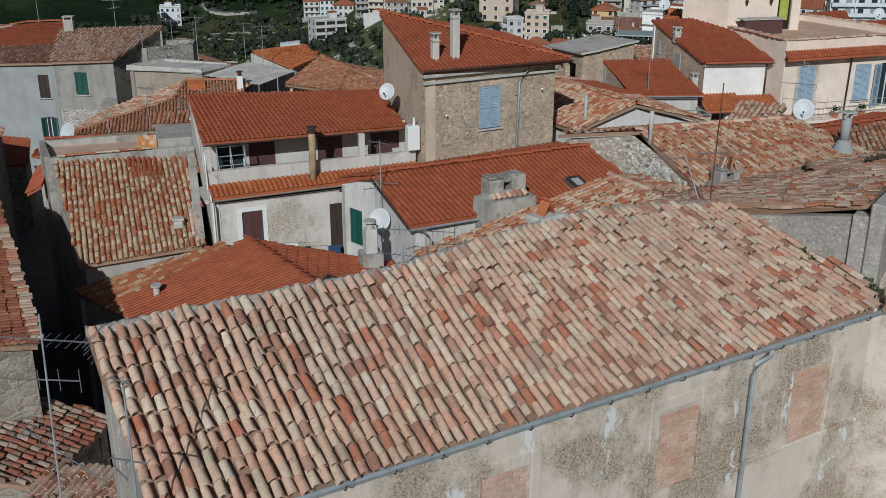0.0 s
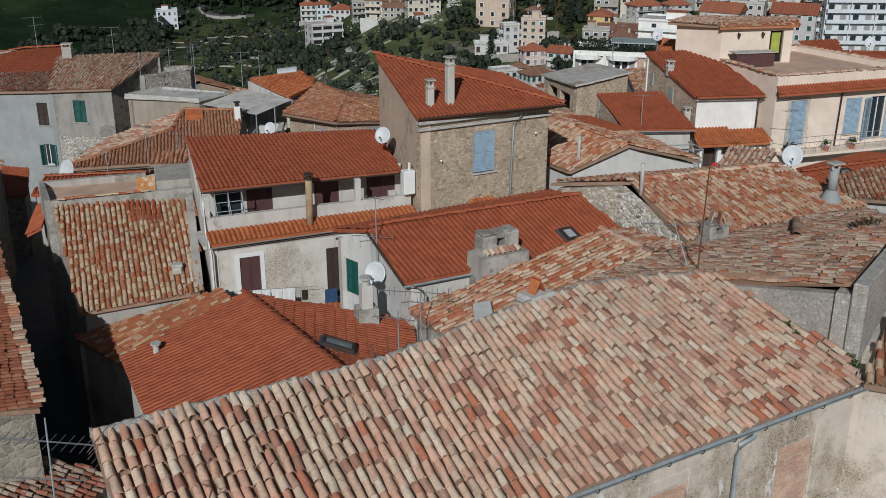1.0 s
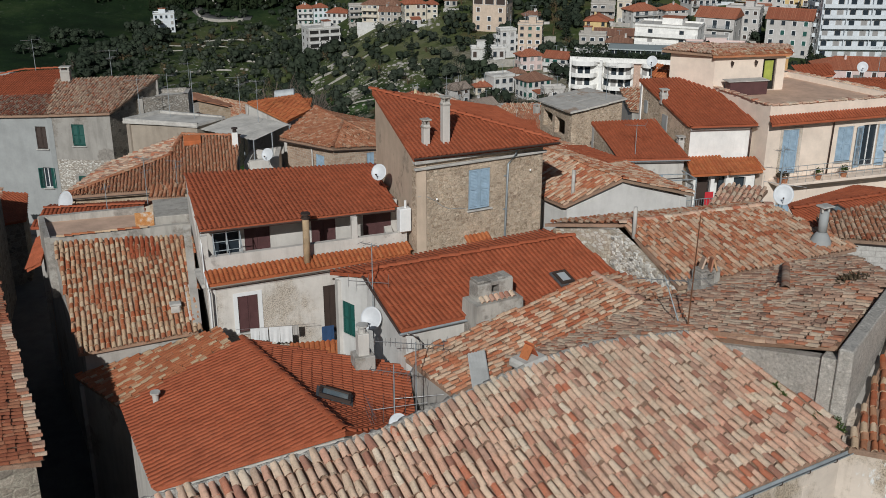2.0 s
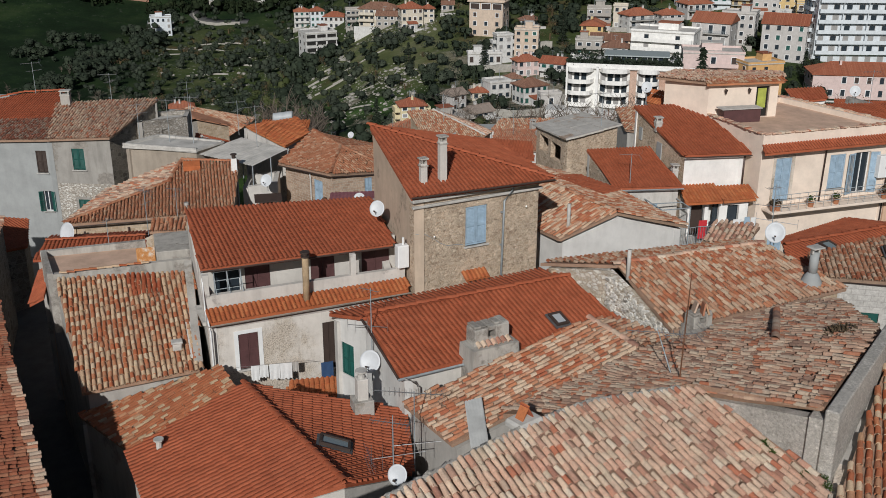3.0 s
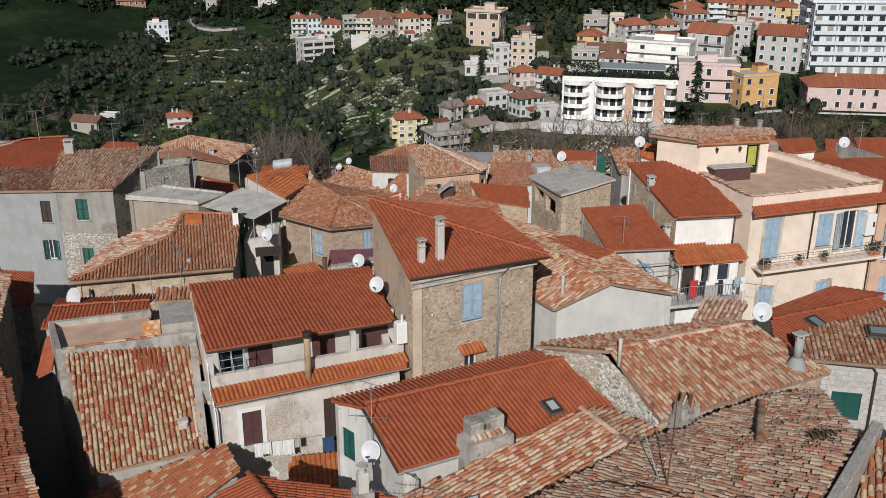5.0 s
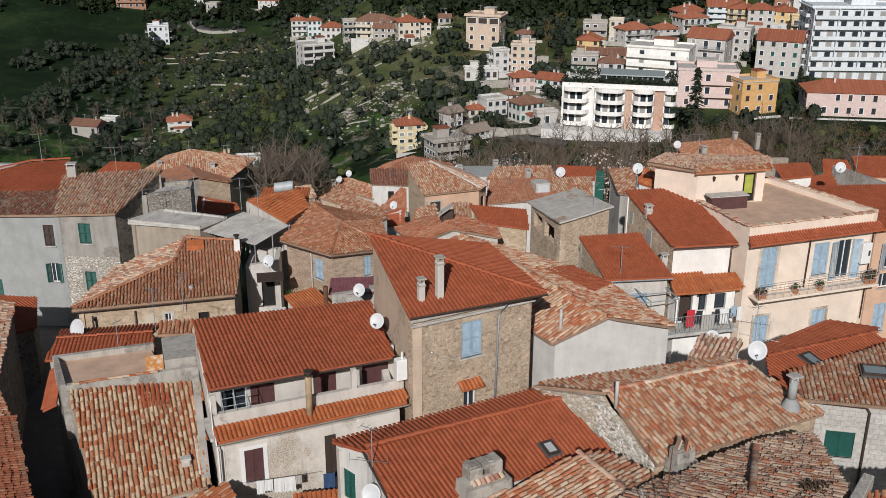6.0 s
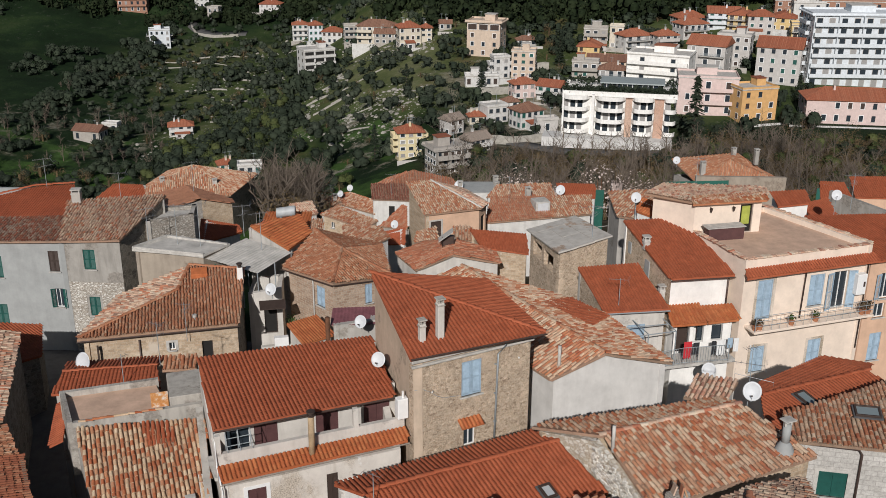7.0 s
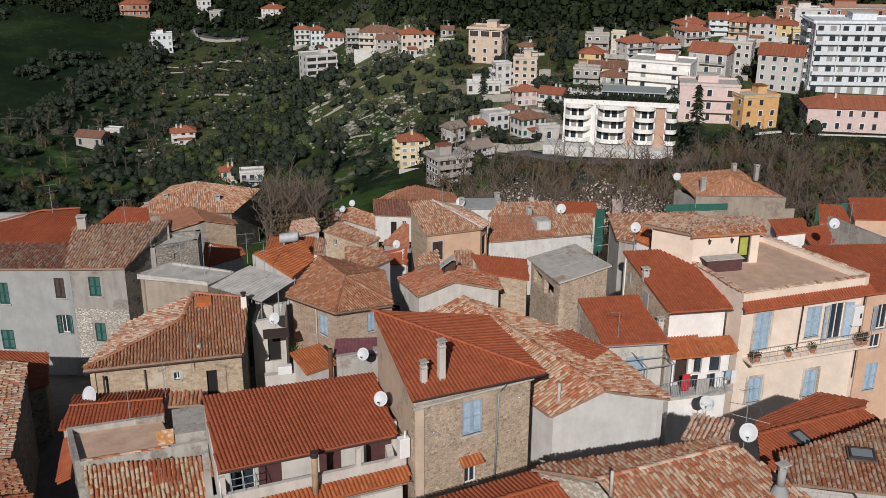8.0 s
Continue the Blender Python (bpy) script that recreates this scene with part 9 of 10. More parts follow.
tuft((11.35, 24.5, 9.0), 0.7, 0.32, 1200, DRY, "dry_bush", "dark dry bush growing out of brown roof tiles", 0.06)
for p, r in (((7.83, 20.31, 8.3), 0.14), ((7.9, 20.05, 8.25), 0.10), ((8.46, 19.42, 8.06), 0.13), ((8.82, 19.27, 8.0), 0.18), ((8.86, 19.04, 7.95), 0.15)):
    tuft(p, r, r, 120, PLANT, "weed_tuft", "green weeds growing at the foot of a parapet", 0.035)
caps(mid, [(11.0, 29.2, 7.66), (9.5, 25.0, 8.72)], BROWN, 0.12, 15, 1.5)

# ---- the loggia house ----
bm = bmesh.new()
tube(bm, [(-4.77, 35.5, 5.1), (-4.75, 35.5, 7.1)], 0.13, 12)
fp = part("flue_pipe", bm, plain("tan_rusted_pipe", (0.42, 0.30, 0.18), 0.8, 0, 0.4, 3.0), gh, "tall tan stove pipe with a black cowl", True)
bm = bmesh.new()
tube(bm, [(-4.75, 35.5, 7.08), (-4.75, 35.5, 7.14)], 0.17, 12)
tube(bm, [(-4.75, 35.5, 7.14), (-4.75, 35.5, 7.24)], 0.10, 12)
tube(bm, [(-4.75, 35.5, 7.24), (-4.75, 35.5, 7.3)], 0.18, 12)
part("cowl", bm, DARK_WOOD, fp)
fr = thing("clothes_frame", gp.at(0.9, 5.9, -0.4), "grey iron awning frame on a loggia", "frame")
bm = bmesh.new()
for u in (0.5, 1.0, 1.5):
    tube(bm, [gp.at(u, 4.9, -0.4), gp.at(u, 6.7, -0.4)], 0.02, 6)
    tube(bm, [gp.at(u, 6.6, -0.4), gp.at(u, 5.9, 0.02)], 0.015, 6)
for z in (5.95, 6.3, 6.65):
    tube(bm, [gp.at(0.5, z, -0.4), gp.at(1.5, z, -0.4)], 0.018, 6)
part("frame", bm, GALVANISED, fr)
bx = thing("wall_cabinet", (-1.3, 37.2, 6.0), "white metal boiler cabinet with a grey bracket", "cabinet")
bm = bmesh.new()
box(bm, (-1.15, 37.3, 5.95), 0.48, 0.36, 0.95, (0.92, 0.4, 0), (-0.4, 0.92, 0), bevel=0.03)
part("body", bm, WHITE_PAINT, bx)
bm = bmesh.new()
tube(bm, [(-1.1, 37.3, 6.9), (-1.1, 37.3, 7.2)], 0.05, 8)
part("flue", bm, WHITE_PAINT, bx)
pipe(gh, [(-8.5, 34.7, 6.8), (-8.45, 34.5, 6.6), (-8.4, 34.35, 5.4), (-8.15, 33.6, 5.2), (-8.05, 33.5, 4.9), (-8.05, 33.55, 0)], 0.04, WHITE_PAINT)
for a, b, drop, m_, l_ in (((-6.72, 33.64, 3.45), (-6.43, 33.75, 3.42), 0.62, CLOTH_WHITE, "white towel drying on a line"), ((-6.42, 33.76, 3.42), (-6.12, 33.88, 3.39), 0.53, CLOTH_WHITE, "white shirt drying on a line"), ((-6.08, 33.89, 3.39), (-5.71, 34.04, 3.35), 0.65, CLOTH_WHITE, "white sheet drying on a line"), ((-5.7, 34.05, 3.35), (-5.28, 34.22, 3.31), 0.68, CLOTH_WHITE, "white pillowcase drying on a line"), ((-5.26, 34.22, 3.31), (-5.04, 34.31, 3.29), 0.41, CLOTH_GREY, "pale blue-grey cloth drying on a line"), ((-4.25, 34.85, 2.95), (-3.8, 35.0, 2.95), 0.95, CLOTH_BLUE, "dark blue towel hanging on a wall")):
    hung_cloth("washing", a, b, drop, m_, l_)
bm = bmesh.new()
tube(bm, [(-7.22, 33.44, 3.5), (-4.45, 34.54, 3.23)], 0.008, 4)
part("washing_line", bm, ALUMINIUM, gh)
# small tiled canopy over the yard
cy, cyw = quick_house("yard_lean_to", [(-5.3, 32.3, 2.35), (-3.3, 32.6, 2.35), (-3.1, 34.2, 2.75), (-5.4, 33.8, 2.75)], "new", ORANGE, [GREY_WALL], -3, "little tiled lean-to in a yard", 131)
dish((-2.2, 38.9, 7.86), 0.36, SOUTH, "white dish on the flank of a stone house", 0.3)
dish((-3.7, 49.0, 4.94), 0.38, SOUTH, "pale dish on a grey wall", 0.5)
bk, bkw = house("annexe", [(-5.3, 50.5, 4.0), (-3.0, 50.8, 4.2), (-3.0, 52.6, 4.2), (-5.3, 52.4, 4.0)], -5, GREY_WALL, "grey annexe with a burgundy sheet lid")
bm = bmesh.new()
n = 26
top_ = [[bm.verts.new((-5.5 + 2.6 * i / n, 50.6 + 1.7 * j, 3.95 + 0.3 * j + 0.1 * i / n + (0.03 if i % 2 else 0))) for j in (0, 1)] for i in range(n + 1)]
for i in range(n):
    bm.faces.new((top_[i][0], top_[i + 1][0], top_[i + 1][1], top_[i][1]))
bm.normal_update()
bmesh.ops.solidify(bm, geom=bm.faces[:], thickness=0.02)
part("roof", bm, plain("burgundy_sheet", (0.22, 0.085, 0.095), 0.6, 0, 0.4), bk, "corrugated burgundy sheets")
pipe(bk, [(-5.6, 50.3, 1), (-5.6, 50.3, 4.6)], 0.13, RUST, "flue_pipe")

# tower: brackets, awning tiles, cable
roof(th, [tw[0].at(2.1, 5.3, 0.42), tw[0].at(3.2, 5.3, 0.42), tw[0].at(3.2, 5.55, 0.0), tw[0].at(2.1, 5.55, 0.0)], "new", ORANGE, 0, None, "tiny tiled hood over a window", 132, 0.02, 0.0, 0.05)
for u, z in ((0.9, 7.25), (5.1, 7.85)):
    bm = bmesh.new()
    tube(bm, [tw[0].at(u, z, 0.0), tw[0].at(u - 0.18, z + 0.14, 0.3)], 0.035, 6)
    part("bracket", bm, WHITE_PAINT, th)
bm = bmesh.new()
tube(bm, [tw[0].at(0.05 + 0.35 * i, 7.5 - 0.9 * i / 6 + 0.12 * math.sin(i * 1.3), 0.02) for i in range(7)], 0.012, 5)
part("cable", bm, GALVANISED, th)
for z in (5.0, 6.4, 7.8):
    bm = bmesh.new()
    box(bm, tw[0].at(3.93, z, 0.06), 0.14, 0.08, 0.05, tw[0].d, tw[0].n)
    part("pipe_clip", bm, GALVANISED, th)

# ---- terrace of the mottled-roof house ----
RUST_SHEET, rust_ns, rust_ls, rust_b = nodes_of("rust_streaked_white_sheet")
rust_co = rust_ns.new("ShaderNodeTexCoord").outputs["Object"]
rust_ramp = ramp(rust_ns, [(0.40, (0.62, 0.57, 0.50)), (0.50, (0.55, 0.26, 0.09)), (0.66, (0.36, 0.12, 0.035))])
rust_ls.new(noise_node(rust_ns, rust_ls, rust_co, 2.2, 7, 0.7), rust_ramp.inputs[0])
rust_ls.new(rust_ramp.outputs[0], rust_b.inputs["Base Color"])
rust_b.inputs["Roughness"].default_value = 0.85
bm = bmesh.new()
bm.faces.new([bm.verts.new(p) for p in ((-15.5, 37.9, 5.25), (-11.55, 39.3, 5.25), (-12.75, 41.7, 5.2), (-16.6, 40.4, 5.2))])
part("terrace_floor", bm, FLOOR_CLAY, fh, "flat clay terrace floor")
for a, b, za, zb in (((-15.35, 37.45), (-9.8, 39.2), 5.55, 5.6), ((-16.75, 40.5), (-15.35, 37.45), 5.45, 5.6), ((-12.6, 41.75), (-16.75, 40.5), 5.5, 5.45)):
    wall(fh, a, b, 3.0, za, zb, SOOTY, thick=0.22, name="parapet")
caps(fh, [(-14.9, 37.55, 5.55), (-11.6, 38.6, 5.58)], MIXED, 0.08, 9, 1.5, 0.27)
bm = bmesh.new()
box(bm, (-10.95, 40.6, 3.5), 1.75, 2.4, 2.35, (0.955, 0.296, 0), (-0.296, 0.955, 0), bevel=0.03)
part("stair_block", bm, SOOTY, fh, "rough grey cement block")
roof(fh, [(-12.42, 41.9, 5.78), (-10.85, 42.05, 5.78), (-10.95, 42.9, 6.05), (-12.45, 42.75, 6.05)], "old", RUSSET, 0, None, "small block of brown tiles", 133)
bm = bmesh.new()
box(bm, (-11.95, 39.5, 5.2), 0.75, 0.05, 0.75, (0.955, 0.296, 0), (-0.296, 0.955, 0), bevel=0.01)
part("rusty_panel", bm, RUST_SHEET, fh, "orange rusted sheet panel")
zh, zhw = quick_house("terrace_neighbour", [(-17.9, 42.3, 4.3), (-12.9, 43.0, 4.3), (-13.5, 44.7, 4.55), (-17.9, 44.0, 4.55)], "new", RED, [GREY_WALL], -4, "red-roofed house behind a terrace", 134)
roof(zh, [(-13.6, 46.6, 4.1), (-18.4, 45.9, 4.1), (-17.9, 44.0, 4.55), (-13.5, 44.7, 4.55)], "new", RED, 0, None, "", 135)
roof(zh, [(-16.75, 38.6, 3.75), (-17.6, 42.2, 3.85), (-17.0, 42.2, 4.1), (-16.1, 38.6, 4.1)], "new", RED, 0, None, "", 139)
caps(zh, [(-17.9, 44.0, 4.57), (-13.5, 44.7, 4.57)], RED, 0.09, 10, 0.3)
dish((-17.24, 44.97, 4.6), 0.56, (-0.5, -0.8, 0.35), "white dish above a red ridge", 0.9)
antenna((-14.6, 42.9, 4.5), 1.6, [(0.9, 60, 0.6, 4, 0.4, False)], "short mast with a small yagi on a terrace wall")
antenna((-13.4, 45.0, 4.4), 2.4, [(0.95, 150, 0.9, 9, 0.5, False), (0.7, 60, 0.7, 4, 0.5, True)], "mast with yagis above a red roof")
# board and broken cement left lying on the tiles
bd = thing("loose_board", (-8.85, 33.6, 3.9), "grey weathered board lying on roof tiles", "board")
bm = bmesh.new()
box(bm, (-9.05, 34.4, 4.15), 0.22, 1.9, 0.06, (0.95, 0.3, 0), (-0.28, 0.9, 0.33), bevel=0.008)
part("plank", bm, PALE_WALL, bd)
bm = bmesh.new()
box(bm, (-9.45, 33.9, 4.0), 0.34, 0.3, 0.3, (0.95, 0.3, 0), (-0.3, 0.95, 0), bevel=0.04)
box(bm, (-9.45, 33.9, 4.3), 0.42, 0.36, 0.08, (0.95, 0.3, 0), (-0.3, 0.95, 0), bevel=0.02)
part("chimney", bm, CONCRETE, fh, "stubby broken cement flue")
pipe(fh, [(-8.9, 33.35, 3.35), (-12.35, 32.1, 3.15)], 0.05, COPPER_PIPE, "gutter_rail")

# ---- hipped tuff house ----
chimney(lh, (-11.55, 56.9, 3.7), 0.34, 0.34, 1.2, WHITE_WALL, 10, "round", DARK_WOOD)
bm = bmesh.new()
tube(bm, [(-13.65, 53.4, 2.6), (-13.65, 53.4, 3.15)], 0.09, 10)
tube(bm, [(-13.65, 53.4, 3.2), (-13.65, 53.4, 3.35)], 0.14, 10)
part("vent_pipe", bm, CONCRETE, lh)
bm = bmesh.new()
box(bm, (-14.2, 57.6, 4.1), 1.0, 0.7, 0.28, (0.97, 0.22, 0.0), (-0.21, 0.9, 0.3), bevel=0.02)
part("hatch", bm, ORANGE, lh, "orange roof hatch")
pipe(lh, [lhw[0].at(3.0, 2.4, 0.1), lhw[0].at(3.0, -2, 0.1)], 0.05, COPPER_PIPE)
gutter(lh, (-19.75, 51.05, 2.75), (-11.0, 53.05, 2.82), 0.06, COPPER_PIPE)
for u in (0.75,):
    bm = bmesh.new()
    box(bm, lhw[0].at(u, -4, 0.32), 0.10, 0.10, 6.4, lhw[0].d, lhw[0].n)
    box(bm, lhw[0].at(u, 2.1, 0.15), 0.1, 0.5, 0.1, lhw[0].d, lhw[0].n)
    part("post", bm, DARK_WOOD, lh)
antenna((-13.9, 52.3, 2.2), 2.4, [(0.95, 170, 0.9, 9, 0.5, False), (0.8, 80, 0.7, 5, 0.5, False)], "mast with yagis before a tiled roof")
chimney(mh, (-24.3, 66.3, 5.6), 0.6, 0.5, 1.1, GREY_WALL, 5)
for x, y, z, h in ((-27.5, 69.5, 6.0, 2.2), (-21.5, 67.0, 5.9, 2.0), (-16.4, 61.5, 4.6, 2.8), (-14.8, 61.0, 4.7, 3.0), (-12.2, 62.3, 4.9, 2.2), (-10.8, 60.6, 4.6, 2.6), (-18.4, 62.0, 4.6, 2.4)):
    antenna((x, y, z), h, [(0.96, 160 + x * 7 % 60, 1.2, 8, 0.6, False), (0.72, 40 + x * 5 % 50, 1.0, 5, 0.5, False)], "tall mast with yagi antennas on an old roof")

# canopy on posts, the balcony flat below it
cn = thing("canopy", (-11.5, 60.5, 1.5), "grey corrugated canopy on thin posts over a terrace", "canopy")
bm = bmesh.new()
a, b, c, d = (Vector(p) for p in ((-14.5, 59.9, 4.35), (-10.6, 57.5, 4.25), (-8.9, 60.4, 4.5), (-12.2, 62.8, 4.6)))
n = 34
g = [[bm.verts.new(a.lerp(b, i / n).lerp(d.lerp(c, i / n), j / 4) + Vector((0, 0, (0.035 if i % 2 else 0) + 0.03 * noise.noise((i * 0.4, j, 2))))) for j in range(5)] for i in range(n + 1)]
for i in range(n):
    for j in range(4):
        bm.faces.new((g[i][j], g[i + 1][j], g[i + 1][j + 1], g[i][j + 1]))
bm.normal_update()
bmesh.ops.solidify(bm, geom=bm.faces[:], thickness=0.015)
part("sheeting", bm, PALE_CEMENT, cn)
for p in (a, b, c, d, a.lerp(b, 0.5), b.lerp(c, 0.5)):
    bm = bmesh.new()
    tube(bm, [(p.x, p.y, -3), (p.x, p.y, p.z)], 0.035, 6)
    part("post", bm, GALVANISED, cn)
hung_cloth("shade_net", (-13.6, 59.3, 4.15), (-11.7, 58.2, 4.1), 0.7, NET, "green shade net under a canopy", 3, "shade nets")
fl, flw = house("balcony_flat", [(-11.2, 57.2, 3.0), (-9.2, 57.6, 3.2), (-9.4, 60.0, 3.2), (-11.3, 60, 3.0)], -5, PALE_WALL, "narrow grey flat with a cluttered balcony", {0: [(0.9, 1.7, 0.2, 2.2, W("dark", DARK_WOOD, sill=False))]})
bm = bmesh.new()
box(bm, (-9.3, 55.6, -0.3), 2.0, 2.2, 0.15, (0.97, 0.2, 0), (-0.2, 0.97, 0))
box(bm, (-9.1, 54.6, -0.15), 2.0, 0.1, 0.9, (0.97, 0.2, 0), (-0.2, 0.97, 0))
part("balcony", bm, PALE_WALL, fl)
bm = bmesh.new()
box(bm, (-9.6, 56.4, 2.6), 1.6, 0.9, 0.05, (0.97, 0.2, 0), (-0.19, 0.93, 0.25))
part("awning", bm, DARK_WOOD, fl)
dish((-9.6, 56.0, 3.82), 0.40, SOUTH, "white dish over a dark awning", 0.6)
ac = thing("air_conditioner", (-9.0, 54.8, 0.8), "white air-conditioning box on a balcony", "air conditioner")
bm = bmesh.new()
box(bm, (-8.9, 54.7, 0.75), 0.85, 0.4, 0.55, (0.97, 0.2, 0), (-0.2, 0.97, 0), bevel=0.02)
part("body", bm, WHITE_PAINT, ac)
quick_house("porch", [(-7.4, 53.2, 1.5), (-5.7, 54.6, 1.5), (-6.9, 56.2, 2.05), (-8.6, 54.9, 2.05)], "new", ORANGE, [PALE_WALL], -5, "small porch roofed in terracotta", 136)
pot_plant((-8.4, 56.0, 1.0), 0.5, 0.9, PLANT, "bushy plant on a balcony")
pipe(kh, [(-7.3, 57.9, 3.8), (-7.25, 57.8, 3.4), (-7.25, 57.8, -3)], 0.05, CONCRETE)
gutter(kh, (-9.4, 59.5, 3.75), (-5.87, 56.2, 4.0), 0.06, COPPER_PIPE)
gutter(kh, (-5.87, 56.2, 4.0), (-2.4, 58.5, 3.52), 0.06, COPPER_PIPE)
tk = thing("water_tank", (-10.3, 68.0, 4.2), "grey horizontal water tank on a roof", "water tank")
bm = bmesh.new()
tube(bm, [(-10.9, 68.0, 4.6), (-10.8, 68.0, 4.6), (-9.7, 68.2, 4.7), (-9.6, 68.2, 4.7)], 0.36, 14)
part("barrel", bm, plain("grey_fibre_tank", (0.42, 0.44, 0.45), 0.5), tk, "", True)
bm = bmesh.new()
for x in (-10.6, -9.9):
    box(bm, (x, 68.05, 3.6), 0.12, 0.6, 0.75)
part("cradle", bm, GALVANISED, tk)
quick_house("far_town_house", [(-12.0, 66.8, 3.4), (-8.6, 66.6, 3.4), (-8.6, 70, 4.0), (-12.0, 70, 4.0)], "far_new", ORANGE, [PALE_WALL], -8, "small house carrying a water tank", 137)

# ---- the house with laundry and the pergola ----
vr, vrw = house("veranda", [(13.3, 49.6, 4.55), (16.6, 50.1, 4.55), (16.4, 51.1, 4.7), (13.1, 50.5, 4.7)], -5, [WHITE_WALL], "white veranda with an arched window under orange tiles",
    {0: [(0.15, 0.95, 2.6, 4.4), (1.15, 1.75, 3.3, 4.4), (2.2, 2.85, 3.35, 4.3)]}, thick=0.2, category="veranda")
bm = bmesh.new()
box(bm, vrw[0].at(0.55, 2.6, -0.5), 0.9, 0.06, 1.8, vrw[0].d, vrw[0].n)
part("doorway", bm, DARK_WOOD, vr)
bm = bmesh.new()
box(bm, vrw[0].at(2.5, 3.3, -0.3), 2.0, 0.04, 1.1, vrw[0].d, vrw[0].n)
part("pane", bm, PANE, vr)
roof(vr, [(13.0, 48.95, 4.72), (15.1, 49.3, 4.72), (14.9, 51.1, 5.25), (13.0, 50.6, 5.25)], "new", ORANGE, 0, None, "bright orange tiles", 138, 0.03, 0.01)
roof(vr, [(15.1, 49.4, 4.68), (17.0, 49.85, 4.68), (16.8, 51.0, 5.1), (14.95, 50.7, 5.1)], "new", ORANGE, 0, None, "", 139, 0.03, 0.01)
for a, b, drop, m_, l_ in (((13.65, 48.5, 3.95), (14.1, 48.6, 3.95), 1.0, CLOTH_RED, "red blanket hanging from a balcony"), ((14.5, 48.6, 3.6), (15.2, 48.7, 3.6), 1.1, CLOTH_GREY, "grey sheet hanging from a balcony"), ((15.5, 48.8, 3.9), (16.0, 48.9, 3.9), 0.9, CLOTH_WHITE, "white cloth hanging from a balcony"), ((16.1, 48.9, 4.0), (16.4, 48.95, 4.0), 0.6, BLUE_PAINT, "pale blue cloth hanging from a balcony")):
    hung_cloth("washing", a, b, drop, m_, l_)
for a, b, drop, m_, l_ in (((14.15, 48.52, 3.9), (14.5, 48.58, 3.9), 0.7, CLOTH_BLACK, "black trousers hanging from a balcony"), ((15.2, 48.72, 3.9), (15.45, 48.78, 3.9), 0.8, CLOTH_BLACK, "dark cloth hanging from a balcony"), ((16.45, 48.96, 3.95), (16.75, 49.02, 3.95), 0.8, CLOTH_WHITE, "white shirt hanging from a balcony")):
    hung_cloth("washing", a, b, drop, m_, l_)
rl = thing("balcony_railing", (13.2, 48.3, 2.8), "grey iron balcony railing", "railing")
railing(rl, [(11.7, 47.7, 2.7), (13.6, 48.4, 2.7), (16.2, 48.8, 2.7)], 0.95, GALVANISED)
bm = bmesh.new()
box(bm, (14.0, 49.1, 2.5), 5.2, 1.3, 0.18, (0.97, 0.22, 0), (-0.22, 0.97, 0))
part("balcony", bm, CONCRETE, vr)
dish((14.5, 46.5, 3.33), 0.42, SOUTH, "pale blue-white dish before a veranda", 1.6)
pg = thing("pergola", (11, 48.2, 3), "grey iron pergola frame on a balcony", "pergola")
bm = bmesh.new()
for a, b in (((9.3, 48.9, 5.0), (9.9, 47.0, 4.9)), ((11.0, 49.5, 4.8), (11.5, 47.7, 4.8)), ((12.7, 50.0, 4.7), (13.1, 48.3, 4.7)), ((9.9, 47.0, 4.9), (13.1, 48.3, 4.7)), ((9.6, 48.0, 4.95), (12.9, 49.2, 4.7)), ((13.1, 48.3, 4.7), (13.1, 48.3, 2.6)), ((11.5, 47.7, 4.8), (11.5, 47.7, 2.6))):
    tube(bm, [a, b], 0.03, 6)
part("frame", bm, GALVANISED, pg)
bm = bmesh.new()
box(bm, ppw[0].at(1.9, 2.6, 0.03), 1.0, 0.06, 1.9, ppw[0].d, ppw[0].n)
part("door", bm, BLUE_PAINT, pph, "pale blue door")
chimney(qh, (12.36, 53.7, 7.3), 0.35, 0.35, 0.6, CONCRETE, 10)
chimney(pph, (12.8, 51.0, 5.2), 0.32, 0.32, 0.8, CONCRETE, 10)
bm = bmesh.new()
box(bm, qw[3].at(3.2, 5.8, 0.03), 0.55, 0.06, 1.0, qw[3].d, qw[3].n)
part("window", bm, BLUE_GREY_WALL, qh)
bm = bmesh.new()
box(bm, qw[3].at(0.9, 6.4, 0.03), 0.35, 0.06, 0.7, qw[3].d, qw[3].n)
part("window", bm, BLUE_GREY_WALL, qh)
pipe(qh, [qw[0].at(3.35, 6.75, 0.12), qw[0].at(3.35, 4.8, 0.1)], 0.05, COPPER_PIPE)
gutter(qh, (13.05, 50.2, 6.82), (16.75, 50.9, 6.77), 0.05, COPPER_PIPE)
gutter(pph, (9.25, 48.85, 5.47), (13.0, 49.6, 5.34), 0.05, GALVANISED)
antenna((10.2, 49.6, 5.6), 1.6, [(0.95, 170, 1.0, 6, 0.5, False)], "mast with a small yagi on a red roof")

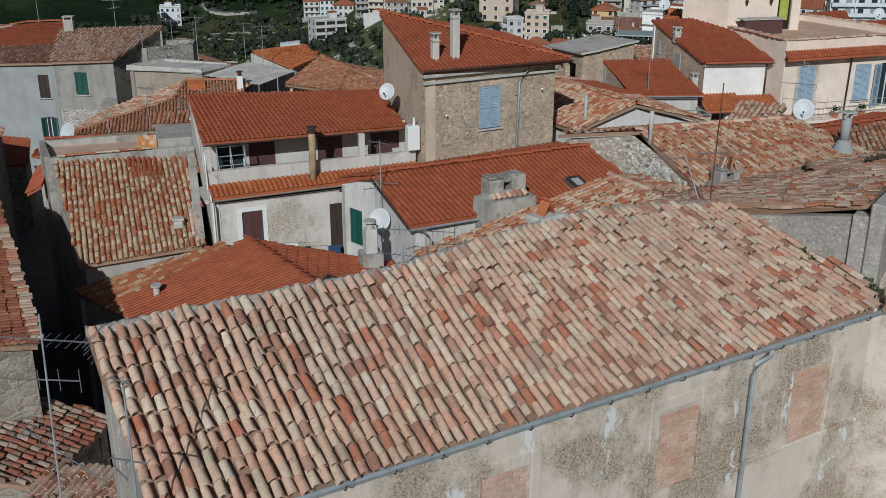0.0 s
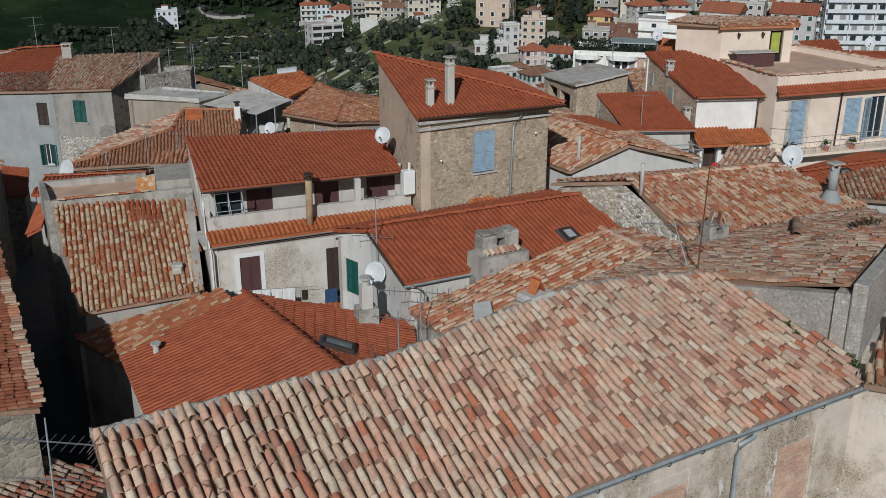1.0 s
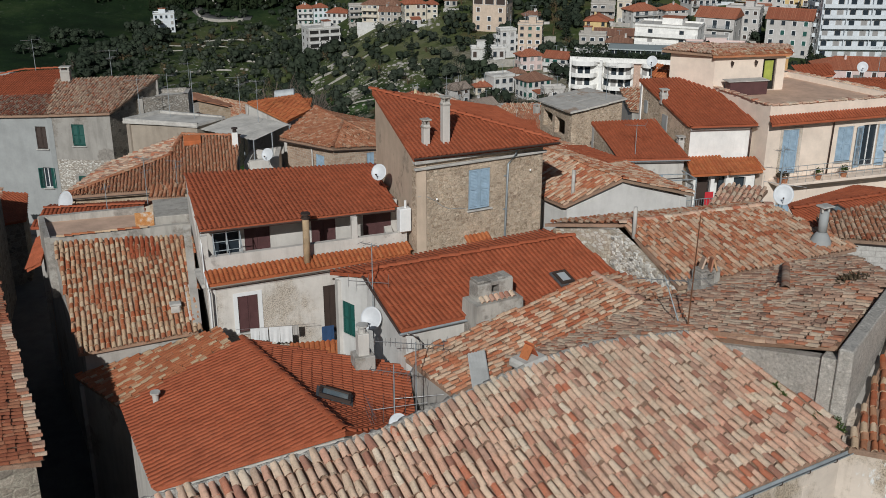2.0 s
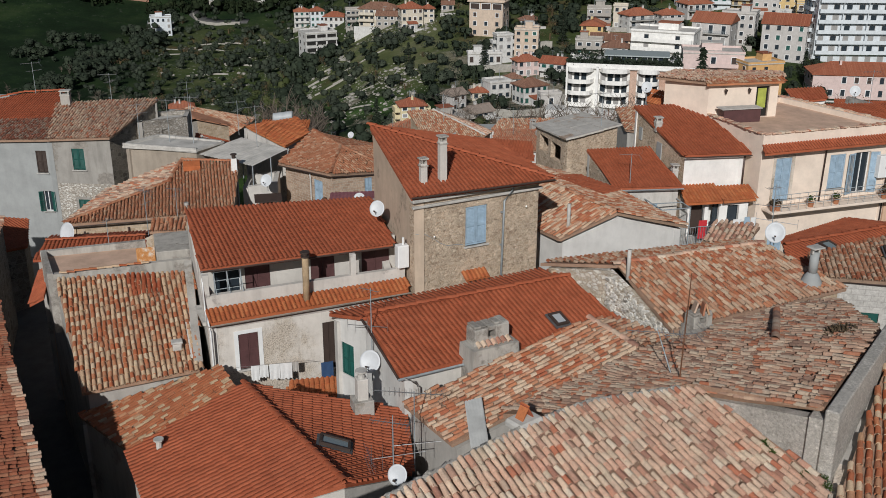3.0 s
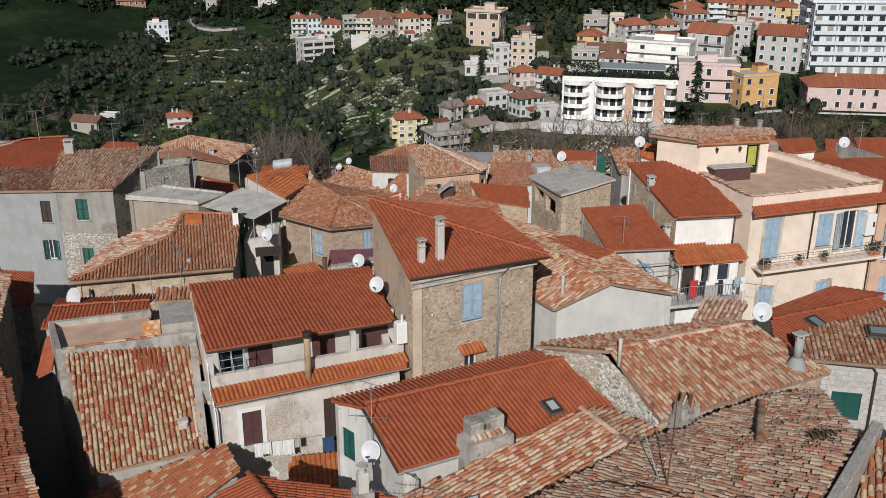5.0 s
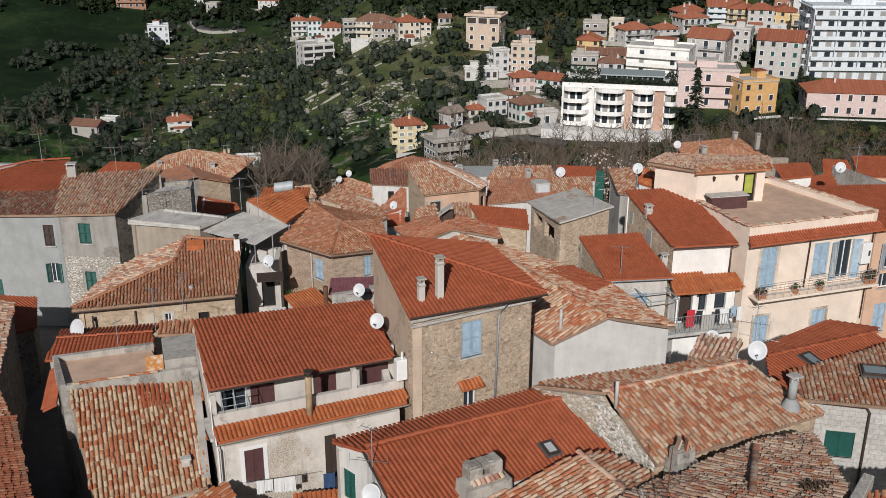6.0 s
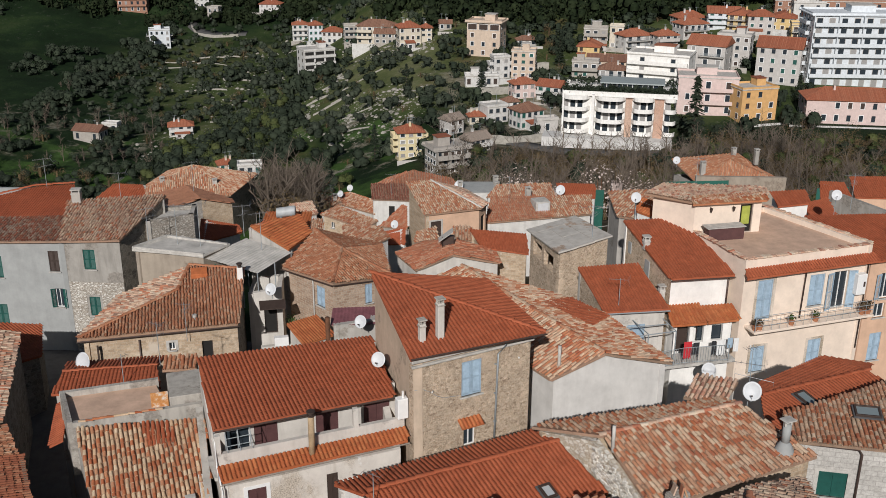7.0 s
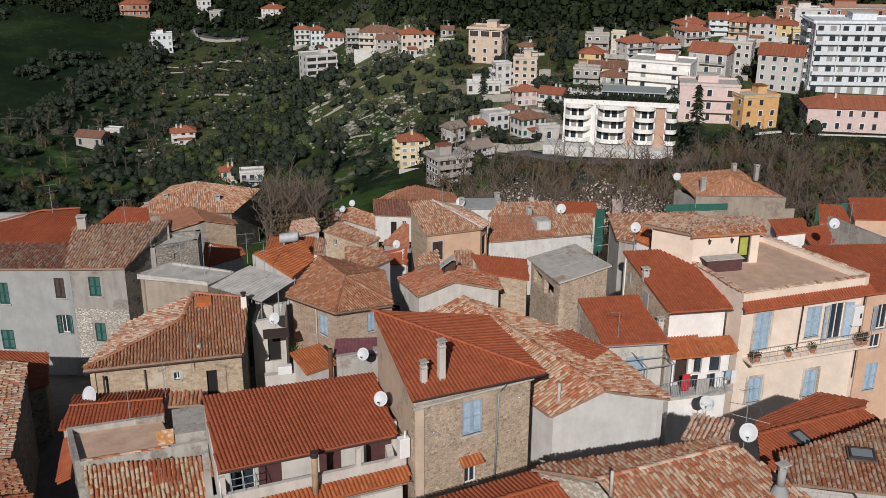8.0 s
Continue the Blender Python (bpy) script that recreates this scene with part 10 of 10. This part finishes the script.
# ---- the cream house: parapet tiles, balcony rail, pots, cabinets, pipes ----
for k, (a, b) in enumerate((((17.1, 50.45), (24.95, 52.95)), ((25.0, 53.0), (20.9, 59.7)), ((17.1, 50.45), (15.45, 55.0)))):
    bm = bmesh.new()
    rg = random.Random(k)
    d = Vector((b[0] - a[0], b[1] - a[1], 0))
    n = int(d.length / 0.2)
    for i in range(n):
        p = Vector((a[0], a[1], 7.94)) + d * ((i + 0.5) / n) + Vector((rg.uniform(-0.03, 0.03), rg.uniform(-0.03, 0.03), 0))
        box(bm, p, rg.uniform(0.16, 0.24), rg.uniform(0.26, 0.36), rg.uniform(0.05, 0.11), d.normalized(), (-d.normalized().y, d.normalized().x, 0), bevel=0.02)
    part("coping", bm, OLD, rh, "coping of old tile pieces")["kind"] = "stuff"
railing(rh, [rwl.at(0.4, 4.0, 0.95), rwl.at(8.2, 4.0, 0.95)], 0.9, GALVANISED, 0.5, 0.012, (0.35, 0.68, 1.0))
for u in (0.55, 0.85, 2.9, 4.5, 7.6, 7.9, 8.05):
    pot_plant(tuple(rwl.at(u, 3.99, 0.72)), 0.25 + 0.05 * (u > 7), 0.35 + 0.2 * (u > 7), DRY if u > 7 or u < 1 else PLANT, "small plant in a clay pot on a balcony", 70)
bx = thing("wall_cabinet", tuple(rwl.at(7.55, 5.3, 0.2)), "white boiler cabinet on a cream wall", "cabinet")
bm = bmesh.new()
box(bm, rwl.at(7.6, 5.05, 0.22), 0.62, 0.4, 1.25, rwl.d, rwl.n, bevel=0.03)
part("body", bm, WHITE_PAINT, bx)
bm = bmesh.new()
box(bm, rwl.at(7.75, 5.55, 0.43), 0.12, 0.02, 0.3, rwl.d, rwl.n)
part("vent", bm, DARK_WOOD, bx)
pipe(rh, [rwl.at(4.0, 7.1, 0.35), rwl.at(3.95, 6.9, 0.1), rwl.at(3.9, 4.0, 0.08)], 0.045, COPPER_PIPE)
pipe(rh, [rwl.at(8.1, 7.1, 0.35), rwl.at(8.12, 6.9, 0.1), rwl.at(8.12, 1.5, 0.08)], 0.045, COPPER_PIPE)
bt = thing("garden_chest", (17.0, 54.5, 7.66), "maroon chest with a grey lid on a roof terrace", "chest")
bm = bmesh.new()
box(bm, (17.0, 54.5, 7.66), 2.2, 0.6, 0.75, (0.98, 0.2, 0), (-0.2, 0.98, 0), bevel=0.02)
part("body", bm, BROWN_PAINT, bt)
bm = bmesh.new()
box(bm, (16.95, 54.5, 8.41), 2.4, 0.8, 0.05, (0.98, 0.2, 0), (-0.2, 0.98, 0), bevel=0.01)
part("lid", bm, CONCRETE, bt)
bm = bmesh.new()
box(bm, ptw[0].at(3.2, 8.2, -0.02), 0.5, 0.05, 1.1, ptw[0].d, ptw[0].n)
part("door_panel", bm, plain("lime_green_blind", (0.38, 0.42, 0.08), 0.6), ptp, "lime green blind in a door")
for u in (0.95, 2.35):
    lm = thing("wall_lantern", tuple(ptw[0].at(u, 9.2, 0.12)), "small black wall lantern", "lamp", "wall lanterns")
    bm = bmesh.new()
    tube(bm, [ptw[0].at(u, 9.35, 0.0), ptw[0].at(u, 9.35, 0.16)], 0.02, 6)
    tube(bm, [ptw[0].at(u, 9.32, 0.16), ptw[0].at(u, 9.1, 0.16)], 0.10, 8, 0.05)
    part("lantern", bm, DARK_WOOD, lm)
dish((12.8, 59.4, 8.55), 0.36, SOUTH, "white dish on a mast beside a cabin", 1.4)
dish((26.9, 63.2, 7.5), 0.38, SOUTH, "white dish on a mast behind a terrace", 1.4)
for x, y, z, r in ((-10.19, 122.0, -10.5, 0.45), (-11.35, 121.0, -10.95, 0.45), (-3.35, 89.0, -3.7, 0.42), (3.25, 110.3, -6.5, 0.6), (13.35, 98.6, -3.35, 0.55), (29.7, 117, -5.4, 0.5)):
    dish((x, y, z), r, SOUTH, "small white dish on a far roof", 0.8)
chimney(uh, (33.6, 119.3, -8.2), 0.6, 0.55, 1.8, GREY_WALL, 10)
chimney(uh, (40.8, 121.5, -7.2), 0.5, 0.5, 1.8, DULL_WALL, 10)
chimney(uh, (38.0, 121.8, -6.2), 0.5, 0.5, 0.9, GREY_WALL, 10)
fwall = thing("retaining_wall", (38, 117, -12), "tall grey cement wall before a hill house", "wall")
wall(fwall, (33.0, 114.5), (44.0, 115.5), -16, -9.2, -9.0, TAN_CEMENT)
bwall = thing("cement_wall", (29, 92.5, -11), "tall bare cement wall behind old roofs", "wall")
wall(bwall, (25.4, 92.0), (34.4, 92.9), -12, 0.1, -0.3, TAN_CEMENT, thick=0.4)
nt = thing("scaffold", (16.8, 95.4, -9), "thin rusty scaffold posts with green safety net", "scaffold")
for x, y in ((16.55, 95.2), (17.0, 95.6), (18.6, 95.8), (20.2, 96.4)):
    bm = bmesh.new()
    tube(bm, [(x, y, -12), (x, y, -1.2 if x < 18 else -3.4)], 0.035, 5)
    part("post", bm, RUST, nt)
for z in (-8.2, -6.2, -4.2):
    bm = bmesh.new()
    tube(bm, [(16.55, 95.2, z), (20.2, 96.4, z)], 0.03, 5)
    part("rail", bm, PALE_CEMENT, nt)
hung_cloth("safety_net", (16.4, 95.1, -2.2), (17.3, 95.5, -2.4), 4.6, NET, "green safety net hung on scaffold posts", 4, "shade nets")
hung_cloth("safety_net", (19.5, 79.5, 3.4), (24.8, 79.9, 3.4), 0.6, NET, "green fence net behind a long roof", 8, "shade nets")
hung_cloth("safety_net", (46.0, 114.0, -8.0), (50.0, 114.6, -8.0), 2.2, NET, "green fence net beside a hill house", 5, "shade nets")
for x, y, z in ((-12.06, 121.6, -12.2), (3.4, 110.4, -7.0), (7.6, 110.4, -7.1), (7.6, 112.4, -7.0), (9.9, 97.2, -3.6), (-30.58, 110.32, -6.56), (-32.54, 109.5, -7.38), (-24.6, 110.4, -6.75)):
    oc = thing("roof_flue", (x, y, z), "plastered flue on an old roof", "flue", "roof flues")
    chimney(oc, (x, y, z - 0.3), 0.5, 0.45, 1.1, GREY_WALL, x * 3 % 40)
for x, y, z, h in ((-12.54, 121.5, -12.3, 2.4), (-4.81, 118.0, -10.2, 2.8), (1.0, 90.2, -1.1, 2.6), (7.83, 95.4, -3.55, 2.6), (21.0, 76.0, 4.3, 2.2), (-20.3, 82.8, 1.4, 2.8), (9.9, 57.5, 6.3, 2.4), (28.5, 64.5, 6.0, 2.6), (-33.5, 66.5, 5.6, 2.4)):
    antenna((x, y, z), h, [(0.95, 150 + x * 11 % 70, 1.2, 7, 0.6, False), (0.75, 60, 0.9, 5, 0.5, False)], "mast with yagi antennas on a far roof")


# ---- brackets of the front gutter and the bricks of its closed windows ----
gd = Vector((12.73, 7.48, 0)).normalized()
gs = Vector((gd.y, -gd.x, 0))
bracket_mesh = None
for i in range(18):
    p = Vector((-3.6, 11.26, 7.76)) + gd * (0.82 * i)
    if bracket_mesh is None:
        bm = bmesh.new()
        prof = [(-0.02, 0.03), (0.0, -0.03), (0.03, -0.075), (0.08, -0.09), (0.13, -0.075), (0.16, -0.03), (0.162, 0.02)]
        tube(bm, [gs * a + Vector((0, 0, b)) for a, b in prof], 0.012, 4)
        bracket_mesh = bpy.data.meshes.new("gutter_bracket")
        bm.to_mesh(bracket_mesh)
        bm.free()
        bracket_mesh.materials.append(DARK_WOOD)
    ob = under(new("gutter_bracket", bracket_mesh), front)
    ob.matrix_basis = Matrix.Translation(p)
brick_mesh = {}
rg = random.Random(31)
for o in ((8.8, 9.82, 5.19, 6.92), (12.3, 13.4, 5.11, 6.8), (4.95, 5.95, 5.0, 6.8)):
    rows_n = int((o[3] - o[2]) / 0.145)
    for r in range(rows_n):
        u = o[0] + 0.01 - (0.13 if r % 2 else 0.0)
        while u < o[1] - 0.03:
            a, b = max(u, o[0] + 0.01), min(u + 0.255, o[1] - 0.01)
            u += 0.268
            ln = round(b - a, 2)
            if ln < 0.05:
                continue
            if ln not in brick_mesh:
                bm = bmesh.new()
                box(bm, (0, 0, 0), ln, 0.05, 0.125, fw[0].d, fw[0].n, bevel=0.008)
                brick_mesh[ln] = bpy.data.meshes.new("brick")
                bm.to_mesh(brick_mesh[ln])
                bm.free()
                brick_mesh[ln].materials.append(BRICK_FILL)
            ob = under(new("brick", brick_mesh[ln]), front)
            ob.matrix_basis = Matrix.Translation(fw[0].at((a + b) / 2, o[2] + 0.01 + r * 0.147, -0.055 + rg.uniform(-0.008, 0.01)))
